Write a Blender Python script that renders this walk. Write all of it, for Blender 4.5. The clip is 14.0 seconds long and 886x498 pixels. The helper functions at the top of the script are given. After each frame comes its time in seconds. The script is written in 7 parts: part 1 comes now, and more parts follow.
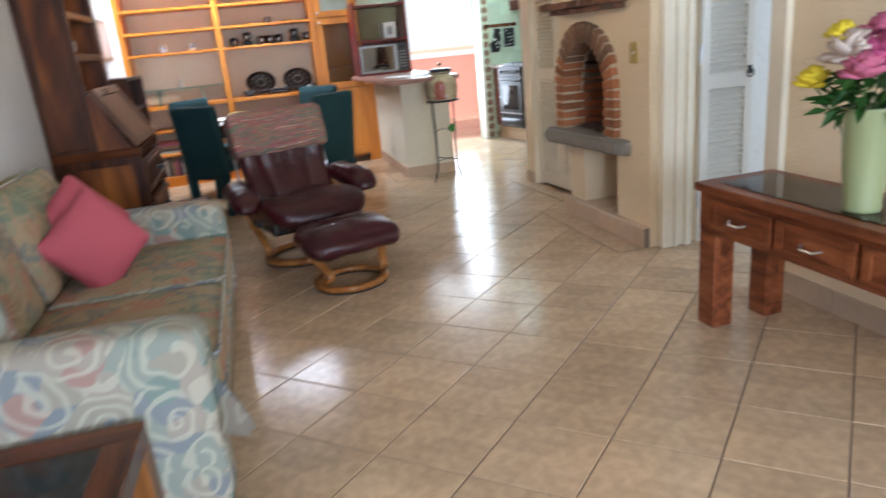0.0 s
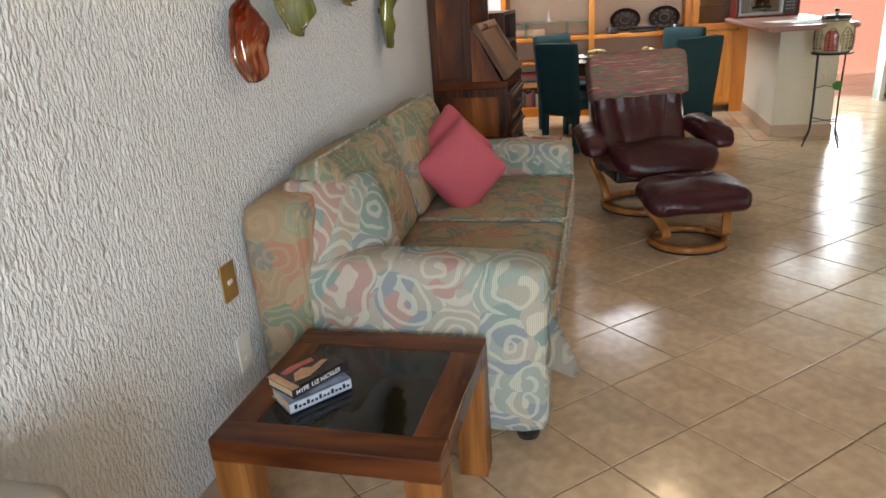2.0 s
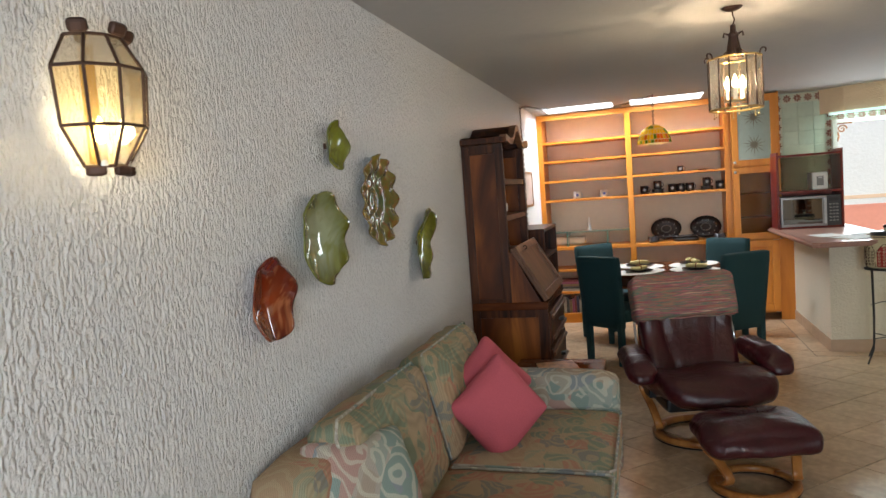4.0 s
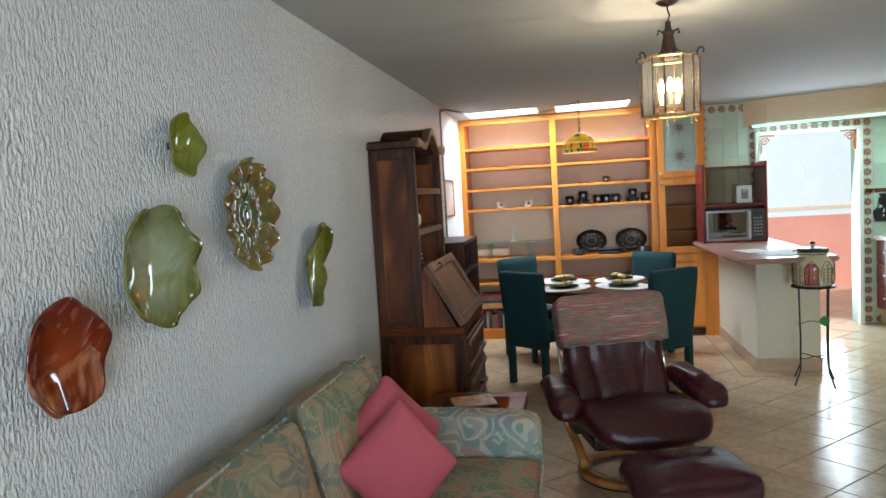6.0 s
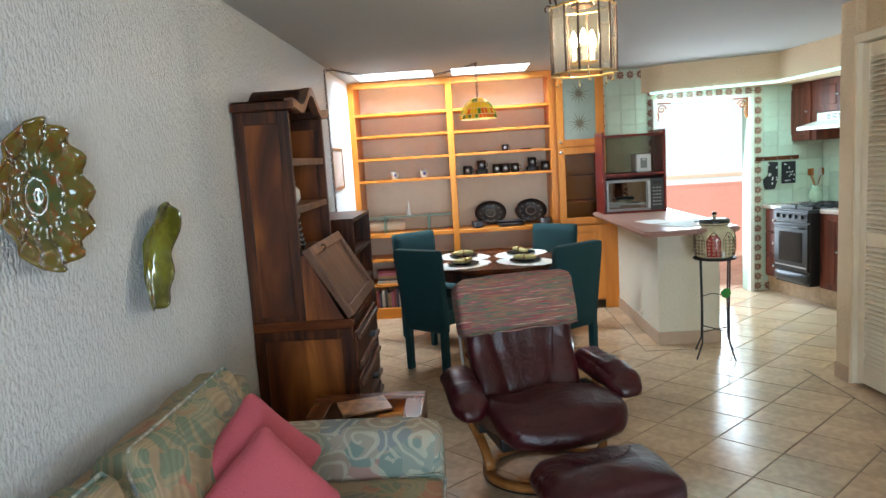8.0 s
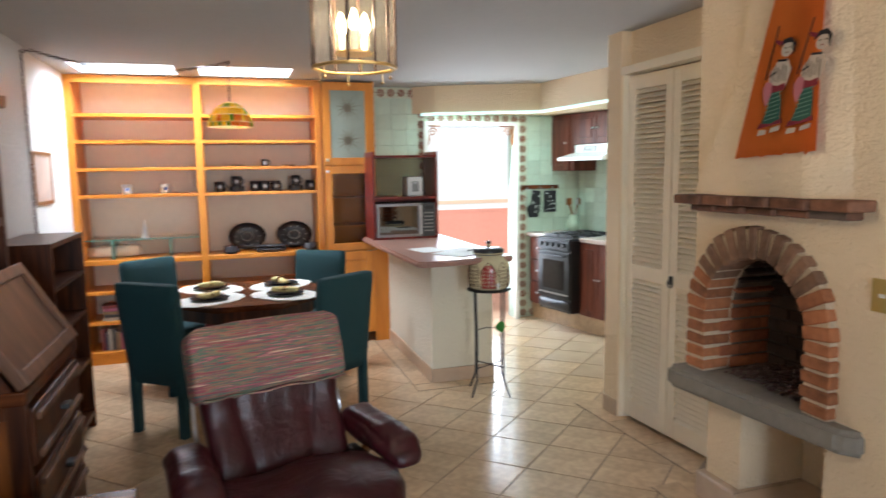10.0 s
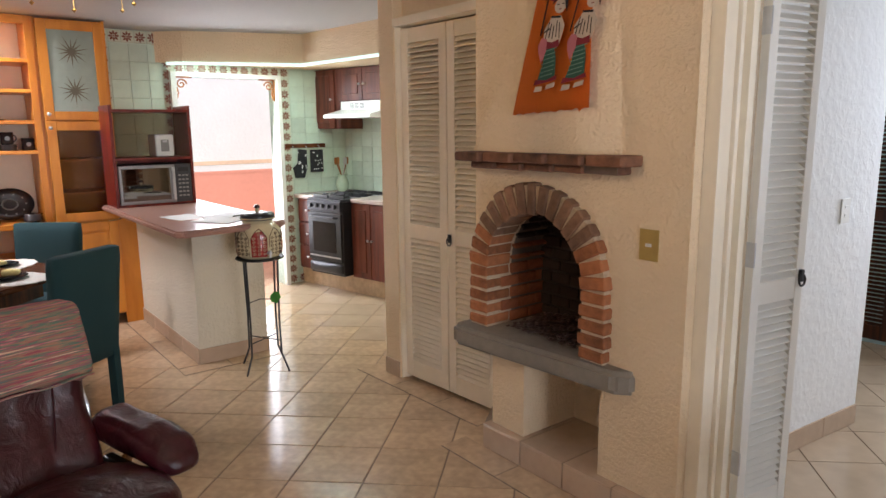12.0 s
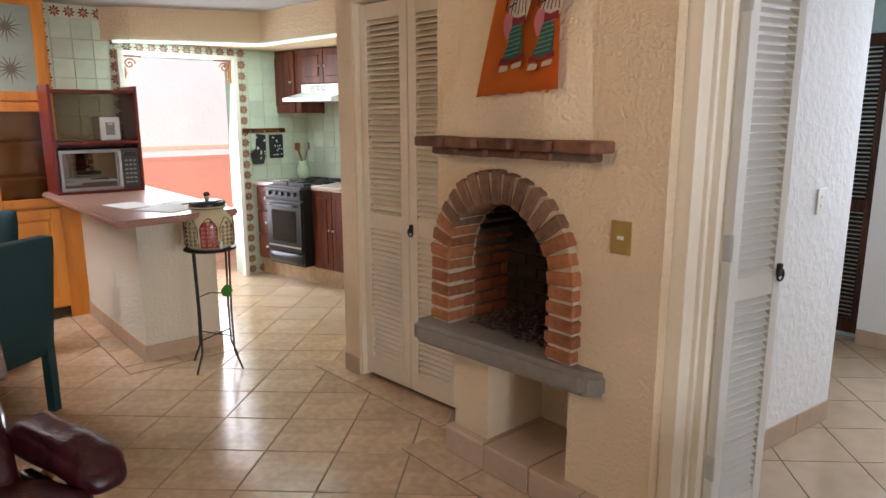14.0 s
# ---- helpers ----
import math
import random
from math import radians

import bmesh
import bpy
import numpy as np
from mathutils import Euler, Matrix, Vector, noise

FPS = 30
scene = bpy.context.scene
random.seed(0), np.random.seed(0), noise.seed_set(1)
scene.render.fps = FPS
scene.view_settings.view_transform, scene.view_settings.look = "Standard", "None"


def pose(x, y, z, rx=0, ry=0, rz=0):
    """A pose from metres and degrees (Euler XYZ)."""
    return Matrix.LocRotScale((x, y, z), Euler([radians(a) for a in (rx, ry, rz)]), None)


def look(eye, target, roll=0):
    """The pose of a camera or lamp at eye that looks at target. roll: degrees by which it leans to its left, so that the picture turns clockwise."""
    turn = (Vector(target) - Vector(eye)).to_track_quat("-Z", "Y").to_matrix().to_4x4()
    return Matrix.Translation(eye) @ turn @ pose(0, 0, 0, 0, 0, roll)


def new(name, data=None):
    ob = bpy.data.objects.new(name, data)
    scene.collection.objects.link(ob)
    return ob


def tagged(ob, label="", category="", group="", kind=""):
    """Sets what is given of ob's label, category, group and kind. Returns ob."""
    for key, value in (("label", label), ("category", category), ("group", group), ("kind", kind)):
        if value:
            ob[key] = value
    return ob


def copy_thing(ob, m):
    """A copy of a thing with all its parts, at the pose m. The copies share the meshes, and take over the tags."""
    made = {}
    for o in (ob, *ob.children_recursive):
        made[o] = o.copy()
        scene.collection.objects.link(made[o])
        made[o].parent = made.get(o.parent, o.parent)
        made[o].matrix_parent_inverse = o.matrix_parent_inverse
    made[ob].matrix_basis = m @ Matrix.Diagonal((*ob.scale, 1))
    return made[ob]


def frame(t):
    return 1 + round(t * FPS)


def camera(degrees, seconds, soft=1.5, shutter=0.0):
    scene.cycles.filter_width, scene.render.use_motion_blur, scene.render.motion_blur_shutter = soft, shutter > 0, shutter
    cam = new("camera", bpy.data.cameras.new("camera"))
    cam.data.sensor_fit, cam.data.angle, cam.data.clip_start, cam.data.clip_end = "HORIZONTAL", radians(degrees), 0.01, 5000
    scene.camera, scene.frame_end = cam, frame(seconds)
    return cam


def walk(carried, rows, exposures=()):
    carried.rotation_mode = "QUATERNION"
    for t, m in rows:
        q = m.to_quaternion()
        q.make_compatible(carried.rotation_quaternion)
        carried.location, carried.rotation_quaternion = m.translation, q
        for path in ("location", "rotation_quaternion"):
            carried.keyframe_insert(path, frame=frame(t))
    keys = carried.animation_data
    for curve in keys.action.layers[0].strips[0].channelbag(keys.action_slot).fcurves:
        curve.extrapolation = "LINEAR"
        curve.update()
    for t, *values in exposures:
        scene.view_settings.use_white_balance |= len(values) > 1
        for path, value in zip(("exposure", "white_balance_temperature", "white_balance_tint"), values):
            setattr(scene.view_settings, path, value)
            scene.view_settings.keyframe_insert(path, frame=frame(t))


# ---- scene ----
cam = camera(66.9, 14.0, shutter=0.35)
PATH = [
    (0, (1.15, 1.198, 1.281), (1.626, 3.046, 0.682), -5.5),
    (0.4, (1.023, 1.109, 1.247), (1.181, 2.998, 0.61), -4.7),
    (0.5, (1.1, 1.171, 1.247), (1.145, 3.071, 0.625), -6.7),
    (1, (1.067, 1.15, 1.216), (0.822, 3.027, 0.57), -6.2),
    (1.5, (1.056, 1.155, 1.237), (0.673, 2.988, 0.535), -4.8),
    (2, (1.071, 1.184, 1.348), (0.614, 3.001, 0.649), -4.2),
    (2.5, (1.112, 1.188, 1.417), (0.623, 3.032, 0.815), -3.8),
    (3, (1.1, 1.236, 1.455), (0.653, 3.131, 0.995), -3.8),
    (3.5, (1.102, 1.262, 1.495), (0.58, 3.176, 1.242), -4.4),
    (3.7, (1.088, 1.307, 1.515), (0.501, 3.211, 1.338), -4.3),
    (5.8, (1.142, 1.818, 1.56), (0.729, 3.771, 1.429), -3.7),
    (6, (1.086, 1.879, 1.556), (0.71, 3.837, 1.4), -3.4),
    (6.5, (1.017, 1.96, 1.55), (0.699, 3.925, 1.353), -3.4),
    (7, (1.048, 2.072, 1.554), (0.824, 4.044, 1.304), -3.4),
    (7.2, (1.07, 2.127, 1.562), (0.898, 4.102, 1.299), -3.5),
    (9.3, (1.056, 2.766, 1.562), (1.224, 4.741, 1.294), -2.7),
    (9.5, (1.1, 2.831, 1.559), (1.381, 4.794, 1.3), -2.4),
    (10, (1.171, 2.987, 1.546), (1.768, 4.882, 1.313), -0.9),
    (10.5, (1.187, 3.141, 1.529), (2.151, 4.875, 1.276), -0.2),
    (11, (1.183, 3.193, 1.532), (2.321, 4.811, 1.235), -0.8),
    (11.5, (1.185, 3.216, 1.534), (2.369, 4.792, 1.197), -0.9),
    (12, (1.199, 3.233, 1.531), (2.405, 4.788, 1.172), -0.6),
    (12.5, (1.212, 3.25, 1.529), (2.44, 4.785, 1.157), -0.3),
    (13, (1.232, 3.28, 1.529), (2.479, 4.795, 1.144), -0.1),
    (13.5, (1.275, 3.316, 1.52), (2.539, 4.816, 1.131), -0.0),
    (14, (1.355, 3.36, 1.513), (2.626, 4.853, 1.117), -0.1),
]
walk(cam, [(t, look(eye, target, roll)) for t, eye, target, roll in PATH],
     [(0, -0.05, 5650, 9), (0.5, -0.15, 5800, 9), (1.0, -0.16, 6050, 9), (2.0, -0.2, 6250, 8), (3.0, -0.42, 6450, 10), (3.7, -0.5, 6300, 8), (5.8, -0.4, 5450, 0), (7.2, -0.2, 5500, 0), (9.3, -0.06, 5600, 3), (10.0, -0.17, 5800, 8), (10.5, -0.4, 6000, 10), (11.0, -0.34, 6350, 17), (14.0, -0.34, 6400, 18)])

# ---- light ----
world = bpy.data.worlds.new("world")
scene.world = world
world.use_nodes = True
wn = world.node_tree
sky = wn.nodes.new("ShaderNodeTexSky")
sky.sky_type, sky.sun_disc = "NISHITA", False
sky.sun_elevation, sky.sun_rotation = radians(60), radians(200)
wn.links.new(sky.outputs[0], wn.nodes["Background"].inputs[0])
wn.nodes["Background"].inputs[1].default_value = 0.15
sun = new("sun", bpy.data.lights.new("sun", "SUN"))
sun.data.energy, sun.data.angle, sun.data.color = 5.0, radians(0.5), (1, 0.95, 0.88)
sun.matrix_world = look((0, 0, 10), (1.2, 4.0, 5.0))
scene.view_settings.exposure = -0.2


def area(name, m, w, h, power, color):
    ob = new(name, bpy.data.lights.new(name, "AREA"))
    ob.data.shape, ob.data.size, ob.data.size_y, ob.data.energy, ob.data.color = "RECTANGLE", w, h, power, color
    ob.matrix_world = m
    return ob


def bulb(name, p, power, color=(1, 0.78, 0.5), r=0.02):
    ob = new(name, bpy.data.lights.new(name, "POINT"))
    ob.data.energy, ob.data.color, ob.data.shadow_soft_size = power, color, r
    ob.location = p
    return ob


area("window_light", look((1.8, -1.35, 1.25), (3.5, 3.0, 0.9)), 2.0, 1.6, 195, (0.82, 0.91, 1.0))
area("patio_light", look((3.5, 9.55, 1.15), (3.3, 6.0, 0.4)), 0.85, 1.7, 55, (0.93, 0.97, 1.0))
area("skylight_light_1", look((0.47, 8.62, 2.5), (0.55, 8.15, 0)), 0.6, 0.45, 42, (0.95, 0.97, 1.0))
area("skylight_light_2", look((1.32, 8.62, 2.5), (1.35, 8.15, 0)), 0.65, 0.45, 43, (0.95, 0.97, 1.0))
# added lamp out of view, throws light through the doorway onto the west wall
area("hall_light", look((5.9, 4.1, 1.6), (3.4, 4.1, 1.35)), 0.8, 1.2, 42, (0.76, 0.88, 1.0))
# added lamp with no window behind it, brightens the hall wall and door
area("hall_window_light", look((4.7, -0.6, 1.5), (4.2, 4.5, 1.1)), 1.6, 1.6, 55, (0.76, 0.88, 1.0))
area("soffit_tube_back", pose(3.55, 9.00, 2.083, 0, 0, -22), 0.9, 0.05, 9, (0.72, 1.0, 0.93))
area("soffit_tube_side", pose(4.12, 7.9, 2.083, 0, 0, -84), 1.7, 0.05, 14, (0.72, 1.0, 0.93))
for k, y in enumerate((-0.035, 0.035)):
    bulb("sconce_bulb", (0.052, 2.525 + y, 1.715), 1.3)
for k in range(3):
    bulb("lantern_bulb", (1.54 + 0.04 * math.cos(k * 2.09 + 0.4), 5.0 + 0.04 * math.sin(k * 2.09 + 0.4), 1.988), 8.0, (1, 0.74, 0.45), 0.007)


# ---- materials ----
def mat(name, color=(0.5, 0.5, 0.5), rough=0.6, metal=0.0, bump=0.0, scale=20.0, vary=0.12, spec=0.5, island=0.0, coat=0.0, emit=0.0, coarse=2.0, rand=0.0):
    """A plain surface with noise at two scales in colour and relief."""
    m = bpy.data.materials.new(name)
    m.use_nodes = True
    n, l = m.node_tree.nodes, m.node_tree.links
    b = n["Principled BSDF"]
    b.inputs["Roughness"].default_value, b.inputs["Metallic"].default_value = rough, metal
    b.inputs["Specular IOR Level"].default_value, b.inputs["Coat Weight"].default_value = spec, coat
    tc = n.new("ShaderNodeTexCoord")
    fine, big = n.new("ShaderNodeTexNoise"), n.new("ShaderNodeTexNoise")
    for node, s in ((fine, scale), (big, coarse)):
        node.inputs["Scale"].default_value, node.inputs["Detail"].default_value = s, 4
        l.new(tc.outputs["Object"], node.inputs["Vector"])
    add = n.new("ShaderNodeMath")
    add.operation = "ADD"
    l.new(fine.outputs["Fac"], add.inputs[0])
    l.new(big.outputs["Fac"], add.inputs[1])
    last = add.outputs[0]
    if rand or island:
        info = n.new("ShaderNodeObjectInfo") if rand else n.new("ShaderNodeNewGeometry")
        mul = n.new("ShaderNodeMath")
        mul.operation, mul.inputs[1].default_value = "MULTIPLY_ADD", rand or island
        l.new(info.outputs["Random"] if rand else info.outputs["Random Per Island"], mul.inputs[0])
        l.new(last, mul.inputs[2])
        last = mul.outputs[0]
    mr = n.new("ShaderNodeMapRange")
    mr.inputs["From Min"].default_value, mr.inputs["From Max"].default_value = 0.6, 1.4 + (rand or island)
    l.new(last, mr.inputs["Value"])
    mix = n.new("ShaderNodeMix")
    mix.data_type = "RGBA"
    mix.inputs["A"].default_value = (*[c * (1 - vary) for c in color], 1)
    mix.inputs["B"].default_value = (*[min(1, c * (1 + vary)) for c in color], 1)
    l.new(mr.outputs[0], mix.inputs["Factor"])
    l.new(mix.outputs["Result"], b.inputs["Base Color"])
    if bump:
        bp = n.new("ShaderNodeBump")
        bp.inputs["Strength"].default_value, bp.inputs["Distance"].default_value = min(1, bump), 0.01
        l.new(fine.outputs["Fac"], bp.inputs["Height"])
        l.new(bp.outputs[0], b.inputs["Normal"])
    if emit:
        b.inputs["Emission Color"].default_value = (*color, 1)
        b.inputs["Emission Strength"].default_value = emit
    return m


# white ceiling held at mid grey; its dimmer light is put into the paint
CEIL = mat("shaded_ceiling_paint", (0.43, 0.425, 0.42), 0.9, bump=0.2, scale=25, vary=0.03)
TILE = mat("floor_tile", (0.53, 0.375, 0.235), 0.19, vary=0.34, scale=22, coarse=6, rand=0.3)
GROUT = mat("grout", (0.22, 0.16, 0.11), 0.8)
WHITEP = mat("white_paint", (0.80, 0.78, 0.72), 0.45, vary=0.03)
CREAMP = mat("cream_paint", (0.88, 0.79, 0.63), 0.5, vary=0.04)
BRICK = mat("brick", (0.33, 0.12, 0.045), 0.85, bump=1.0, scale=38, vary=0.55, rand=0.8, coarse=9)
BRICKD = mat("smoky_arch_brick", (0.21, 0.11, 0.06), 0.85, bump=1.0, scale=38, vary=0.55, rand=0.8, coarse=9)
CEMENT = mat("cement", (0.24, 0.21, 0.17), 0.8, bump=0.4, scale=30, vary=0.15)
SALMON = mat("salmon_plaster", (0.80, 0.34, 0.25), 0.85, vary=0.05)
BLACK = mat("black_iron", (0.015, 0.015, 0.016), 0.5)


# ---- helpers for building ----
def mesh_of(name, bm, material, smooth=False):
    me = bpy.data.meshes.new(name)
    bm.to_mesh(me)
    bm.free()
    for m in material if isinstance(material, (list, tuple)) else [material]:
        me.materials.append(m)
    if smooth:
        for p in me.polygons:
            p.use_smooth = True
    return me


def part(name, bm, material, parent=None, label="", smooth=False, kind=""):
    ob = new(name, mesh_of(name, bm, material, smooth))
    ob.parent = parent
    return tagged(ob, label, kind=kind)


def thing(name, m, label, category, group=""):
    ob = new(name)
    ob.matrix_world = m
    ob.empty_display_size = 0.1
    return tagged(ob, label, category, group)


def solo(name, bm, material, label, category, group="", m=None, smooth=False):
    ob = new(name, mesh_of(name, bm, material, smooth))
    if m is not None:
        ob.matrix_world = m
    return tagged(ob, label, category, group)


def structure(name, bm, material, label=""):
    return tagged(new(name, mesh_of(name, bm, material)), label, kind="structure")


def box(bm, x0, x1, y0, y1, z0, z1, bevel=0.0, seg=2, m=None):
    made = bmesh.ops.create_cube(bm, size=1.0, matrix=Matrix.Translation(((x0 + x1) / 2, (y0 + y1) / 2, (z0 + z1) / 2)) @ Matrix.Diagonal((x1 - x0, y1 - y0, z1 - z0, 1)))["verts"]
    if bevel:
        edges = list({e for v in made for e in v.link_edges})
        made = bmesh.ops.bevel(bm, geom=edges, offset=bevel, segments=seg, profile=0.5, affect="EDGES")["verts"]
    if m is not None:
        bmesh.ops.transform(bm, matrix=m, verts=list(made))
    return bm


def boxes(*specs, bevel=0.0, seg=2):
    bm = bmesh.new()
    for s in specs:
        box(bm, *s, bevel=bevel, seg=seg)
    return bm


def prism(pts, z0, z1, bm=None, bevel=0.0):
    bm = bm or bmesh.new()
    low = [bm.verts.new((x, y, z0)) for x, y in pts]
    high = [bm.verts.new((x, y, z1)) for x, y in pts]
    faces = [bm.faces.new(low[::-1]), bm.faces.new(high)]
    k = len(pts)
    faces += [bm.faces.new((low[i], low[(i + 1) % k], high[(i + 1) % k], high[i])) for i in range(k)]
    bmesh.ops.recalc_face_normals(bm, faces=faces)
    if bevel:
        bmesh.ops.bevel(bm, geom=list({e for f in faces for e in f.edges}), offset=bevel, segments=3, affect="EDGES")
    return bm


def lathe(profile, n=24, bm=None, m=None):
    """Turns (radius, height) pairs round the z axis."""
    bm = bm or bmesh.new()
    rings, made = [], []
    for r, z in profile:
        ring = [bm.verts.new((r * math.cos(2 * math.pi * i / n), r * math.sin(2 * math.pi * i / n), z)) for i in range(n)] if r > 1e-5 else [bm.verts.new((0, 0, z))]
        rings.append(ring)
        made += ring
    for a, b in zip(rings, rings[1:]):
        for i in range(n):
            j = (i + 1) % n
            if len(a) == 1 and len(b) > 1:
                bm.faces.new((a[0], b[j], b[i]))
            elif len(b) == 1 and len(a) > 1:
                bm.faces.new((a[i], a[j], b[0]))
            elif len(a) > 1:
                bm.faces.new((a[i], a[j], b[j], b[i]))
    bmesh.ops.recalc_face_normals(bm, faces=bm.faces[:])
    if m is not None:
        bmesh.ops.transform(bm, matrix=m, verts=made)
    return bm


def tube(points, r, n=8, bm=None, closed=False, taper=None):
    """A round bar along the points."""
    bm = bm or bmesh.new()
    pts = [Vector(p) for p in points]
    k, rings, prev = len(pts), [], None
    for i, p in enumerate(pts):
        a = pts[(i - 1) % k] if closed or i else p
        b = pts[(i + 1) % k] if closed or i < k - 1 else p
        d = (b - a).normalized()
        if prev is None:
            prev = d.orthogonal().normalized()
        u = (prev - d * prev.dot(d)).normalized()
        prev, v = u, d.cross(u)
        rr = r if taper is None else r * (1 + (taper - 1) * i / (k - 1))
        rings.append([bm.verts.new(p + (u * math.cos(2 * math.pi * j / n) + v * math.sin(2 * math.pi * j / n)) * rr) for j in range(n)])
    for i in range(k if closed else k - 1):
        a, b = rings[i], rings[(i + 1) % k]
        for j in range(n):
            bm.faces.new((a[j], a[(j + 1) % n], b[(j + 1) % n], b[j]))
    if not closed:
        bm.faces.new(rings[0][::-1])
        bm.faces.new(rings[-1])
    return bm



def soft(bm, x0, x1, y0, y1, z0, z1, r=0.04, puff=(0, 0, 0), cuts=10, crumple=0.0, seed=0, m=None):
    """A padded block: rounded by r, bulged by puff along each axis, with slight creases."""
    tmp = bmesh.new()
    bmesh.ops.create_cube(tmp, size=2.0)
    bmesh.ops.subdivide_edges(tmp, edges=tmp.edges[:], cuts=cuts, use_grid_fill=True)
    h = Vector(((x1 - x0) / 2, (y1 - y0) / 2, (z1 - z0) / 2))
    c = Vector(((x1 + x0) / 2, (y1 + y0) / 2, (z1 + z0) / 2))
    rr = min(r, h.x, h.y, h.z)
    for v in tmp.verts:
        u = v.co.copy()
        p = Vector([u[k] * h[k] for k in range(3)])
        q = Vector([max(-(h[k] - rr), min(h[k] - rr, p[k])) for k in range(3)])
        d = p - q
        p = q + d.normalized() * rr if d.length > 1e-6 else p
        for k in range(3):
            a, b = u[(k + 1) % 3], u[(k + 2) % 3]
            p[k] += u[k] * puff[k] * (1 - a * a) * (1 - b * b)
        if crumple:
            p += noise.noise_vector(p * 9 + Vector((seed * 3.1, seed, 0))) * crumple
        v.co = p + c
    if m is not None:
        bmesh.ops.transform(tmp, matrix=m, verts=tmp.verts[:])
    me = bpy.data.meshes.new("tmp")
    tmp.to_mesh(me)
    tmp.free()
    bm.from_mesh(me)
    bpy.data.meshes.remove(me)
    return bm


def ellipse_pts(cx, cy, rx, ry, n=32, a0=0.0, a1=2 * math.pi):
    return [(cx + rx * math.cos(a0 + (a1 - a0) * i / n), cy + ry * math.sin(a0 + (a1 - a0) * i / n)) for i in range(n)]


def swirl_fabric(name, ground, colors, scale=6.5, dark=1.0):
    """A woven cloth with round swirls in soft colours."""
    m = bpy.data.materials.new(name)
    m.use_nodes = True
    n, l = m.node_tree.nodes, m.node_tree.links
    b = n["Principled BSDF"]
    b.inputs["Roughness"].default_value = 0.92
    b.inputs["Specular IOR Level"].default_value = 0.2
    tc = n.new("ShaderNodeTexCoord")
    wob = n.new("ShaderNodeTexNoise")
    wob.inputs["Scale"].default_value = 5
    wv = n.new("ShaderNodeVectorMath")
    wv.operation = "MULTIPLY_ADD"
    wv.inputs[1].default_value = (0.16, 0.16, 0.16)
    l.new(tc.outputs["Object"], wob.inputs["Vector"])
    l.new(wob.outputs["Color"], wv.inputs[0])
    l.new(tc.outputs["Object"], wv.inputs[2])
    vo = n.new("ShaderNodeTexVoronoi")
    vo.inputs["Scale"].default_value = scale
    l.new(wv.outputs[0], vo.inputs["Vector"])
    vo2 = n.new("ShaderNodeTexVoronoi")
    vo2.inputs["Scale"].default_value = scale * 1.9
    l.new(wv.outputs[0], vo2.inputs["Vector"])

    def ramp(src, stops, mode="CONSTANT"):
        r = n.new("ShaderNodeValToRGB")
        r.color_ramp.interpolation = mode
        while len(r.color_ramp.elements) < len(stops):
            r.color_ramp.elements.new(0.5)
        for e, (p, c) in zip(r.color_ramp.elements, stops):
            e.position, e.color = p, (*c, 1)
        l.new(src, r.inputs[0])
        return r.outputs["Color"]

    sep = n.new("ShaderNodeSeparateColor")
    l.new(vo.outputs["Color"], sep.inputs[0])
    sep2 = n.new("ShaderNodeSeparateColor")
    l.new(vo2.outputs["Color"], sep2.inputs[0])
    k = len(colors)
    cell = ramp(sep.outputs[0], [(i / k, c) for i, c in enumerate(colors)])
    cell2 = ramp(sep2.outputs[1], [(i / k, c) for i, c in enumerate(colors[::-1])])
    ring = n.new("ShaderNodeMath")
    ring.operation, ring.inputs[1].default_value = "MULTIPLY", 26
    l.new(vo.outputs["Distance"], ring.inputs[0])
    off, xyz, yz, turn, spiral = n.new("ShaderNodeVectorMath"), n.new("ShaderNodeSeparateXYZ"), n.new("ShaderNodeMath"), n.new("ShaderNodeMath"), n.new("ShaderNodeMath")
    off.operation, turn.operation = "SUBTRACT", "ARCTAN2"
    l.new(wv.outputs[0], off.inputs[0])
    l.new(vo.outputs["Position"], off.inputs[1])
    l.new(off.outputs[0], xyz.inputs[0])
    l.new(xyz.outputs["Y"], yz.inputs[0])
    l.new(xyz.outputs["Z"], yz.inputs[1])
    l.new(yz.outputs[0], turn.inputs[0])
    l.new(xyz.outputs["X"], turn.inputs[1])
    l.new(ring.outputs[0], spiral.inputs[0])
    l.new(turn.outputs[0], spiral.inputs[1])
    sn = n.new("ShaderNodeMath")
    sn.operation = "SINE"
    l.new(spiral.outputs[0], sn.inputs[0])
    band = ramp(sn.outputs[0], [(0.0, (0, 0, 0)), (0.42, (0, 0, 0)), (0.56, (1, 1, 1)), (1.0, (1, 1, 1))], "LINEAR")
    pick = ramp(sep2.outputs[2], [(0.0, (0, 0, 0)), (0.55, (1, 1, 1))])

    def mix(a, c, f):
        x = n.new("ShaderNodeMix")
        x.data_type = "RGBA"
        for s, v in (("A", a), ("B", c), ("Factor", f)):
            if isinstance(v, tuple):
                x.inputs[s].default_value = (*v, 1)
            elif isinstance(v, float):
                x.inputs[s].default_value = v
            else:
                l.new(v, x.inputs[s])
        return x.outputs["Result"]

    col = mix(cell, cell2, pick)
    bw = n.new("ShaderNodeRGBToBW")
    l.new(band, bw.inputs[0])
    half = n.new("ShaderNodeMath")
    half.operation, half.inputs[1].default_value = "MULTIPLY", 0.62
    l.new(bw.outputs[0], half.inputs[0])
    col = mix(col, ground, half.outputs[0])
    big = n.new("ShaderNodeTexNoise")
    big.inputs["Scale"].default_value = 3
    l.new(tc.outputs["Object"], big.inputs["Vector"])
    col = mix(col, ground, 0.13)
    weave = n.new("ShaderNodeTexWave")
    weave.inputs["Scale"].default_value = 55
    weave.bands_direction = "X"
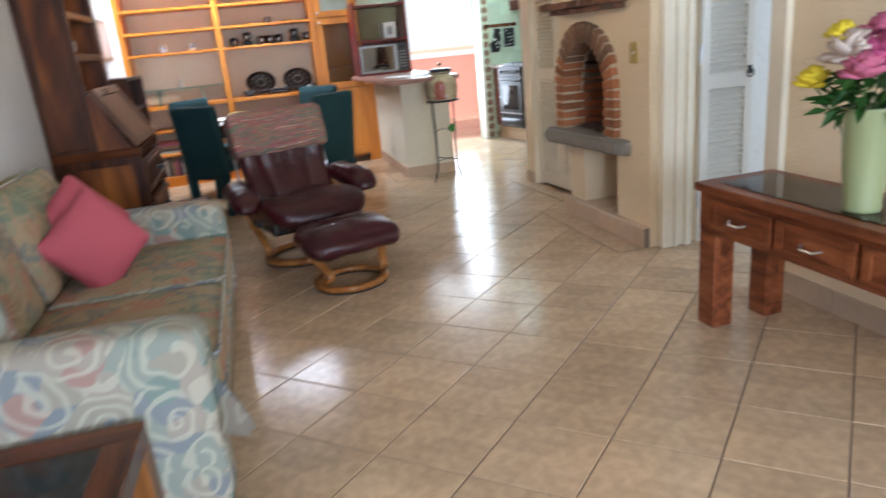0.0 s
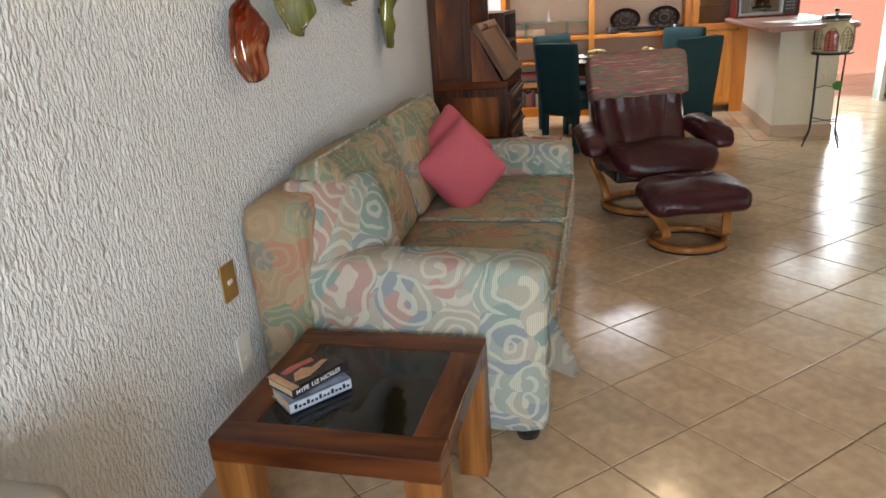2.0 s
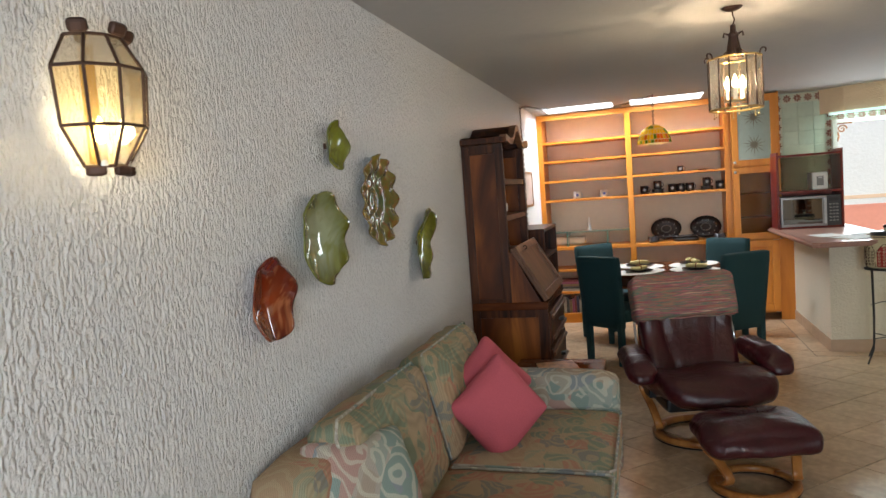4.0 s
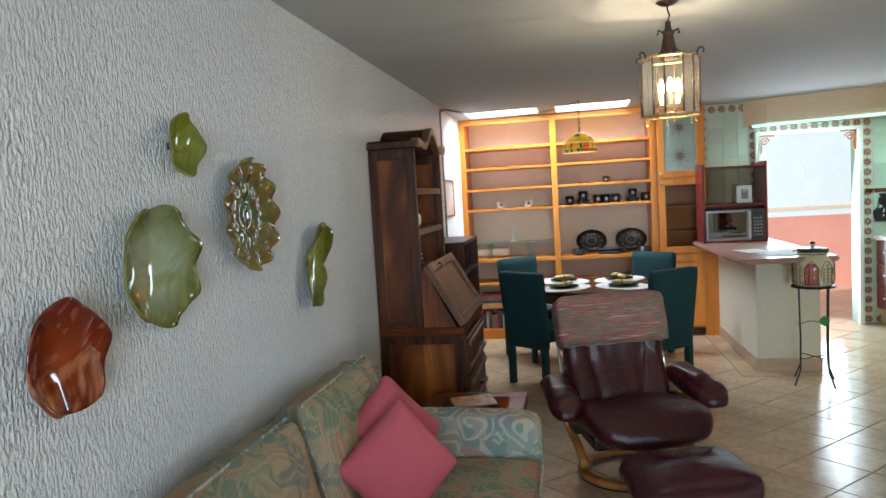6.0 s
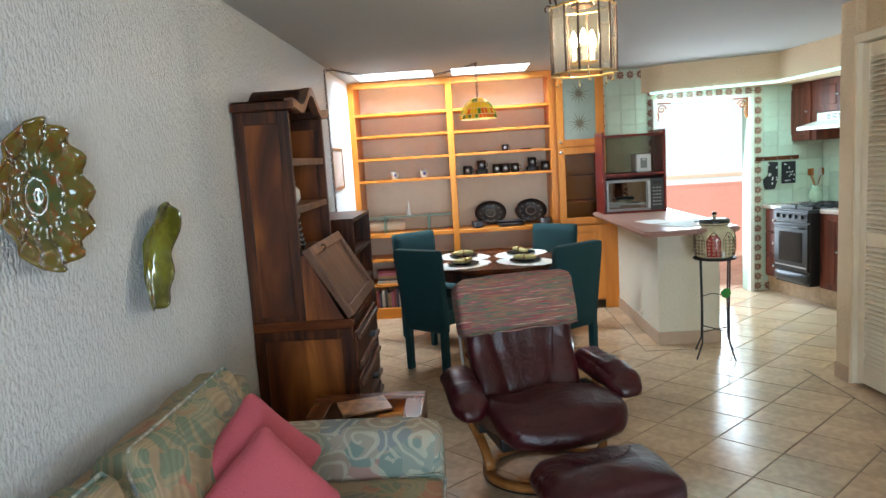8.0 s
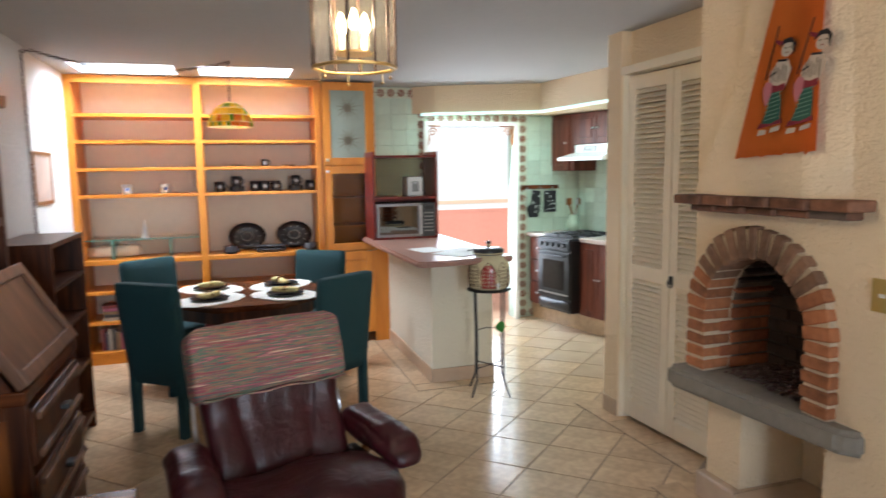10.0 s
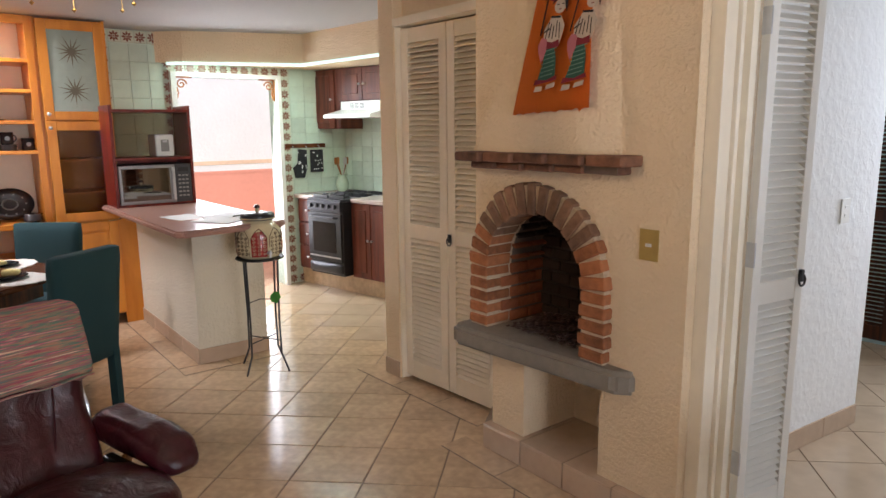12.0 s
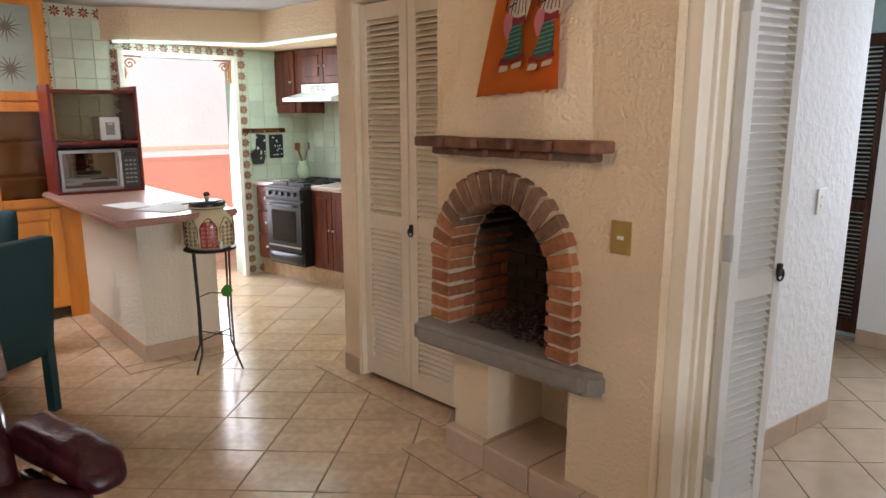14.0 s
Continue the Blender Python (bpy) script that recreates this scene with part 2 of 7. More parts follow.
    l.new(tc.outputs["Object"], weave.inputs["Vector"])
    bp = n.new("ShaderNodeBump")
    bp.inputs["Strength"].default_value, bp.inputs["Distance"].default_value = 0.4, 0.002
    rib = n.new("ShaderNodeMath")
    rib.operation, rib.inputs[1].default_value = "MULTIPLY", 0.3
    l.new(weave.outputs["Fac"], rib.inputs[0])
    l.new(mix(col, tuple(c * 0.35 for c in ground), rib.outputs[0]), b.inputs["Base Color"])
    l.new(weave.outputs["Color"], bp.inputs["Height"])
    l.new(bp.outputs[0], b.inputs["Normal"])
    return m


def streaked(name, stops, scale=(2, 2, 60), rough=0.85, detail=5, bump=0.3, coords="Object", spec=0.3):
    """Stretched noise run through colours: woven stripes or wood grain."""
    m = bpy.data.materials.new(name)
    m.use_nodes = True
    n, l = m.node_tree.nodes, m.node_tree.links
    b = n["Principled BSDF"]
    b.inputs["Roughness"].default_value, b.inputs["Specular IOR Level"].default_value = rough, spec
    tc, mp, nz, r, bp = n.new("ShaderNodeTexCoord"), n.new("ShaderNodeMapping"), n.new("ShaderNodeTexNoise"), n.new("ShaderNodeValToRGB"), n.new("ShaderNodeBump")
    mp.inputs["Scale"].default_value = scale
    nz.inputs["Scale"].default_value, nz.inputs["Detail"].default_value = 1.0, detail
    nz.inputs["Distortion"].default_value = 0.6
    l.new(tc.outputs[coords], mp.inputs["Vector"])
    l.new(mp.outputs[0], nz.inputs["Vector"])
    l.new(nz.outputs["Fac"], r.inputs[0])
    while len(r.color_ramp.elements) < len(stops):
        r.color_ramp.elements.new(0.5)
    for e, (p, c) in zip(r.color_ramp.elements, stops):
        e.position, e.color = p, (*c, 1)
    l.new(r.outputs["Color"], b.inputs["Base Color"])
    bp.inputs["Strength"].default_value, bp.inputs["Distance"].default_value = bump, 0.003
    l.new(nz.outputs["Fac"], bp.inputs["Height"])
    l.new(bp.outputs[0], b.inputs["Normal"])
    return m


def plaster(name, color, scale, depth, rough=0.8, stretch=(1, 1, 1), pits=0.0, spec=0.5):
    """Thick, worked plaster: lumps pressed flat, with fine grain."""
    m = bpy.data.materials.new(name)
    m.use_nodes = True
    n, l = m.node_tree.nodes, m.node_tree.links
    b = n["Principled BSDF"]
    b.inputs["Roughness"].default_value, b.inputs["Specular IOR Level"].default_value = rough, spec
    tc, mp = n.new("ShaderNodeTexCoord"), n.new("ShaderNodeMapping")
    mp.inputs["Scale"].default_value = stretch
    l.new(tc.outputs["Object"], mp.inputs["Vector"])
    nz, big = n.new("ShaderNodeTexNoise"), n.new("ShaderNodeTexNoise")
    nz.inputs["Scale"].default_value, nz.inputs["Detail"].default_value, nz.inputs["Distortion"].default_value = scale, 4, 0.25
    big.inputs["Scale"].default_value, big.inputs["Detail"].default_value = 2.3, 5
    l.new(mp.outputs[0], nz.inputs["Vector"])
    l.new(tc.outputs["Object"], big.inputs["Vector"])
    mr = n.new("ShaderNodeMapRange")
    mr.inputs["From Min"].default_value, mr.inputs["From Max"].default_value = 0.36, 0.64
    l.new(nz.outputs["Fac"], mr.inputs["Value"])
    bp = n.new("ShaderNodeBump")
    bp.inputs["Strength"].default_value, bp.inputs["Distance"].default_value = 1.0, depth
    height = mr.outputs[0]
    if pits:
        broad, mul = n.new("ShaderNodeTexNoise"), n.new("ShaderNodeMath")
        broad.inputs["Scale"].default_value, broad.inputs["Detail"].default_value = scale * 0.3, 3
        l.new(mp.outputs[0], broad.inputs["Vector"])
        mul.operation, mul.inputs[1].default_value = "MULTIPLY_ADD", pits * 4
        l.new(broad.outputs["Fac"], mul.inputs[0])
        l.new(mr.outputs[0], mul.inputs[2])
        height = mul.outputs[0]
    l.new(height, bp.inputs["Height"])
    l.new(bp.outputs[0], b.inputs["Normal"])
    mix = n.new("ShaderNodeMix")
    mix.data_type = "RGBA"
    mix.inputs["A"].default_value = (*[c * 0.93 for c in color], 1)
    mix.inputs["B"].default_value = (*[min(1, c * 1.05) for c in color], 1)
    l.new(big.outputs["Fac"], mix.inputs["Factor"])
    l.new(mix.outputs["Result"], b.inputs["Base Color"])
    return m


def glass(name, color=(1, 1, 1), rough=0.02, mixin=0.75):
    """Thin pane: mostly clear, with a mirror gloss on top."""
    m = bpy.data.materials.new(name)
    m.use_nodes = True
    n, l = m.node_tree.nodes, m.node_tree.links
    n.remove(n["Principled BSDF"])
    tr, gl, mx, fr = n.new("ShaderNodeBsdfTransparent"), n.new("ShaderNodeBsdfGlossy"), n.new("ShaderNodeMixShader"), n.new("ShaderNodeFresnel")
    tr.inputs["Color"].default_value = (*color, 1)
    gl.inputs["Roughness"].default_value = rough
    fr.inputs["IOR"].default_value = 1.0 + mixin
    l.new(fr.outputs[0], mx.inputs[0])
    l.new(tr.outputs[0], mx.inputs[1])
    l.new(gl.outputs[0], mx.inputs[2])
    l.new(mx.outputs[0], n["Material Output"].inputs["Surface"])
    return m


def frosted(name, color, haze):
    """Etched lamp glass: clear with a share that scatters the light."""
    m = glass(name, color, 0.06, 0.6)
    n, l = m.node_tree.nodes, m.node_tree.links
    out = n["Material Output"].inputs["Surface"]
    base = out.links[0].from_socket
    nz, rp, t, mx = n.new("ShaderNodeTexNoise"), n.new("ShaderNodeMapRange"), n.new("ShaderNodeBsdfTranslucent"), n.new("ShaderNodeMixShader")
    nz.inputs["Scale"].default_value = 45
    rp.inputs["To Min"].default_value, rp.inputs["To Max"].default_value = haze * 0.2, haze * 1.8
    t.inputs["Color"].default_value = (*color, 1)
    l.new(nz.outputs["Fac"], rp.inputs["Value"])
    l.new(rp.outputs[0], mx.inputs[0])
    l.new(base, mx.inputs[1])
    l.new(t.outputs[0], mx.inputs[2])
    l.new(mx.outputs[0], out)
    return m


def leather(name, color, rough):
    """Worn hide: broad creases under a fine grain."""
    m = mat(name, color, rough, vary=0.35, scale=30, coarse=5)
    n, l = m.node_tree.nodes, m.node_tree.links
    tc, cr, gr, add, bp = n.new("ShaderNodeTexCoord"), n.new("ShaderNodeTexNoise"), n.new("ShaderNodeTexVoronoi"), n.new("ShaderNodeMath"), n.new("ShaderNodeBump")
    cr.inputs["Scale"].default_value, cr.inputs["Detail"].default_value, cr.inputs["Distortion"].default_value = 11, 5, 1.6
    gr.inputs["Scale"].default_value = 260
    add.operation, add.inputs[1].default_value = "MULTIPLY_ADD", 0.08
    l.new(tc.outputs["Object"], cr.inputs["Vector"])
    l.new(tc.outputs["Object"], gr.inputs["Vector"])
    l.new(gr.outputs["Distance"], add.inputs[0])
    l.new(cr.outputs["Fac"], add.inputs[2])
    bp.inputs["Strength"].default_value, bp.inputs["Distance"].default_value = 0.38, 0.02
    l.new(add.outputs[0], bp.inputs["Height"])
    l.new(bp.outputs[0], n["Principled BSDF"].inputs["Normal"])
    return m


def translucent(name, color, share=0.6, rough=0.2):
    """Coloured art glass that light shines through."""
    m = mat(name, color, rough, vary=0.25, scale=40)
    n, l = m.node_tree.nodes, m.node_tree.links
    t, mx = n.new("ShaderNodeBsdfTranslucent"), n.new("ShaderNodeMixShader")
    t.inputs["Color"].default_value, mx.inputs[0].default_value = (*color, 1), share
    l.new(n["Principled BSDF"].outputs[0], mx.inputs[1])
    l.new(t.outputs[0], mx.inputs[2])
    l.new(mx.outputs[0], n["Material Output"].inputs["Surface"])
    return m


PLASTER = plaster("rough_white_plaster", (0.87, 0.86, 0.85), 74, 0.010, 0.25, (1, 1.5, 0.62), 0.3, 0.8)
CREAM = plaster("cream_plaster", (0.84, 0.665, 0.445), 70, 0.0032, 0.75, (1, 1, 1), 0.35)
WHITEW = plaster("white_plaster", (0.84, 0.84, 0.82), 22, 0.002, 0.85)
PIER = plaster("pale_plaster", (0.74, 0.68, 0.54), 55, 0.0032, 0.85, (1, 1, 1), 0.4)
PASTEL = [(0.26, 0.40, 0.37), (0.62, 0.34, 0.30), (0.55, 0.50, 0.40), (0.30, 0.36, 0.42), (0.60, 0.52, 0.44), (0.42, 0.50, 0.44), (0.55, 0.43, 0.34)]
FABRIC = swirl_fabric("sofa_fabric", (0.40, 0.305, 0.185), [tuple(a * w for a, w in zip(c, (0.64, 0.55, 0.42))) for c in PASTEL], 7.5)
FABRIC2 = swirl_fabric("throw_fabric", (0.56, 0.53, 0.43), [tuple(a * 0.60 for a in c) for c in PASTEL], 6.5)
PINK = mat("pink_cotton", (0.45, 0.085, 0.11), 0.9, bump=0.3, scale=160, vary=0.08)
DARK = streaked("dark_knotty_wood", [(0.3, (0.012, 0.003, 0.0012)), (0.5, (0.050, 0.014, 0.004)), (0.72, (0.115, 0.034, 0.008))], (30, 30, 2.6), 0.36, bump=0.15)
PANELW = streaked("knotty_panel_wood", [(0.34, (0.022, 0.006, 0.002)), (0.46, (0.085, 0.022, 0.005)), (0.56, (0.19, 0.058, 0.011)), (0.68, (0.34, 0.12, 0.022))], (6, 6, 1.1), 0.4, bump=0.15)
DARKH = streaked("dark_wood_top", [(0.32, (0.045, 0.011, 0.004)), (0.5, (0.10, 0.028, 0.008)), (0.68, (0.16, 0.048, 0.014))], (12, 2.2, 12), 0.25, bump=0.12)
DARKX = streaked("dark_wood_rail", [(0.32, (0.045, 0.011, 0.004)), (0.5, (0.10, 0.028, 0.008)), (0.68, (0.16, 0.048, 0.014))], (2.2, 12, 12), 0.25, bump=0.12)
HONEY = streaked("honey_wood", [(0.3, (0.10, 0.03, 0.008)), (0.5, (0.19, 0.07, 0.017)), (0.7, (0.30, 0.12, 0.03))], (22, 22, 2.0), 0.35, bump=0.1)
OAK = streaked("orange_wood", [(0.3, (0.52, 0.165, 0.014)), (0.5, (0.64, 0.225, 0.022)), (0.7, (0.72, 0.28, 0.035))], (9, 9, 1.0), 0.35, bump=0.05)
OAKH = streaked("orange_wood_shelf", [(0.3, (0.52, 0.165, 0.014)), (0.5, (0.64, 0.225, 0.022)), (0.7, (0.72, 0.28, 0.035))], (1.2, 12, 12), 0.35, bump=0.05)
BACKP = mat("pink_back_panel", (0.90, 0.77, 0.61), 0.85, vary=0.04)
REDW = streaked("red_wood", [(0.3, (0.10, 0.011, 0.007)), (0.7, (0.24, 0.03, 0.018))], (16, 16, 1.5), 0.3, bump=0.05)
KWOOD = streaked("kitchen_wood", [(0.3, (0.055, 0.014, 0.009)), (0.7, (0.18, 0.048, 0.028))], (16, 16, 1.5), 0.35, bump=0.05)
BENT = streaked("bent_beech", [(0.3, (0.20, 0.065, 0.014)), (0.7, (0.40, 0.165, 0.042))], (14, 14, 3), 0.28, bump=0.05)
LEATHER = leather("burgundy_leather", (0.040, 0.0046, 0.0078), 0.29)
THROW = streaked("striped_weave", [(0.28, (0.04, 0.20, 0.16)), (0.38, (0.30, 0.06, 0.09)), (0.46, (0.36, 0.20, 0.13)), (0.53, (0.08, 0.18, 0.13)), (0.60, (0.36, 0.08, 0.13)), (0.70, (0.66, 0.50, 0.32))], (5, 5, 120), 0.9, bump=0.6)
TEAL = mat("teal_fabric", (0.008, 0.043, 0.049), 0.85, bump=0.3, scale=300, vary=0.15)
GLASSC = glass("clear_glass", (0.97, 0.99, 0.98), 0.01, 0.45)
GLASSD = glass("tinted_table_glass", (0.74, 0.73, 0.70), 0.03, 0.7)
GLASSL = frosted("etched_lantern_glass", (0.97, 0.93, 0.82), 0.008)
GLASSY = frosted("amber_glass", (0.95, 0.80, 0.50), 0.06)
GLASSG = mat("frosted_cabinet_glass", (0.30, 0.34, 0.28), 0.22, vary=0.08)
DSTEEL = mat("dark_steel", (0.045, 0.045, 0.05), 0.35, metal=0.5)
# desk wood lightened to tan; skylight on lid, shelves and crown is in the colour
LIDW = streaked("skylit_lid_wood", [(0.3, (0.085, 0.040, 0.022)), (0.5, (0.13, 0.065, 0.038)), (0.7, (0.19, 0.10, 0.06))], (3, 14, 14), 0.35, bump=0.1)
REDDISH = streaked("reddish_carved_wood", [(0.3, (0.09, 0.022, 0.008)), (0.5, (0.20, 0.055, 0.02)), (0.7, (0.30, 0.10, 0.035))], (22, 4, 22), 0.35, bump=0.12)
GLASSE = mat("green_glass_edge", (0.10, 0.24, 0.18), 0.1)
SUNMARK = mat("etched_sun", (0.13, 0.105, 0.065), 0.6)
BRASS = mat("brass", (0.55, 0.38, 0.14), 0.35, metal=0.9, vary=0.2)
IRON = mat("rusty_iron", (0.06, 0.03, 0.02), 0.5, metal=0.5, vary=0.4)
STEEL = mat("steel", (0.55, 0.55, 0.56), 0.28, metal=0.9)
BULB = mat("bulb_glow", (1.0, 0.78, 0.42), 0.5, emit=28)
BLACKP = mat("black_plastic", (0.012, 0.012, 0.013), 0.3)
DARKGL = mat("dark_oven_glass", (0.03, 0.025, 0.022), 0.05)
WHITEC = mat("white_ceramic", (0.78, 0.78, 0.75), 0.15, vary=0.03)
BLUEC = mat("blue_pattern", (0.03, 0.06, 0.30), 0.15)
POT = mat("dark_stoneware", (0.035, 0.030, 0.032), 0.22, vary=0.3)
POTD = mat("pale_stoneware_mark", (0.24, 0.24, 0.23), 0.3)
TOPP = mat("pinkish_counter", (0.36, 0.205, 0.16), 0.33, spec=0.3, vary=0.08, scale=40)
PAPER = mat("paper", (0.82, 0.83, 0.82), 0.8, vary=0.02)
PAGES = mat("yellowed_pages", (0.50, 0.37, 0.22), 0.8, vary=0.1, scale=90)
NAPKIN = mat("yellow_napkin", (0.70, 0.58, 0.25), 0.9, bump=0.3, scale=90)
LINEN = mat("white_linen", (0.78, 0.76, 0.70), 0.95, bump=0.6, scale=130)
LEAF = mat("green_leaf", (0.04, 0.14, 0.02), 0.5, vary=0.3)
COTTON = mat("black_patterned_cotton", (0.014, 0.014, 0.017), 0.9)
MINT = mat("mint_tile", (0.56, 0.66, 0.55), 0.14, vary=0.16, rand=0.9)
MINTG = mat("tile_joint", (0.53, 0.62, 0.52), 0.85)
FLOWT = mat("cream_flower_tile", (0.62, 0.64, 0.50), 0.15, vary=0.05)
FLOW = mat("brown_flower_glaze", (0.20, 0.042, 0.018), 0.2)
ORANGE = mat("orange_cloth", (0.78, 0.20, 0.022), 0.9, bump=0.3, scale=200, vary=0.08)
CINDER = mat("cinders", (0.07, 0.035, 0.025), 0.35, vary=0.8, scale=80)
CREAMV = mat("cream_leather", (0.30, 0.26, 0.215), 0.5, vary=0.04)
VASEG = mat("lime_vase", (0.31, 0.34, 0.17), 0.35, vary=0.03)
TOWEL = mat("orange_towel", (0.50, 0.22, 0.10), 0.95, bump=0.5, scale=120)
TEALW = mat("pale_teal_wall", (0.45, 0.62, 0.62), 0.85)

CEIL_Z = 2.34
I = Matrix.Identity(4)

# ---- structure ----
structure("ground", boxes((-60, 60, -60, 60, -0.35, -0.3)), GROUT, "plain ground under the house")
floor = structure("floor", boxes((-0.2, 8.0, -1.4, 12.6, -0.2, -0.004)), GROUT, "brown joints of the diagonal tiled floor")
structure("wall_west", boxes((-0.2, 0, -1.4, 7.8, 0, CEIL_Z)), PLASTER, "white rough plaster wall behind the sofa")
structure("wall_west_dining", boxes((-0.2, -0.03, 7.8, 9.36, 0, CEIL_Z)), WHITEW, "bright white wall under the skylights")
structure("wall_south", boxes((-0.2, 0.4, -1.6, -1.4, 0, CEIL_Z), (2.8, 8, -1.6, -1.4, 0, CEIL_Z), (0.4, 2.8, -1.6, -1.4, 0, 0.35), (0.4, 2.8, -1.6, -1.4, 2.15, CEIL_Z)), WHITEW, "white wall with a wide window")
structure("wall_north", boxes((-0.2, 3.03, 9.36, 9.5, 0, CEIL_Z), (3.03, 3.95, 9.36, 9.5, 1.985, CEIL_Z), (3.95, 8.0, 9.36, 9.5, 0, CEIL_Z)), MINTG, "pale kitchen wall with a doorway to the patio")
structure("ceiling", boxes((-0.2, 8.0, -1.6, 8.38, CEIL_Z, CEIL_Z + 0.25), (-0.2, 8.0, 8.88, 9.5, CEIL_Z, CEIL_Z + 0.25), (-0.2, 0.12, 8.38, 8.88, CEIL_Z, CEIL_Z + 0.25), (0.82, 0.99, 8.38, 8.88, CEIL_Z, CEIL_Z + 0.25), (1.68, 8.0, 8.38, 8.88, CEIL_Z, CEIL_Z + 0.25)), CEIL, "white plaster ceiling, greyed in colour for its shade, with two skylight openings")
structure("wall_closet", boxes((3.405, 3.58, 6.52, 6.67, 0, CEIL_Z), (3.47, 3.58, 5.72, 6.52, 2.13, CEIL_Z)), CREAM, "cream plaster wall round the louvred closet")
structure("wall_east_near", boxes((3.40, 3.57, -1.4, 3.72, 0, CEIL_Z)), CREAM, "cream plaster wall behind the console table")
structure("wall_door_head", boxes((3.37, 3.57, 3.72, 4.50, 2.11, CEIL_Z)), CREAM)
structure("wall_hall", prism([(3.57, 4.62), (3.57, 4.75), (4.87, 4.75), (4.87, 4.51)], 0, CEIL_Z), WHITEW, "white wall of the hall with a light switch")
structure("wall_hall_return", boxes((4.78, 4.87, 4.75, 6.6, 0, CEIL_Z)), WHITEW)
structure("wall_hall_end", boxes((6.22, 6.4, -1.4, 4.83, 0, CEIL_Z)), WHITEW, "white wall at the end of the hall")
structure("wall_hall_closet", boxes((6.36, 6.5, 4.83, 7.0, 0, CEIL_Z)), TEALW, "pale teal wall above the dark closet")
structure("wall_hall_close", boxes((4.89, 6.5, 7.0, 7.15, 0, CEIL_Z)), WHITEW)
KIT = pose(4.10, 9.33, 0, 0, 0, 12.5)
w = structure("wall_kitchen_east", boxes((0.60, 0.75, -2.9, 0.2, 0, CEIL_Z)), MINTG)
w.matrix_world = KIT
structure("wall_kitchen_south", boxes((3.6, 8.0, 6.6, 6.72, 0, CEIL_Z)), CREAM)
structure("soffit", prism([(2.86, 9.36), (3.06, 9.17), (3.98, 8.80), (4.17, 6.9), (4.95, 6.9), (4.75, 9.36)], 2.09, CEIL_Z), CREAM, "cream soffit over the kitchen units")
structure("patio_wall", boxes((1.0, 7.0, 12.0, 12.2, 0, 0.95), (1.0, 7.0, 11.996, 12.0, 0.95, 0.99)), SALMON, "salmon pink lower half of the patio wall")
structure("patio_wall_upper", boxes((1.0, 7.0, 12.0, 12.2, 0.95, 4.5)), WHITEW, "white upper half of the patio wall")
structure("patio_wall_band", boxes((1.0, 7.0, 11.996, 12.0, 1.07, 1.12)), mat("peach_band", (0.82, 0.60, 0.42), 0.85))
structure("patio_side_wall", boxes((1.0, 1.2, 9.5, 12.0, 0, 4.5), (6.8, 7.0, 9.5, 12.0, 0, 4.5)), WHITEW)
structure("peninsula", boxes((2.52, 2.99, 7.56, 8.93, 0, 0.92)), PIER, "pale plaster base of the kitchen counter")
structure("kitchen_wall_tiles_bed", boxes((2.5, 3.03, 9.352, 9.36, 0, CEIL_Z)), MINTG)

# chimney breast: body with arched hearth opening, niche under the slab
FX, CY, CZ, RO, RI = 3.25, 5.220, 0.892, 0.402, 0.275


def chimney_front():
    """Front skin with the arched hole, its inner lining and the sides."""
    bm = bmesh.new()
    n = 24
    arch = [(CY - RI - 0.06, 0.60)] + [(CY - (RI + 0.06) * math.cos(math.pi * i / n), CZ + (RI + 0.06) * math.sin(math.pi * i / n)) for i in range(n + 1)] + [(CY + RI + 0.06, 0.60)]
    y0, y1, z0, z1 = 4.50, 5.62, 0.60, 2.34
    outer = []
    for y, z in arch:
        if z <= 0.601:
            outer.append((y0 if y < CY else y1, 0.60))
            continue
        d = Vector((y - CY, z - CZ))
        d = d.normalized() if d.length else Vector((0, 1))
        t = min([(y1 - CY) / d.x if d.x > 1e-4 else 99, (y0 - CY) / d.x if d.x < -1e-4 else 99, (z1 - CZ) / d.y if d.y > 1e-4 else 99])
        outer.append((CY + d.x * t, CZ + d.y * t))
    a = [bm.verts.new((FX, y, z)) for y, z in arch]
    o = [bm.verts.new((FX, y, z)) for y, z in outer]
    for i in range(len(a) - 1):
        bm.faces.new((a[i], a[i + 1], o[i + 1], o[i]))
    for y, near in ((y0, 0), (y1, 1)):
        j = min(range(len(o)), key=lambda q: (abs(o[q].co.y - y) > 1e-4, -o[q].co.z))
        c = bm.verts.new((FX, y, z1))
        k = j + 1 if y == y0 else j - 1
        if (o[j].co - c.co).length > 1e-3 and 0 <= k < len(o):
            bm.faces.new((o[j], o[k], c))
    bmesh.ops.recalc_face_normals(bm, faces=bm.faces[:])
    made = bmesh.ops.extrude_face_region(bm, geom=bm.faces[:])["geom"]
    bmesh.ops.translate(bm, vec=(0.30, 0, 0), verts=[v for v in made if isinstance(v, bmesh.types.BMVert)])
    bmesh.ops.recalc_face_normals(bm, faces=bm.faces[:])
    return bm


bm = chimney_front()
box(bm, FX, 3.60, 4.50, 4.86, 0, 0.60)
prism([(FX, 5.29), (FX, 5.50), (3.40, 5.66), (3.60, 5.66), (3.60, 5.29)], 0, 0.53, bm)
box(bm, 3.60, 3.70, 4.50, 5.66, 0, CEIL_Z)
prism([(3.30, 5.62), (3.42, 5.68), (3.60, 5.68), (3.60, 5.62)], 0.53, CEIL_Z, bm)
structure("wall_chimney", bm, CREAM, "cream plaster chimney breast with an arched hearth")
bm = bmesh.new()
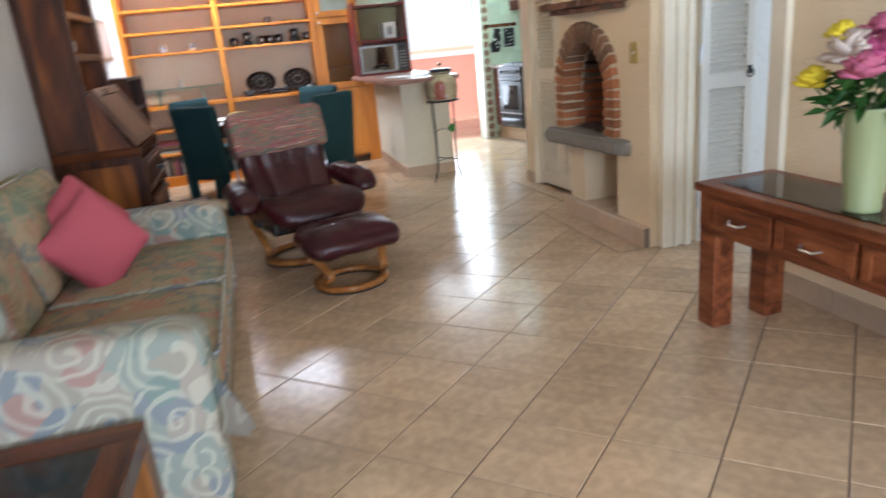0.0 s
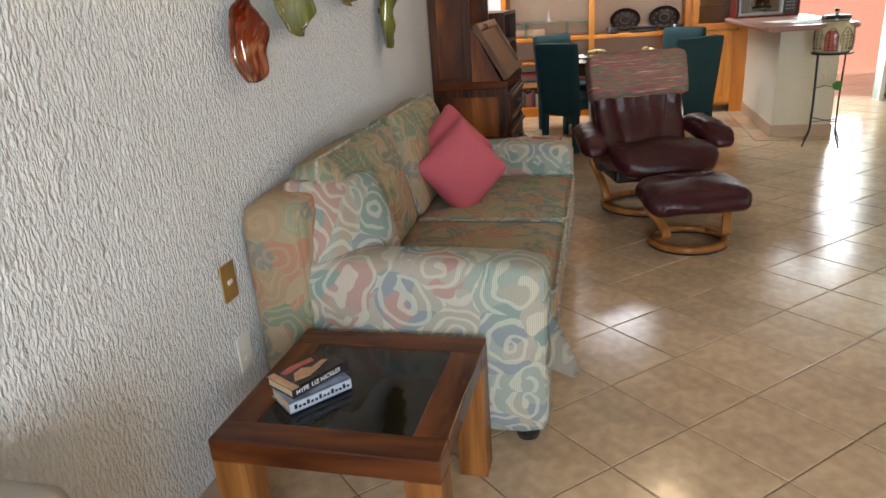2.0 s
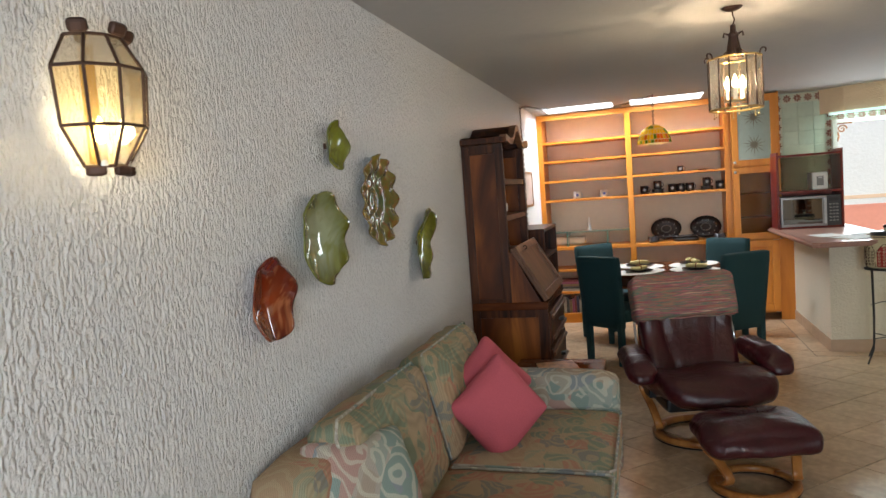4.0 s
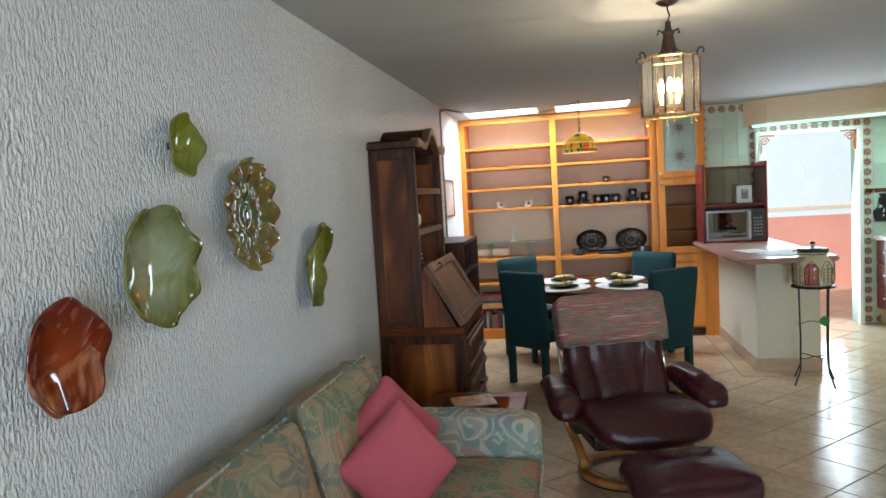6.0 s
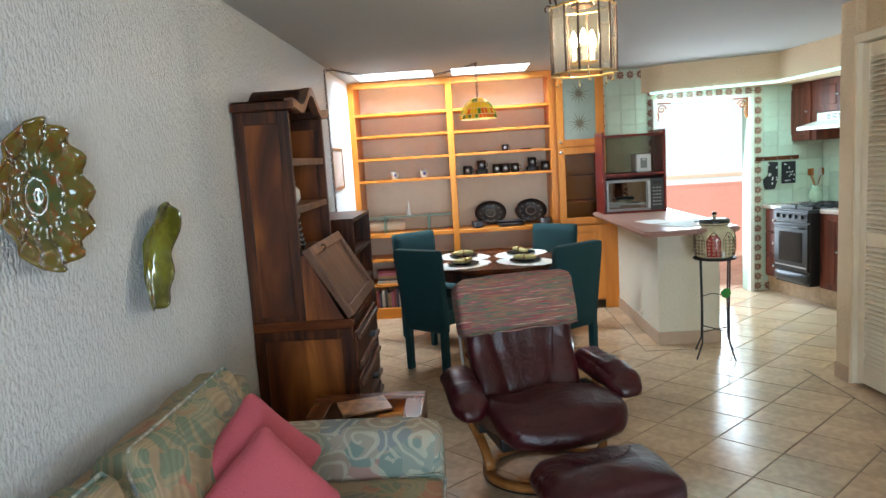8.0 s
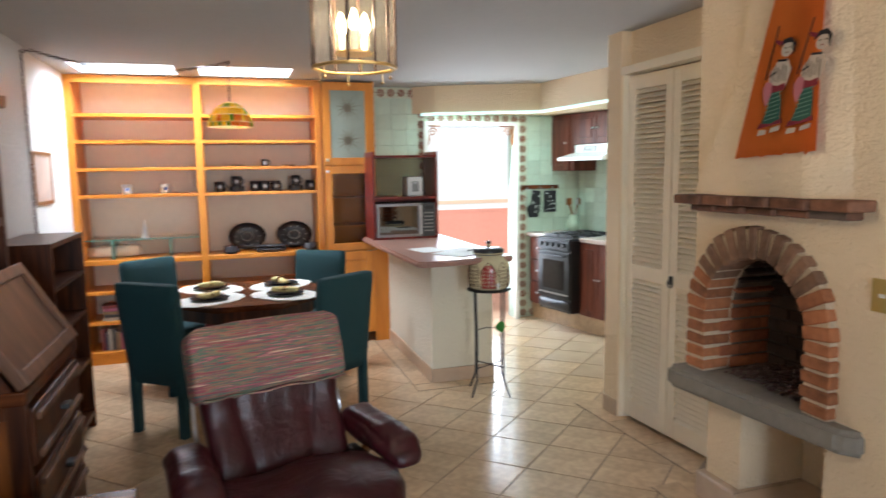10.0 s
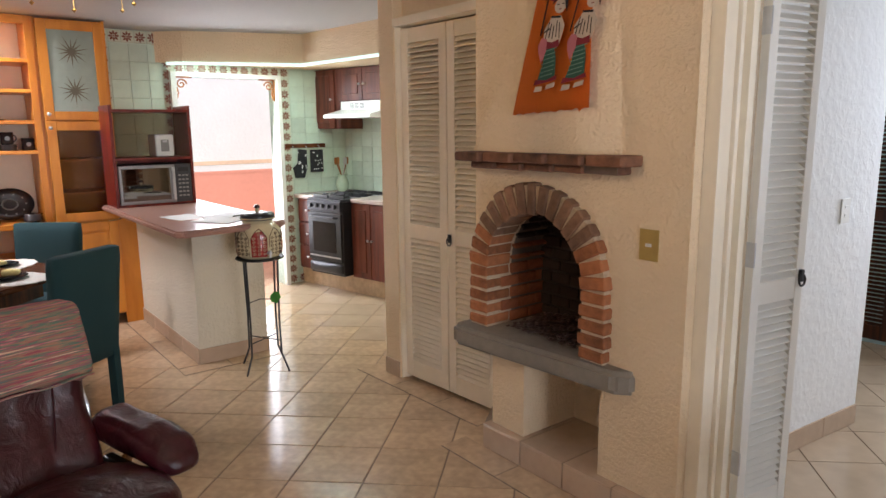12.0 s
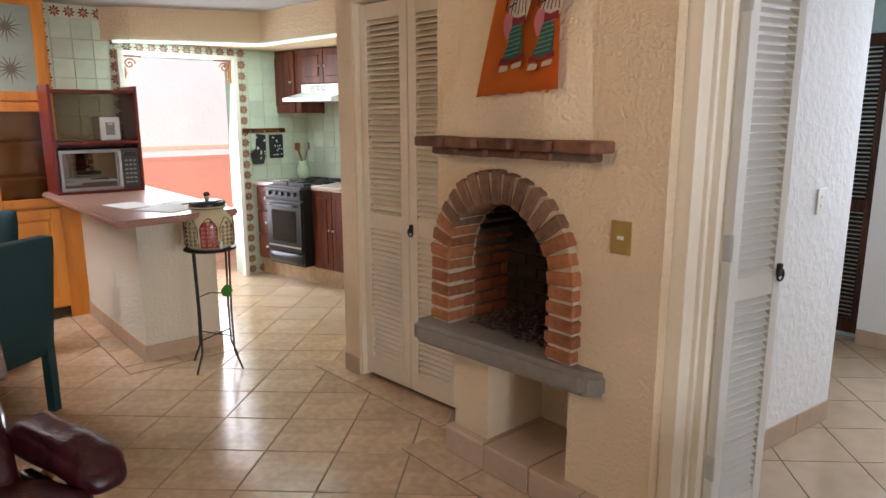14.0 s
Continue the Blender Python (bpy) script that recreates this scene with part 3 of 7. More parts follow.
z = [bm.verts.new((3.20, 5.58, 1.42)), bm.verts.new((3.20, 4.98, 1.42)), bm.verts.new((3.255, 4.78, 1.42)), bm.verts.new((3.26, 5.60, 1.42))]
t = [bm.verts.new((3.222, 5.33, 1.92)), bm.verts.new((3.222, 4.98, 1.92)), bm.verts.new((3.255, 4.80, 1.92)), bm.verts.new((3.26, 5.36, 1.92))]
u = [bm.verts.new((3.23, 5.30, 2.335)), bm.verts.new((3.23, 4.98, 2.335)), bm.verts.new((3.255, 4.82, 2.335)), bm.verts.new((3.26, 5.33, 2.335))]
for p, q in ((z, t), (t, u)):
    for i in range(4):
        bm.faces.new((p[i], p[(i + 1) % 4], q[(i + 1) % 4], q[i]))
bm.faces.new(z[::-1])
bm.faces.new(u)
bmesh.ops.recalc_face_normals(bm, faces=bm.faces[:])
structure("chimney_hood", bm, CREAM, "tapered cream plaster hood over the mantel")


# door frame and hall door
def louvre_leaf(root, w, h, t, mat_frame, name="", rails=(0.0, 0.42, 1.0), pitch=0.0285, stile=0.06):
    """A louvred leaf in its own x (width), y (thickness), z."""
    part("stile", boxes((0, stile, 0, t, 0, h), bevel=0.003), mat_frame, root)
    part("stile", boxes((w - stile, w, 0, t, 0, h), bevel=0.003), mat_frame, root)
    zs = [0.0, h * rails[1], h - 0.08]
    for zz, hh in ((0, 0.10), (zs[1], 0.08), (h - 0.08, 0.08)):
        part("rail", boxes((stile, w - stile, 0.002, t - 0.002, zz, zz + hh)), mat_frame, root)
    me = None
    for a, b in ((0.10, zs[1]), (zs[1] + 0.08, h - 0.08)):
        k = int((b - a) / pitch)
        for i in range(k):
            if me is None:
                bm = bmesh.new()
                box(bm, stile - 0.002, w - stile + 0.002, -0.019, 0.019, -0.0028, 0.0028, m=Matrix.Rotation(radians(37), 4, "X"))
                me = mesh_of("slat", bm, mat_frame)
            ob = new("slat", me)
            ob.parent = root
            ob.location = (0, t / 2, a + (i + 0.5) * (b - a) / k)
    return root


def ring_knob(root, x, y, z, material=None):
    part("door_pull", tube([(x + 0.018 * math.cos(a), y, z + 0.022 * math.sin(a)) for a in [2 * math.pi * i / 14 for i in range(14)]], 0.004, 6, closed=True), BLACK, root, "black iron ring pull")
    part("pull_plate", boxes((x - 0.008, x + 0.008, y - 0.002, y + 0.012, z - 0.005, z + 0.04)), BLACK, root)


for n_, y0 in (("closet_door", 6.505), ("closet_door", 6.115)):
    a, b = Vector((3.445, 6.505, 0)), Vector((3.495, 5.725, 0))
    f = 0 if y0 > 6.2 else 0.5
    p = a.lerp(b, f)
    ang = math.degrees(math.atan2(b.y - a.y, b.x - a.x))
    leaf = thing("closet_door", pose(p.x, p.y, 0.025, 0, 0, ang), "cream painted louvred closet door, closed, beside the fireplace", "door", "closet doors")
    louvre_leaf(leaf, 0.385, 2.05, 0.03, CREAMP)
    if f:
        ring_knob(leaf, 0.02, -0.012, 0.88)
frame_ = bmesh.new()
box(frame_, 3.40, 3.50, 5.70, 6.52, 2.085, 2.13)
box(frame_, 3.415, 3.50, 6.508, 6.522, 0, 2.085)
structure("closet_trim", frame_, CREAMP, "cream painted closet frame")
# frame of the hall doorway
bm = boxes((3.30, 3.37, 4.445, 4.50, 0, 2.11), (3.37, 3.385, 4.43, 4.50, 0, 2.11), (3.385, 3.44, 4.455, 4.50, 0, 2.11), (3.44, 3.48, 4.43, 4.50, 0, 2.11), bevel=0.003)
structure("door_trim_far", bm, CREAMP, "cream painted moulded jamb of the hall doorway")
bm = boxes((3.385, 3.60, 3.72, 3.765, 0, 2.11), (3.365, 3.40, 3.66, 3.75, 0, 2.11), (3.37, 3.60, 3.765, 4.45, 2.065, 2.11), bevel=0.003)
structure("door_trim_near", bm, CREAMP, "cream painted frame of the hall doorway")
leaf = thing("hall_door", pose(3.50, 4.40, 0.02, 0, 0, -9), "white louvred hall door standing open against the hall wall", "door")
louvre_leaf(leaf, 0.295, 2.05, 0.035, WHITEP, stile=0.045)
ring_knob(leaf, 0.272, -0.012, 0.93)
for zz in (0.25, 1.05, 1.85):
    part("hinge", boxes((-0.006, 0.002, -0.004, 0.03, zz - 0.045, zz + 0.045)), STEEL, leaf, "steel butt hinge")
dk = thing("dark_closet_door", pose(6.34, 5.55, 0.03, 0, 0, -90), "dark brown louvred closet door, closed, at the end of the hall", "door")
louvre_leaf(dk, 0.70, 1.98, 0.035, DARK)
dk = thing("dark_closet_door", pose(6.34, 6.26, 0.03, 0, 0, -90), "dark brown louvred closet door, closed, at the end of the hall", "door")
louvre_leaf(dk, 0.70, 1.98, 0.035, DARK)
# patio doorway: frame and scroll brackets
structure("door_trim_patio", boxes((2.985, 3.03, 9.30, 9.50, 0, 1.985), (3.95, 3.99, 9.30, 9.50, 0, 1.985), (2.985, 3.99, 9.30, 9.50, 1.985, 2.02)), WHITEP, "white painted frame of the patio doorway")
for x, sgn in ((3.03, 1), (3.95, -1)):
    br = thing("corner_bracket", pose(x, 9.36, 1.985), "brown carved scroll bracket in the doorway corner", "bracket", "scroll brackets")
    part("rail", boxes(*[tuple(sorted((0, sgn * 0.15))) + (-0.01, 0.01, -0.015, 0.0), tuple(sorted((0, sgn * 0.015))) + (-0.01, 0.01, -0.2, -0.015)]), BENT, br)
    sp = [(sgn * (0.06 + 0.045 * (1 - k / 26) * math.cos(k * 0.42)), 0, -0.065 + 0.045 * (1 - k / 26) * math.sin(k * 0.42)) for k in range(24)]
    part("scroll", tube(sp, 0.008, 6), BENT, br)
    part("stem", tube([(sgn * 0.015, 0, -0.19), (sgn * 0.03, 0, -0.14), (sgn * 0.02, 0, -0.09)], 0.008, 6), BENT, br)

LITS = mat("fluorescent_diffuser", (0.70, 1.0, 0.95), 0.5, vary=0.0, emit=1.3)
tubes = thing("soffit_light", pose(0, 0, 2.066), "pale green-white fluorescent strip along the lower edge of the soffit", "strip light")
for a, b in (((2.95, 9.26), (3.06, 9.158)), ((3.06, 9.158), (3.975, 8.79)), ((3.975, 8.79), (4.165, 6.95))):
    d = Vector((b[0] - a[0], b[1] - a[1], 0))
    part("diffuser", box(bmesh.new(), 0, d.length, -0.012, 0.012, 0, 0.022, bevel=0.004, m=Matrix.Translation((a[0], a[1], 0)) @ Matrix.Rotation(math.atan2(d.y, d.x), 4, "Z")), LITS, tubes)

# ---- fireplace ----
bm = prism([(3.215, 4.506), (3.215, 5.52), (3.40, 5.66), (3.56, 5.66), (3.56, 4.506)], 0, 0.118)
hearth = structure("hearth_step", bm, GROUT, "low tiled step under the fireplace")
slab = solo("hearth_slab", prism([(3.15, 5.67), (3.11, 5.62), (3.185, 4.75), (3.235, 4.69), (3.42, 4.69), (3.58, 4.90), (3.58, 5.67)], 0.512, 0.605, bevel=0.019), CEMENT, "thick grey cement hearth slab set into the chimney breast", "hearth slab")
fire = thing("fireplace_arch", pose(FX, CY, 0.605), "arched red brick fireplace surround with pale mortar joints", "fireplace")
ARCH_BED = mat("mortar", (0.56, 0.43, 0.29), 0.9, bump=0.8, scale=60, vary=0.25)
rng = random.Random(4)
bm = bmesh.new()
n = 28
zc = CZ - 0.605


def arch_ring(ri, ro, x0, x1):
    b = bmesh.new()
    pi_, po_ = [(ri, 0)], [(ro, 0)]
    pi_ += [(ri * math.cos(math.pi * i / n), zc + ri * math.sin(math.pi * i / n)) for i in range(n + 1)] + [(-ri, 0)]
    po_ += [(ro * math.cos(math.pi * i / n), zc + ro * math.sin(math.pi * i / n)) for i in range(n + 1)] + [(-ro, 0)]
    q = [[b.verts.new((x, y, zz)) for y, zz in pts] for x in (x0, x1) for pts in (pi_, po_)]
    k = len(pi_)
    for i in range(k - 1):
        for s_, e_ in ((q[0], q[1]), (q[1], q[3]), (q[3], q[2]), (q[2], q[0])):
            b.faces.new((s_[i], s_[i + 1], e_[i + 1], e_[i]))
    for i in (0, k - 1):
        b.faces.new((q[0][i], q[1][i], q[3][i], q[2][i]))
    bmesh.ops.recalc_face_normals(b, faces=b.faces[:])
    return b


part("mortar_bed", arch_ring(RI + 0.008, RO - 0.008, -0.035, 0.12), ARCH_BED, fire, "pale rough mortar")


def brick(parent, m, lx, ly, lz, seed, material=None, rough=0.005):
    r = random.Random(seed)
    b = bmesh.new()
    box(b, -lx / 2, lx / 2, -ly / 2, ly / 2, -lz / 2, lz / 2, bevel=0.006, seg=1)
    for v in b.verts:
        v.co += noise.noise_vector(v.co * 30 + Vector((seed, 0, 0))) * rough
    ob = new("brick", mesh_of("brick", b, material or BRICK))
    ob.parent = parent
    ob.matrix_basis = m
    return ob


rm, L = (RI + RO) / 2, RO - RI
for side in (1, -1):
    for i in range(5):
        brick(fire, pose(0.03, side * rm, 0.03 + i * 0.058), 0.15, L + rng.uniform(-0.012, 0.012), 0.045, 10 * i + side)
for i in range(17):
    a = math.pi * (i + 0.5) / 17
    brick(fire, pose(0.03, rm * math.cos(a), zc + rm * math.sin(a), math.degrees(a) , 0, 0), 0.15, L + rng.uniform(-0.014, 0.014), 0.051, 100 + i, BRICKD if 3 <= i <= 13 else None)
# brick lining of the firebox
box_ = thing("firebox", pose(FX, CY, 0.605), "brick firebox behind the arch, darkened by soot and painted shade", "firebox")
# side bricks get a brighter colour, as if light reached them
SOOT = mat("lit_sooty_brick", (0.32, 0.10, 0.04), 0.9, bump=0.8, scale=50, vary=0.5, rand=0.6)
SOOTM = mat("sooty_mortar", (0.16, 0.12, 0.09), 0.95)
# near-black for back and crown: burnt brick plus the firebox's shade painted in
SOOT_SHADE = mat("burnt_shaded_brick", (0.035, 0.018, 0.012), 0.95, vary=0.5, rand=0.5)
part("back_wall", boxes((0.33, 0.35, -0.36, 0.36, 0, 0.62)), mat("burnt_shaded_mortar", (0.05, 0.035, 0.028), 0.95), box_)
part("lining_bed", arch_ring(RI + 0.008, RI + 0.05, 0.12, 0.335), SOOTM, box_, "sooty mortar between the lining bricks")
bb = bmesh.new()
box(bb, -0.055, 0.055, -0.007, 0.007, -0.0235, 0.0235, bevel=0.003, seg=1)
bme = mesh_of("brick", bb, SOOT)
bme2 = bme.copy()
bme2.materials[0] = SOOT_SHADE
for row in range(5):
    for k in range(3):
        for side in (1, -1):
            ob = new("brick", bme)
            ob.parent, ob.location = box_, (0.165 + 0.118 * k - (0.06 if row % 2 else 0), side * (RI + 0.004), 0.03 + row * 0.058)
for i in range(15):
    a = math.pi * (i + 0.5) / 15
    for k in range(2):
        ob = new("brick", bme if i in (0, 1, 12, 13, 14) else bme2)
        ob.parent, ob.location, ob.rotation_euler = box_, (0.165 + 0.118 * k, (RI + 0.004) * math.cos(a), zc + (RI + 0.004) * math.sin(a)), (a - math.pi / 2, 0, 0)
for row in range(10):
    for k in range(5):
        ob = new("brick", bme2)
        ob.parent, ob.rotation_euler = box_, (0, 0, math.pi / 2)
        ob.location = (0.322, -0.26 + 0.118 * k + (0.055 if row % 2 else 0), 0.03 + row * 0.058)
bm = bmesh.new()
for i in range(380):
    x, y = rng.uniform(0.02, 0.30), rng.uniform(-0.27, 0.20)
    hgt = 0.05 * math.exp(-((x - 0.2) ** 2 * 30 + (y + 0.02) ** 2 * 12))
    s_ = rng.uniform(0.006, 0.014)
    bmesh.ops.create_icosphere(bm, subdivisions=1, radius=s_, matrix=Matrix.Translation((FX + x, CY + y, 0.607 + s_ * 0.6 + hgt * rng.random())) @ Matrix.Diagonal((1.6, 1, 0.5, 1)))
tagged(new("cinders", mesh_of("cinders", bm, CINDER)), "dark glittering cinders heaped in the firebox", "cinders", kind="stuff")
mantel = thing("mantel_shelf", pose(3.20, 5.16, 1.33), "smoke-stained brick mantel shelf above the arch", "mantel shelf")
MANT = mat("smoky_brick", (0.17, 0.075, 0.04), 0.85, bump=0.8, scale=34, vary=0.75, rand=0.7, coarse=8)
for i in range(5):
    y = 0.435 - i * 0.178 - 0.089
    brick(mantel, pose(-0.02 + 0.012 * i, y, 0.072, 0, 0, -4), 0.17, 0.176, 0.040, 300 + i, MANT, 0.0025)
for i in range(5):
    y = 0.38 - i * 0.158 - 0.079
    brick(mantel, pose(0.01 + 0.010 * i, y, 0.035, 0, 0, -4), 0.13, 0.156, 0.030, 330 + i, MANT, 0.0025)
part("mortar", boxes((-0.02, 0.06, -0.40, 0.37, 0.022, 0.088)), mat("smoky_mortar", (0.13, 0.09, 0.065), 0.9, vary=0.4), mantel, "sooty mortar")

# orange cloth with two figures
cloth = thing("wall_hanging", pose(3.190, 5.105, 1.575, 0, 2.4, 0), "orange cloth hanging with two painted figures and a frayed hem", "wall hanging")
bm = bmesh.new()
grid = [[bm.verts.new((-0.004 - 0.006 * math.sin(u_ * 7 + v_ * 2), (0.205 - 0.10 * v_) * (1 - 2 * u_) - 0.085 * v_, v_ * 0.68 - (0.0035 * math.sin(u_ * 47) * math.sin(u_ * 13) + 0.012 * (0.86 < u_ < 0.90)) * (v_ < 0.01) + 0.02 * u_ * (1 - v_))) for u_ in [i / 40 for i in range(41)]] for v_ in [j / 12 for j in range(13)]]
for a, b in zip(grid, grid[1:]):
    for i in range(40):
        bm.faces.new((a[i], a[i + 1], b[i + 1], b[i]))
e = bmesh.ops.solidify(bm, geom=bm.faces[:], thickness=0.002)
part("cloth", bm, ORANGE, cloth, smooth=True)
part("rod", tube([(-0.01, -0.23, 0.68), (-0.01, 0.06, 0.68)], 0.009, 8), DARK, cloth, "brown wooden rod")
SKIN = mat("painted_cream", (0.56, 0.46, 0.36), 0.9)
PGREEN, PRED, PBLACK, PPINK = mat("painted_green", (0.03, 0.10, 0.07), 0.9), mat("painted_red", (0.22, 0.02, 0.03), 0.9), mat("painted_black", (0.02, 0.015, 0.015), 0.9), mat("painted_rose", (0.50, 0.16, 0.18), 0.9)
PMINT = mat("painted_mint", (0.18, 0.30, 0.22), 0.9)
for fy, lean in ((0.035, 0.16), (-0.105, 0.20)):

    def blob(name, pts, material, layer=0):
        b = bmesh.new()
        for dx in (0.0, -0.0012):
            b.faces.new([b.verts.new((-0.0135 - 0.0013 * layer + dx, fy + p[0] * 1.12 - lean * p[1], 0.02 + p[1] * 0.88)) for p in (pts if dx else pts[::-1])])
        part(name, b, material, cloth)

    def stroke(name, a, c, wdt, material, layer):
        d = Vector((c[0] - a[0], c[1] - a[1])).normalized()
        o = Vector((-d.y, d.x)) * wdt / 2
        blob(name, [(a[0] + o.x, a[1] + o.y), (a[0] - o.x, a[1] - o.y), (c[0] - o.x, c[1] - o.y), (c[0] + o.x, c[1] + o.y)], material, layer)

    blob("painted_skirt", [(0.045, 0.115), (-0.04, 0.13), (-0.028, 0.22), (-0.004, 0.285), (0.03, 0.27), (0.028, 0.19)], PGREEN)
    for k in range(7):
        stroke("painted_stripe", (0.034, 0.14 + 0.018 * k), (-0.026, 0.153 + 0.018 * k), 0.003, PMINT, 1)
    blob("painted_hem", [(0.055, 0.105), (-0.05, 0.125), (-0.045, 0.145), (0.0, 0.125), (0.05, 0.13)], PRED, 1)
    blob("painted_shoe", [(0.05, 0.075), (0.012, 0.08), (0.012, 0.10), (0.045, 0.10)], SKIN, 1)
    blob("painted_shoe", [(-0.005, 0.085), (-0.045, 0.095), (-0.045, 0.115), (-0.008, 0.105)], SKIN, 1)
    blob("painted_body", [(0.038, 0.27), (0.0, 0.265), (-0.035, 0.28), (-0.045, 0.35), (-0.02, 0.395), (0.02, 0.395), (0.048, 0.34)], SKIN, 1)
    blob("painted_sash", [(0.045, 0.255), (-0.035, 0.265), (-0.03, 0.295), (0.0, 0.285), (0.05, 0.30)], PRED, 2)
    blob("painted_shawl", [(0.055, 0.245), (0.035, 0.20), (0.02, 0.25), (0.025, 0.30), (0.05, 0.31), (0.062, 0.28)], PPINK, 3)
    for k in range(5):
        stroke("painted_fold", (0.035 - 0.016 * k, 0.30 + 0.006 * (k % 2)), (0.028 - 0.012 * k, 0.375 - 0.01 * (k % 3)), 0.003, PBLACK, 2)
    stroke("painted_cuff", (0.045, 0.33), (0.02, 0.345), 0.006, PBLACK, 3)
    stroke("painted_collar", (0.022, 0.393), (-0.022, 0.388), 0.009, PBLACK, 3)
    blob("painted_head", ellipse_pts(-0.012, 0.435, 0.026, 0.032, 12), SKIN, 2)
    blob("painted_hair", [(0.026, 0.445), (0.012, 0.478), (-0.02, 0.482), (-0.043, 0.455), (-0.046, 0.405), (-0.036, 0.43), (-0.028, 0.458), (0.0, 0.462)], PBLACK, 3)
    blob("painted_hair_bow", [(0.01, 0.47), (0.05, 0.485), (0.04, 0.465), (0.02, 0.455)], PRED, 4)
    for ex in (-0.002, -0.024):
        stroke("painted_eye", (ex + 0.005, 0.44), (ex - 0.004, 0.441), 0.004, PBLACK, 3)
    stroke("painted_mouth", (-0.008, 0.420), (-0.018, 0.421), 0.004, PRED, 3)
    stroke("painted_rod", (0.062, 0.32), (0.048, 0.54), 0.005, PBLACK, 1)


def wall_plate(name, m, label, material, slots=1, w=0.075, h=0.115):
    root = thing(name, m, label, "switch plate")
    part("plate", boxes((0, w, -0.006, 0, 0, h), bevel=0.002), material, root)
    for i in range(slots):
        zz = h * (i + 1) / (slots + 1)
        part("switch", boxes((w / 2 - 0.012, w / 2 + 0.012, -0.009, -0.005, zz - 0.006, zz + 0.006)), WHITEP, root, "small cream rocker")


wall_plate("light_switch", pose(FX, 4.70, 1.045, 0, 0, -90), "brass light switch plate on the chimney breast", mat("worn_brass_plate", (0.52, 0.36, 0.11), 0.35, metal=0.35, vary=0.15), w=0.08, h=0.115)
wall_plate("light_switch", pose(4.53, 4.535, 1.07, 0, 0, -5), "white light switch plate on the hall wall", WHITEP, 2)
wall_plate("wall_socket", pose(0.0, 2.775, 0.55, 0, 0, 90), "brass wall socket plate above the side table", BRASS)
wall_plate("wall_socket", pose(0.0, 2.79, 0.31, 0, 0, 90), "white wall socket plate low beside the sofa", WHITEP, 2)


# ---- living room ----
def sofa():
    root = thing("sofa", pose(0.05, 2.93, 0), "two-seat sofa in faded swirl-patterned fabric against the plaster wall", "sofa")
    Ls = 1.90
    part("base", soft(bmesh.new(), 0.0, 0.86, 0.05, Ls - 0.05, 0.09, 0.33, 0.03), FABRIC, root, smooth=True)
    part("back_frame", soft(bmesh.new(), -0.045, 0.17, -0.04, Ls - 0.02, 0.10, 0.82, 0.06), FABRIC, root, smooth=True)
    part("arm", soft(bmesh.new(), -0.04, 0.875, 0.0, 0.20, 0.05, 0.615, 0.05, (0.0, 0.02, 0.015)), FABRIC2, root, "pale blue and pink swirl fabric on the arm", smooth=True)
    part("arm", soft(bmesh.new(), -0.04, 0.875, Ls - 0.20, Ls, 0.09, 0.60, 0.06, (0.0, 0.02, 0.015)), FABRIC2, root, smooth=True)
    for k in range(2):
        y0 = 0.20 + k * 0.75
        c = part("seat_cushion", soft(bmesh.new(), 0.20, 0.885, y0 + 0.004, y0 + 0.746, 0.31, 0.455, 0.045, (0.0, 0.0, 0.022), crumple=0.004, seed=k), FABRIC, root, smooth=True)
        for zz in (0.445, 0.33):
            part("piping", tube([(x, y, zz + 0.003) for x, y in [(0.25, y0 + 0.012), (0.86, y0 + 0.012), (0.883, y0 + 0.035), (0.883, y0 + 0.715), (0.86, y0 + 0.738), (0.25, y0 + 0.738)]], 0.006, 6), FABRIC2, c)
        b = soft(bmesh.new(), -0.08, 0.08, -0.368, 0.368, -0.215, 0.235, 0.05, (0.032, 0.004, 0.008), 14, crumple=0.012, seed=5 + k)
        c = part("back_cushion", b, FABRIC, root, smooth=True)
        c.matrix_basis = pose(0.150, y0 + 0.37 - (0.04 if k == 0 else 0), 0.655, 0, -14, 0)
        part("piping", tube([(0.048, y, zz) for y, zz in [(-0.364, -0.2), (-0.366, 0.19), (-0.33, 0.236), (0.33, 0.236), (0.366, 0.19), (0.364, -0.2)]], 0.006, 6), FABRIC2, c)
    for x, y in ((0.80, 0.09), (0.80, Ls - 0.09), (0.08, 0.09), (0.08, Ls - 0.09)):
        part("foot", lathe([(0, 0), (0.035, 0), (0.045, 0.03), (0.045, 0.095), (0, 0.095)], 16, m=Matrix.Translation((x, y, 0))), BLACKP, root, "dark round foot", smooth=True)
    # corner of the loose cover, folded out to a point
    bm = bmesh.new()
    rows = []
    for j in range(9):
        v_ = j / 8
        wdt = 0.10 * (1 - v_) ** 0.8 + 0.012
        rows.append([bm.verts.new((0.872 + 0.085 * v_ + 0.010 * math.sin(5 * u_ + 3 * v_), 0.03 - 0.045 * v_ + wdt * (u_ - 0.5) * 0.7, 0.40 - 0.10 * v_ + wdt * (u_ - 0.5) * 1.6)) for u_ in [i / 8 for i in range(9)]])
    for a, b in zip(rows, rows[1:]):
        for i in range(8):
            bm.faces.new((a[i], a[i + 1], b[i + 1], b[i]))
    bmesh.ops.solidify(bm, geom=bm.faces[:], thickness=0.006)
    part("cover_corner", bm, FABRIC2, root, "pointed folded corner of the pale cover", smooth=True)
    return root


sofa()


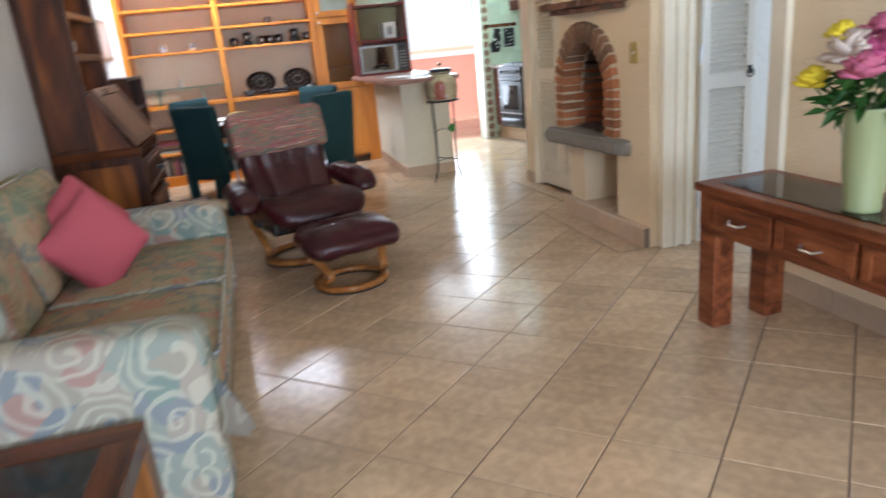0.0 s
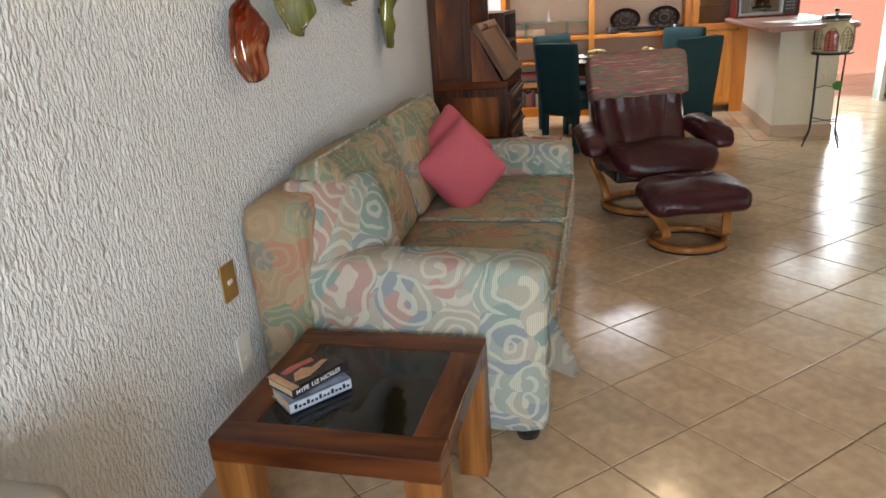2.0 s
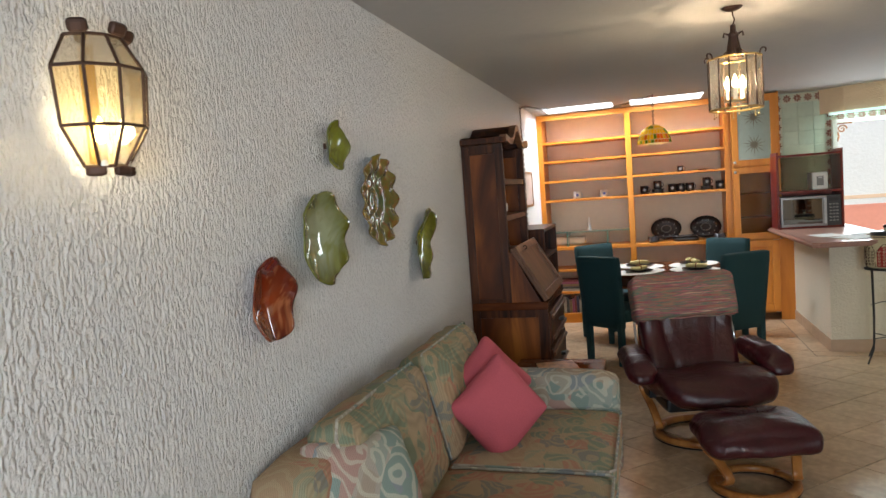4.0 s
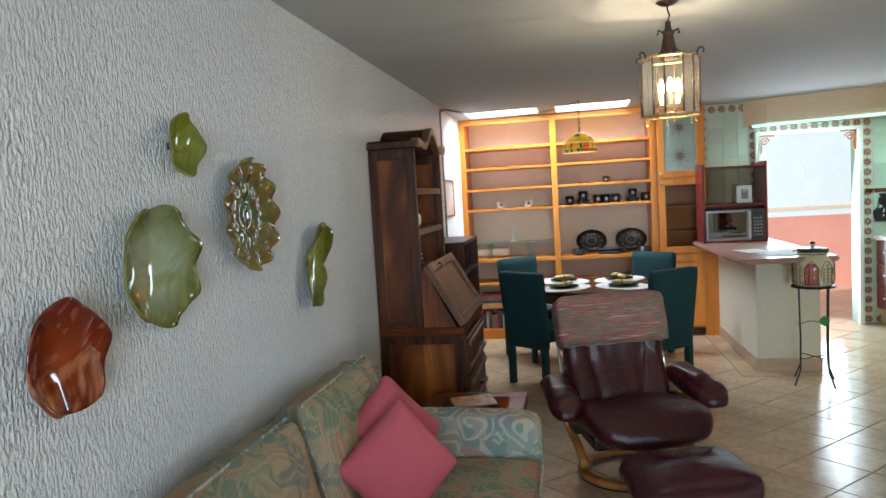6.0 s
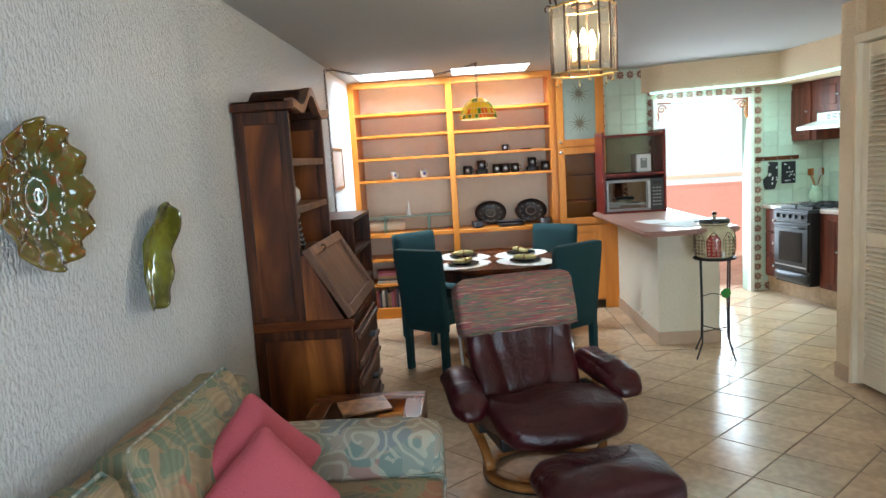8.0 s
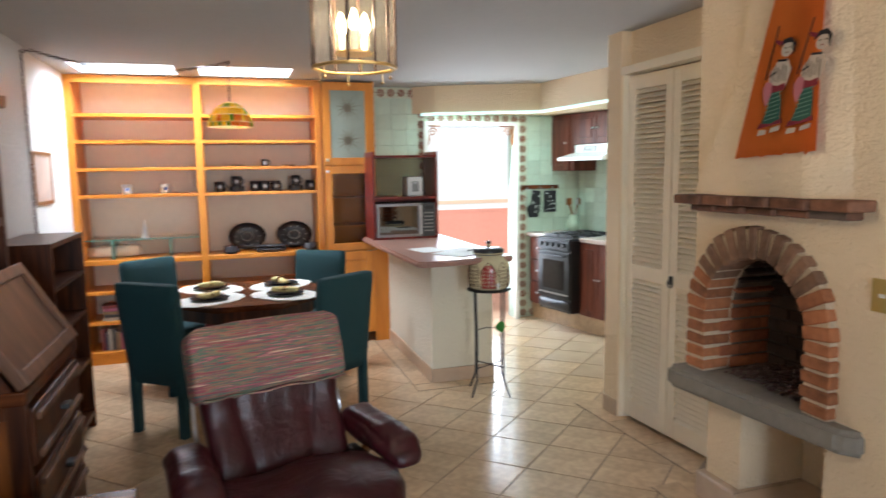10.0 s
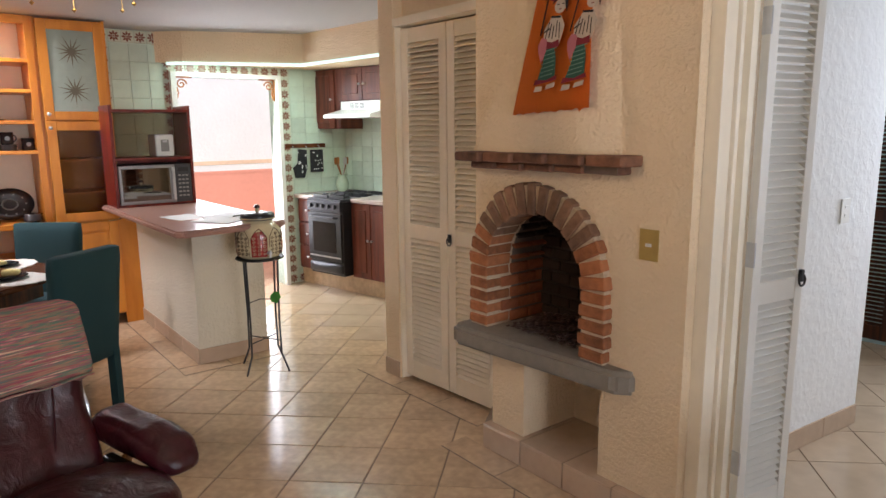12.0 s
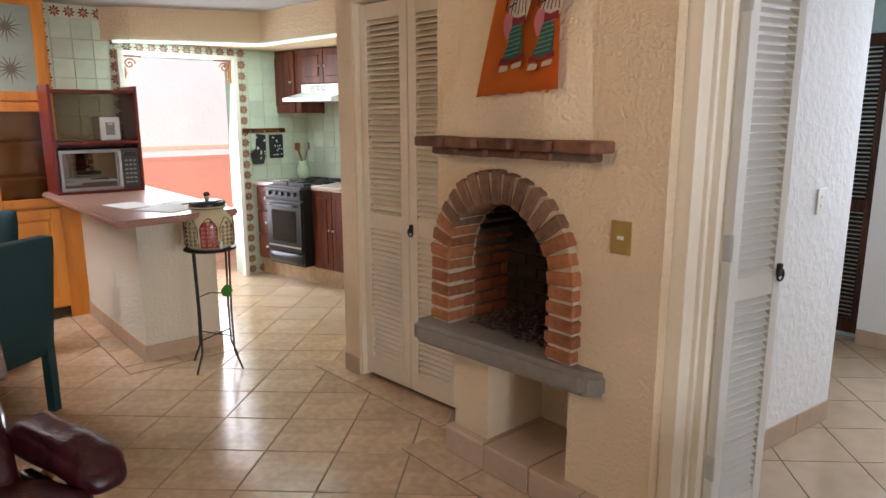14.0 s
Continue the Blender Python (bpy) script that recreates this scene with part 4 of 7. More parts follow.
def cushion(name, m, w, h, t, material, label, cat="cushion", seed=0, group=""):
    b = bmesh.new()
    tmp = soft(b, -w / 2, w / 2, -t / 2, t / 2, -h / 2, h / 2, 0.03, (0, 0, 0), 12)
    for v in b.verts:
        u_, w_ = v.co.x / (w / 2), v.co.z / (h / 2)
        f = max(0.0, (1 - abs(u_) ** 3.2)) ** 0.5 * max(0.0, (1 - abs(w_) ** 3.2)) ** 0.5
        v.co.y *= 0.18 + 1.0 * f
        pull = 1 - 0.05 * (1 - abs(u_) ** 2) * abs(w_) ** 6 - 0.0
        v.co.z *= pull
        v.co.x *= 1 - 0.05 * (1 - abs(w_) ** 2) * abs(u_) ** 6
        v.co += noise.noise_vector(v.co * 10 + Vector((seed, 0, 0))) * 0.006
    return solo(name, b, material, label, cat, group, m, smooth=True)


def leaning(c, across, up):
    """A frame at c whose x and z run along the sides of a cushion standing on its corner."""
    a, b = Vector(across), Vector(up)
    n_ = b.cross(a).normalized()
    z_ = (b.normalized() - a.normalized()).normalized()
    x_ = n_.cross(z_)
    m = Matrix((x_, n_, z_)).transposed().to_4x4()
    m.translation = Vector(c)
    return m


cushion("scatter_cushion", leaning((0.455, 4.10, 0.62), (0.316, 0.20, -0.15), (-0.088, 0.073, 0.36)), 0.345, 0.335, 0.11, PINK, "dusty pink square cushion leaning on the sofa back", seed=2)
cushion("scatter_cushion", leaning((0.385, 4.29, 0.672), (0.30, 0.25, -0.16), (-0.13, 0.073, 0.34)), 0.33, 0.32, 0.10, PINK, "dusty pink cushion tucked behind the other one", seed=7)
def facing(c, n_, roll):
    """A frame at c whose y axis runs into the cushion, away from n_."""
    y_ = -Vector(n_).normalized()
    z_ = (Vector((0, 0, 1)) - y_ * y_.z).normalized()
    m = Matrix((y_.cross(z_), y_, z_)).transposed().to_4x4()
    m.translation = Vector(c)
    return m @ Matrix.Rotation(radians(roll), 4, "Y")


cushion("scatter_cushion", facing((0.255, 3.15, 0.68), (0.78, -0.38, 0.50), 8), 0.36, 0.34, 0.13, FABRIC2, "swirl-patterned cushion leaning at the sofa end", seed=4)


def side_table(m, w, d, h, label):
    root = thing("side_table", m, label, "side table", "glass-topped side tables")
    t = 0.06
    f = 0.085
    for s_ in ((0, w, 0, f), (0, w, d - f, d)):
        part("top_rail", boxes((*s_, h - t, h), bevel=0.004), DARKX, root)
    for s_ in ((0, f), (w - f, w)):
        part("top_rail", boxes((*s_, f, d - f, h - t, h), bevel=0.004), DARKH, root)
    part("glass_top", boxes((f + 0.001, w - f - 0.001, f + 0.001, d - f - 0.001, h - 0.012, h - 0.004)), GLASSD, root, "dark tinted glass panel")
    for x in (0.0, w - 0.085):
        for y in (0.0, d - 0.085):
            part("leg", boxes((x, x + 0.085, y, y + 0.085, 0, h - t), bevel=0.004), HONEY, root, "honey-coloured square leg")
    return root


side_table(pose(0.185, 2.325, 0, 0, 0, -1), 0.56, 0.56, 0.425, "dark wooden side table with a glass top beside the sofa")
side_table(pose(0.33, 4.87, 0), 0.50, 0.44, 0.52, "dark wooden side table with a glass top between sofa and desk")


def book(name, m, w, d, t, cover, label, title=""):
    root = thing(name, m, label, "book")
    part("pages", boxes((0.003, w - 0.003, 0.004, d - 0.003, 0.002, t - 0.002)), PAGES, root, "yellowed page block")
    part("cover", boxes((0, w, 0, d, 0, 0.002), (0, w, 0, d, t - 0.002, t), (0, w, 0, 0.003, 0, t)), cover, root)
    return root


COV1, COV2 = mat("dark_cover", (0.03, 0.025, 0.03), 0.25, vary=0.8, scale=18), mat("copper_reflection_cover", (0.42, 0.22, 0.11), 0.3, vary=0.95, scale=22, coarse=14)
COV3 = mat("blue_silver_cover", (0.22, 0.26, 0.36), 0.3, vary=0.8, scale=25)
def lettering(text, size, m, parent, material, label):
    """Raised text as a mesh part."""
    cu = bpy.data.curves.new("lettering", "FONT")
    cu.body, cu.size, cu.extrude, cu.align_y = text, size, 0.0002, "CENTER"
    tmp = bpy.data.objects.new("lettering_tmp", cu)
    scene.collection.objects.link(tmp)
    bpy.context.view_layer.update()
    me = bpy.data.meshes.new_from_object(tmp)
    bpy.data.objects.remove(tmp)
    me.materials.clear()
    me.materials.append(material)
    ob = new("lettering", me)
    ob.parent, ob.matrix_basis = parent, m
    return tagged(ob, label)


b1 = book("book", pose(0.342, 2.444, 0.425, 0, 0, 50), 0.172, 0.108, 0.031, COV3, "thick paperback with a blue and silver spine on the table")
b2 = book("book", pose(0.347, 2.462, 0.4575, 0, 0, 61), 0.172, 0.108, 0.024, COV1, "paperback with a black spine and a painted cover on top")
PTAN, PROSE = mat("cover_tan", (0.50, 0.30, 0.17), 0.3, vary=0.4, scale=60), mat("cover_rose", (0.50, 0.12, 0.09), 0.3, vary=0.4, scale=60)
part("cover_picture", prism([(0.03, 0.03), (0.07, 0.022), (0.11, 0.035), (0.15, 0.05), (0.14, 0.062), (0.10, 0.052), (0.08, 0.07), (0.05, 0.062)], 0.024, 0.0246), PTAN, b2, "tan figure painted on the cover")
part("cover_picture", prism([(0.035, 0.075), (0.08, 0.08), (0.125, 0.075), (0.13, 0.095), (0.06, 0.1), (0.03, 0.092)], 0.024, 0.0246), PROSE, b2, "rose patch painted on the cover")
part("cover_border", boxes((0.0, 0.022, 0.0, 0.108, 0.024, 0.0244)), PTAN, b2, "tan band along the cover edge")
lettering("HYPE  LIZ NICKLES", 0.0165, pose(0.010, -0.0003, 0.012, 90, 0, 0), b2, PAPER, "white spine lettering")
for k in range(14):
    part("spine_lettering", boxes((0.012 + k * 0.0112, 0.020 + k * 0.0112, -0.001, 0.0, 0.009, 0.016 + 0.006 * (k % 3 == 0))), COV1, b1, "dark illegible lettering")
part("spine_band", boxes((0.0, 0.172, -0.0005, 0.0, 0.004, 0.027)), mat("silver_spine", (0.42, 0.45, 0.52), 0.3, vary=0.15), b1, "silver spine")
# its orange cover stands in for a copper reflection in the table glass
book("magazine", pose(0.50, 5.02, 0.52, 0, 0, 20), 0.21, 0.17, 0.008, COV2, "thin orange sheet standing in for a reflection in the table glass")


def relaxer():
    root = thing("recliner_chair", pose(1.355, 5.53, 0, 0, 0, 16), "burgundy leather reclining chair on a bent beech ring base", "armchair")
    part("base_ring", ring_bar(0.29, 0.26, 0.05, 0.035, 0.012), BENT, root, "bent beech base ring", smooth=True)
    part("floor_glide", ring_bar(0.285, 0.255, 0.03, 0.012, 0.0), BLACKP, root)
    for sx in (-1, 1):
        pts = [(sx * 0.20, 0.12, 0.045), (sx * 0.26, 0.0, 0.06), (sx * 0.29, -0.10, 0.12), (sx * 0.30, -0.02, 0.20), (sx * 0.32, 0.08, 0.28), (sx * 0.335, 0.06, 0.38), (sx * 0.34, 0.0, 0.44)]
        part("side_frame", ribbon(smooth_path(pts, 5), 0.045, 0.02), BENT, root, "curved beech side frame", smooth=True)
        part("mechanism", boxes((sx * 0.30 - 0.02, sx * 0.30 + 0.02, -0.05, 0.12, 0.26, 0.40), bevel=0.008), BLACKP, root, "black adjusting mechanism")
        b = soft(bmesh.new(), -0.080, 0.080, -0.20, 0.24, -0.056, 0.056, 0.052, (0.01, 0.02, 0.018), 16, crumple=0.012, seed=sx)
        for v in b.verts:
            v.co.z -= 0.035 * max(0.0, (-v.co.y - 0.06) / 0.14) ** 1.5
            v.co.z += 0.004 * math.sin(v.co.y * 75 + 9 * v.co.x) * (v.co.z > 0) * (v.co.y < 0.05)
        a = part("armrest", b, LEATHER, root, smooth=True)
        a.matrix_basis = pose(sx * 0.375, -0.02, 0.468, 3, 0, sx * 5)
    part("under_frame", boxes((-0.27, 0.27, -0.22, 0.2, 0.22, 0.30), bevel=0.02), BLACKP, root)
    s_ = soft(bmesh.new(), -0.325, 0.325, -0.30, 0.32, -0.075, 0.075, 0.07, (0.012, 0.03, 0.03), 20, 0.010, 3)
    for v in s_.verts:
        v.co.z += 0.03 * (v.co.x / 0.325) ** 2 - 0.05 * max(0, -(v.co.y + 0.14) / 0.18) - 0.05 * max(0, (v.co.y + 0.02) / 0.3)
        v.co.x *= 1 - 0.14 * max(0.0, (-v.co.y - 0.05) / 0.28) ** 2
        v.co.y -= 0.05 * (1 - (v.co.x / 0.34) ** 2) * (v.co.y < -0.1)
        v.co.z += 0.018 * math.sin(v.co.x * 15 + 0.6) * (v.co.z > 0) * max(0.0, 1 - abs(v.co.y + 0.05) / 0.3)
    c = part("seat_cushion", s_, LEATHER, root, smooth=True)
    c.matrix_basis = pose(0, -0.08, 0.345, -8, 0, 0)
    b = soft(bmesh.new(), -0.30, 0.30, -0.068, 0.068, -0.075, 0.57, 0.055, (0.0, 0.03, 0.0), 26, 0.005, 9)
    for v in b.verts:
        v.co.y += -0.05 * (v.co.x / 0.3) ** 2 - 0.02 * math.cos(v.co.z * 14)
        if v.co.y < 0:
            v.co.y += 0.012 * math.exp(-((abs(v.co.x) - 0.13 - 0.1 * v.co.z) / 0.022) ** 2) + 0.002 * math.sin(v.co.x * 70) * max(0.0, 1 - abs(v.co.z - 0.24) / 0.12)
        v.co.x *= 0.90 + 0.16 * max(0.0, v.co.z)
    c = part("backrest", b, LEATHER, root, smooth=True)
    c.matrix_basis = pose(0, 0.178, 0.362, -19, 0, 0)
    for sx in (-0.12, 0.12):
        part("seam", tube([(sx * (1 + 0.5 * q), -0.085 - 0.012 * math.sin(q * 3), 0.03 + 0.30 * q) for q in [i / 8 for i in range(9)]], 0.003, 5), LEATHER, c)
    for sx in (-1, 1):
        part("back_tube", tube([(sx * 0.295, 0.03, 0.0), (sx * 0.305, 0.0, 0.2), (sx * 0.295, 0.02, 0.40)], 0.008, 8), STEEL, c, "thin steel back tube")
    t = soft(bmesh.new(), -0.315, 0.315, -0.095, 0.095, 0.29, 0.60, 0.05, (0.0, 0.025, 0.0), 12, 0.004, 21)
    for v in t.verts:
        v.co.y += -0.05 * (v.co.x / 0.3) ** 2
        v.co.z -= 0.015 * (v.co.x / 0.3) ** 2 * (v.co.z > 0.5)
    th = solo("chair_throw", t, THROW, "striped woven throw folded over the recliner headrest", "throw", smooth=True)
    th.matrix_world = root.matrix_world @ c.matrix_basis
    for yy, sg in ((-0.105, -1), (0.09, 1)):
        part("hem", tube([(0.293 * u_, yy - 0.045 * u_ * u_ + (0.0 if sg > 0 else 0.002), 0.302 + 0.004 * math.sin(u_ * 9)) for u_ in [q / 12 - 1 for q in range(25)]], 0.004, 6), THROW, th, "stitched hem")
    st = thing("footstool", pose(1.535, 4.83, 0, 0, 0, 17), "burgundy leather footstool on a bent beech ring base", "footstool")
    part("base_ring", ring_bar(0.215, 0.20, 0.045, 0.032, 0.012), BENT, st, "bent beech base ring", smooth=True)
    part("floor_glide", ring_bar(0.21, 0.195, 0.03, 0.012, 0.0), BLACKP, st)
    for sx in (-1, 1):
        pts = [(sx * 0.15, 0.06, 0.04), (sx * 0.175, -0.06, 0.06), (sx * 0.16, -0.10, 0.10), (sx * 0.19, -0.04, 0.17), (sx * 0.225, 0.0, 0.22), (sx * 0.225, 0.0, 0.27)]
        part("side_frame", ribbon(smooth_path(pts, 5), 0.045, 0.02), BENT, st, "curved beech leg", smooth=True)
    b = soft(bmesh.new(), -0.265, 0.265, -0.17, 0.17, -0.06, 0.06, 0.055, (0.012, 0.03, 0.028), 22, 0.012, 31)
    for v in b.verts:
        v.co.z -= 0.012 * (v.co.x / 0.265) ** 2 + 0.02 * max(0.0, (-v.co.y - 0.05) / 0.12)
        v.co.z -= 0.012 * math.exp(-((v.co.y - 0.02) / 0.02) ** 2) * max(0.0, 1 - (v.co.x / 0.2) ** 2) * (v.co.z > 0)
    c = part("cushion", b, LEATHER, st, smooth=True)
    c.matrix_basis = pose(0, -0.02, 0.30, 4, 0, 0)
    for k in range(7):
        a = -0.15 + 0.05 * k
        part("pleat", tube([(a * 0.5, 0.02, 0.081), (a * 0.8, 0.05, 0.080), (a, 0.085 + 0.01 * (k % 2), 0.074)], 0.004, 5), LEATHER, c)


def ring_bar(rx, ry, w, h, z0):
    bm = bmesh.new()
    n_ = 48
    prof = [(-w / 2, 0.006), (-w / 2 + 0.006, 0), (w / 2 - 0.006, 0), (w / 2, 0.006), (w / 2, h - 0.008), (w / 2 - 0.008, h), (-w / 2 + 0.008, h), (-w / 2, h - 0.008)]
    rings = []
    for i in range(n_):
        a = 2 * math.pi * i / n_
        rings.append([bm.verts.new(((rx - w / 2 + p) * math.cos(a), (ry - w / 2 + p) * math.sin(a), z0 + q)) for p, q in prof])
    for i in range(n_):
        a, b = rings[i], rings[(i + 1) % n_]
        for j in range(len(prof)):
            k = (j + 1) % len(prof)
            bm.faces.new((a[j], a[k], b[k], b[j]))
    bmesh.ops.recalc_face_normals(bm, faces=bm.faces[:])
    return bm


def smooth_path(pts, k):
    P = [Vector(p) for p in pts]
    out = []
    for i in range(len(P) - 1):
        p0, p1, p2, p3 = P[max(i - 1, 0)], P[i], P[i + 1], P[min(i + 2, len(P) - 1)]
        for j in range(k):
            t = j / k
            out.append(0.5 * ((2 * p1) + (p2 - p0) * t + (2 * p0 - 5 * p1 + 4 * p2 - p3) * t * t + (3 * p1 - p0 - 3 * p2 + p3) * t ** 3))
    return out + [P[-1]]


def ribbon(pts, w, t):
    """A flat bar, w wide along x, t thick, swept along the points."""
    bm = bmesh.new()
    rings = []
    for i, p in enumerate(pts):
        d = (pts[min(i + 1, len(pts) - 1)] - pts[max(i - 1, 0)]).normalized()
        x = Vector((1, 0, 0))
        x = (x - d * x.dot(d)).normalized()
        y = d.cross(x)
        rings.append([bm.verts.new(p + x * a * w / 2 + y * b * t / 2) for a, b in ((-1, -0.6), (-0.8, -1), (0.8, -1), (1, -0.6), (1, 0.6), (0.8, 1), (-0.8, 1), (-1, 0.6))])
    for a, b in zip(rings, rings[1:]):
        for j in range(8):
            bm.faces.new((a[j], a[(j + 1) % 8], b[(j + 1) % 8], b[j]))
    bm.faces.new(rings[0][::-1])
    bm.faces.new(rings[-1])
    bmesh.ops.recalc_face_normals(bm, faces=bm.faces[:])
    return bm


relaxer()


# secretary desk
def secretary():
    root = thing("secretary_desk", pose(0.005, 5.47, 0), "tall dark knotty wood secretary desk with a sloping lid", "desk")
    W, D, U, H = 0.76, 0.48, 0.26, 1.83
    for y in (0.0, W - 0.03):
        part("lower_side", boxes((0, 0.05, y, y + 0.03, 0, 0.80), (D - 0.06, D, y, y + 0.03, 0, 0.80), (0.05, D - 0.06, y, y + 0.03, 0.74, 0.80), (0.05, D - 0.06, y, y + 0.03, 0.0, 0.12), bevel=0.003), DARK, root)
        part("lower_panel", boxes((0.05, D - 0.06, y + 0.008, y + 0.022, 0.12, 0.74)), PANELW, root)
        part("upper_side", boxes((0, 0.05, y, y + 0.03, 0.80, H), (U - 0.05, U, y, y + 0.03, 0.80, H), (0.05, U - 0.05, y, y + 0.03, H - 0.06, H), (0.05, U - 0.05, y, y + 0.03, 0.80, 0.86), bevel=0.003), DARK, root)
        part("upper_panel", boxes((0.05, U - 0.05, y + 0.008, y + 0.022, 0.86, H - 0.06)), PANELW, root)
        b = bmesh.new()
        lo_ = [b.verts.new((p[0], y + 0.004, p[1])) for p in ((U, 0.80), (D - 0.02, 0.80), (U + 0.02, 1.15), (U, 1.15))]
        hi_ = [b.verts.new((p[0], y + 0.026, p[1])) for p in ((U, 0.80), (D - 0.02, 0.80), (U + 0.02, 1.15), (U, 1.15))]
        b.faces.new(lo_)
        b.faces.new(hi_[::-1])
        for i in range(4):
            b.faces.new((lo_[i], lo_[(i + 1) % 4], hi_[(i + 1) % 4], hi_[i]))
        bmesh.ops.recalc_face_normals(b, faces=b.faces[:])
        part("cheek", b, PANELW, root, "triangular cheek")
    part("back_panel", boxes((0.0, 0.012, 0.03, W - 0.03, 0.05, H)), DARK, root)
    for zz in (1.575, 1.345, 1.10):
        part("shelf", boxes((0.012, U - 0.005, 0.03, W - 0.03, zz, zz + 0.035), bevel=0.003), LIDW, root)
    part("desk_top", boxes((0.002, D + 0.006, -0.010, W + 0.010, 0.788, 0.836), bevel=0.006), DARKX, root)
    part("cornice", boxes((0, U + 0.03, -0.025, 0.06, H, H + 0.04), bevel=0.006), DARK, root)
    part("cornice", boxes((0, U + 0.03, W - 0.06, W + 0.025, H, H + 0.04), bevel=0.006), DARK, root)
    crown = []
    n_ = 24
    for i in range(n_ + 1):
        t = i / n_
        y = -0.02 + (W + 0.04) * t
        zz = H + 0.0 + 0.085 * math.exp(-((t - 0.5) / 0.17) ** 2) + 0.012 * math.cos(t * 12.56)
        crown.append((y, zz))
    b = bmesh.new()
    rows = []
    for x in (U - 0.005, U + 0.035):
        rows.append([b.verts.new((x, y, zz)) for y, zz in crown])
        rows.append([b.verts.new((x, y, zz + 0.04)) for y, zz in crown])
    order = [rows[0], rows[1], rows[3], rows[2]]
    for a, c in zip(order, order[1:] + order[:1]):
        for i in range(n_):
            b.faces.new((a[i], a[i + 1], c[i + 1], c[i]))
    for i in (0, n_):
        b.faces.new([o[i] for o in order])
    bmesh.ops.recalc_face_normals(b, faces=b.faces[:])
    part("crown_moulding", b, LIDW, root, "curved crown moulding", smooth=False)
    b = bmesh.new()
    rows = [[b.verts.new((x, y, zz + 0.035)) for y, zz in crown] for x in (0.0, U)]
    for i in range(n_):
        b.faces.new((rows[0][i], rows[0][i + 1], rows[1][i + 1], rows[1][i]))
    bmesh.ops.solidify(b, geom=b.faces[:], thickness=0.01)
    part("crown_roof", b, DARK, root)
    # lid
    L = 0.385
    lid = part("desk_lid", boxes((0, L, 0.0, W, 0, 0.022), bevel=0.003), LIDW, root, "sloping lid, slightly open")
    lid.matrix_basis = pose(U + 0.008, 0, 1.168, 0, 59.5, 0)
    for s_ in ((0, L, 0.0, 0.05), (0, L, W - 0.05, W)):
        part("lid_rail", boxes((*s_, 0.022, 0.038), bevel=0.004), LIDW, lid)
    for s_ in ((0, 0.05), (L - 0.05, L)):
        part("lid_rail", boxes((*s_, 0.05, W - 0.05, 0.022, 0.038), bevel=0.004), LIDW, lid)
    part("lid_key", tube([(0.035 + 0.012 * math.cos(a), 0.22, 0.045 + 0.012 * math.sin(a)) for a in [2 * math.pi * i / 12 for i in range(12)]], 0.003, 5, closed=True), BLACK, lid, "black ring key")
    for k in range(3):
        z0 = 0.09 + k * 0.235
        dr = part("drawer", boxes((D - 0.03, D + 0.012, 0.035, W - 0.035, z0, z0 + 0.20), bevel=0.008), DARK, root)
        part("drawer_frame", boxes((D + 0.012, D + 0.028, 0.06, W - 0.06, z0 + 0.02, z0 + 0.045), (D + 0.012, D + 0.028, 0.06, W - 0.06, z0 + 0.155, z0 + 0.18), bevel=0.004), LIDW, dr)
        part("drawer_pull", boxes((D + 0.02, D + 0.05, W / 2 - 0.03, W / 2 + 0.03, z0 + 0.09, z0 + 0.11), bevel=0.004), BLACK, dr, "black iron pull")
    part("base_rail", boxes((D - 0.03, D, 0.03, W - 0.03, 0.0, 0.08)), DARK, root)
    return root


secretary()
solo("small_jar", lathe([(0, 0), (0.04, 0), (0.058, 0.03), (0.058, 0.07), (0.035, 0.10), (0.04, 0.115), (0.034, 0.115), (0.03, 0.10), (0, 0.10)], 20), WHITEC, "small off-white jar on the desk shelf", "jar", m=pose(0.17, 5.72, 1.38), smooth=True)
dec = thing("glass_decanter", pose(0.17, 5.85, 1.135), "slender dark glass decanter on the desk shelf", "decanter")
part("body", lathe([(0, 0), (0.028, 0), (0.03, 0.03), (0.014, 0.09), (0.012, 0.15), (0.018, 0.16), (0, 0.16)], 16), BLACKP, dec, smooth=True)
for zz in (0.03, 0.055, 0.08, 0.11, 0.14):
    rr_ = 0.030 - 0.16 * max(0.0, zz - 0.03) if zz < 0.12 else 0.014
    part("painted_band", tube([(rr_ * math.cos(q), rr_ * math.sin(q), zz + 0.004 * math.sin(3 * q)) for q in [2 * math.pi * i / 18 for i in range(18)]], 0.0022, 5, closed=True), WHITEC, dec, "white painted band")
part("stopper", lathe([(0, 0.16), (0.012, 0.165), (0.018, 0.185), (0, 0.2)], 12), STEEL, dec, "clear stopper", smooth=True)


def bookcase(m, w, d, h, label):
    root = thing("low_bookcase", m, label, "bookcase")
    part("side", boxes((0, d, 0, 0.02, 0, h)), DARK, root)
    part("side", boxes((0, d, w - 0.02, w, 0, h)), DARK, root)
    part("top", boxes((0, d, 0.02, w - 0.02, h - 0.025, h)), DARK, root)
    part("back", boxes((0, 0.01, 0.02, w - 0.02, 0, h - 0.025)), DARK, root)
    for zz in (0.08, 0.42, 0.72, 0.96):
        part("shelf", boxes((0.01, d - 0.003, 0.02, w - 0.02, zz, zz + 0.02)), DARK, root)
    return root


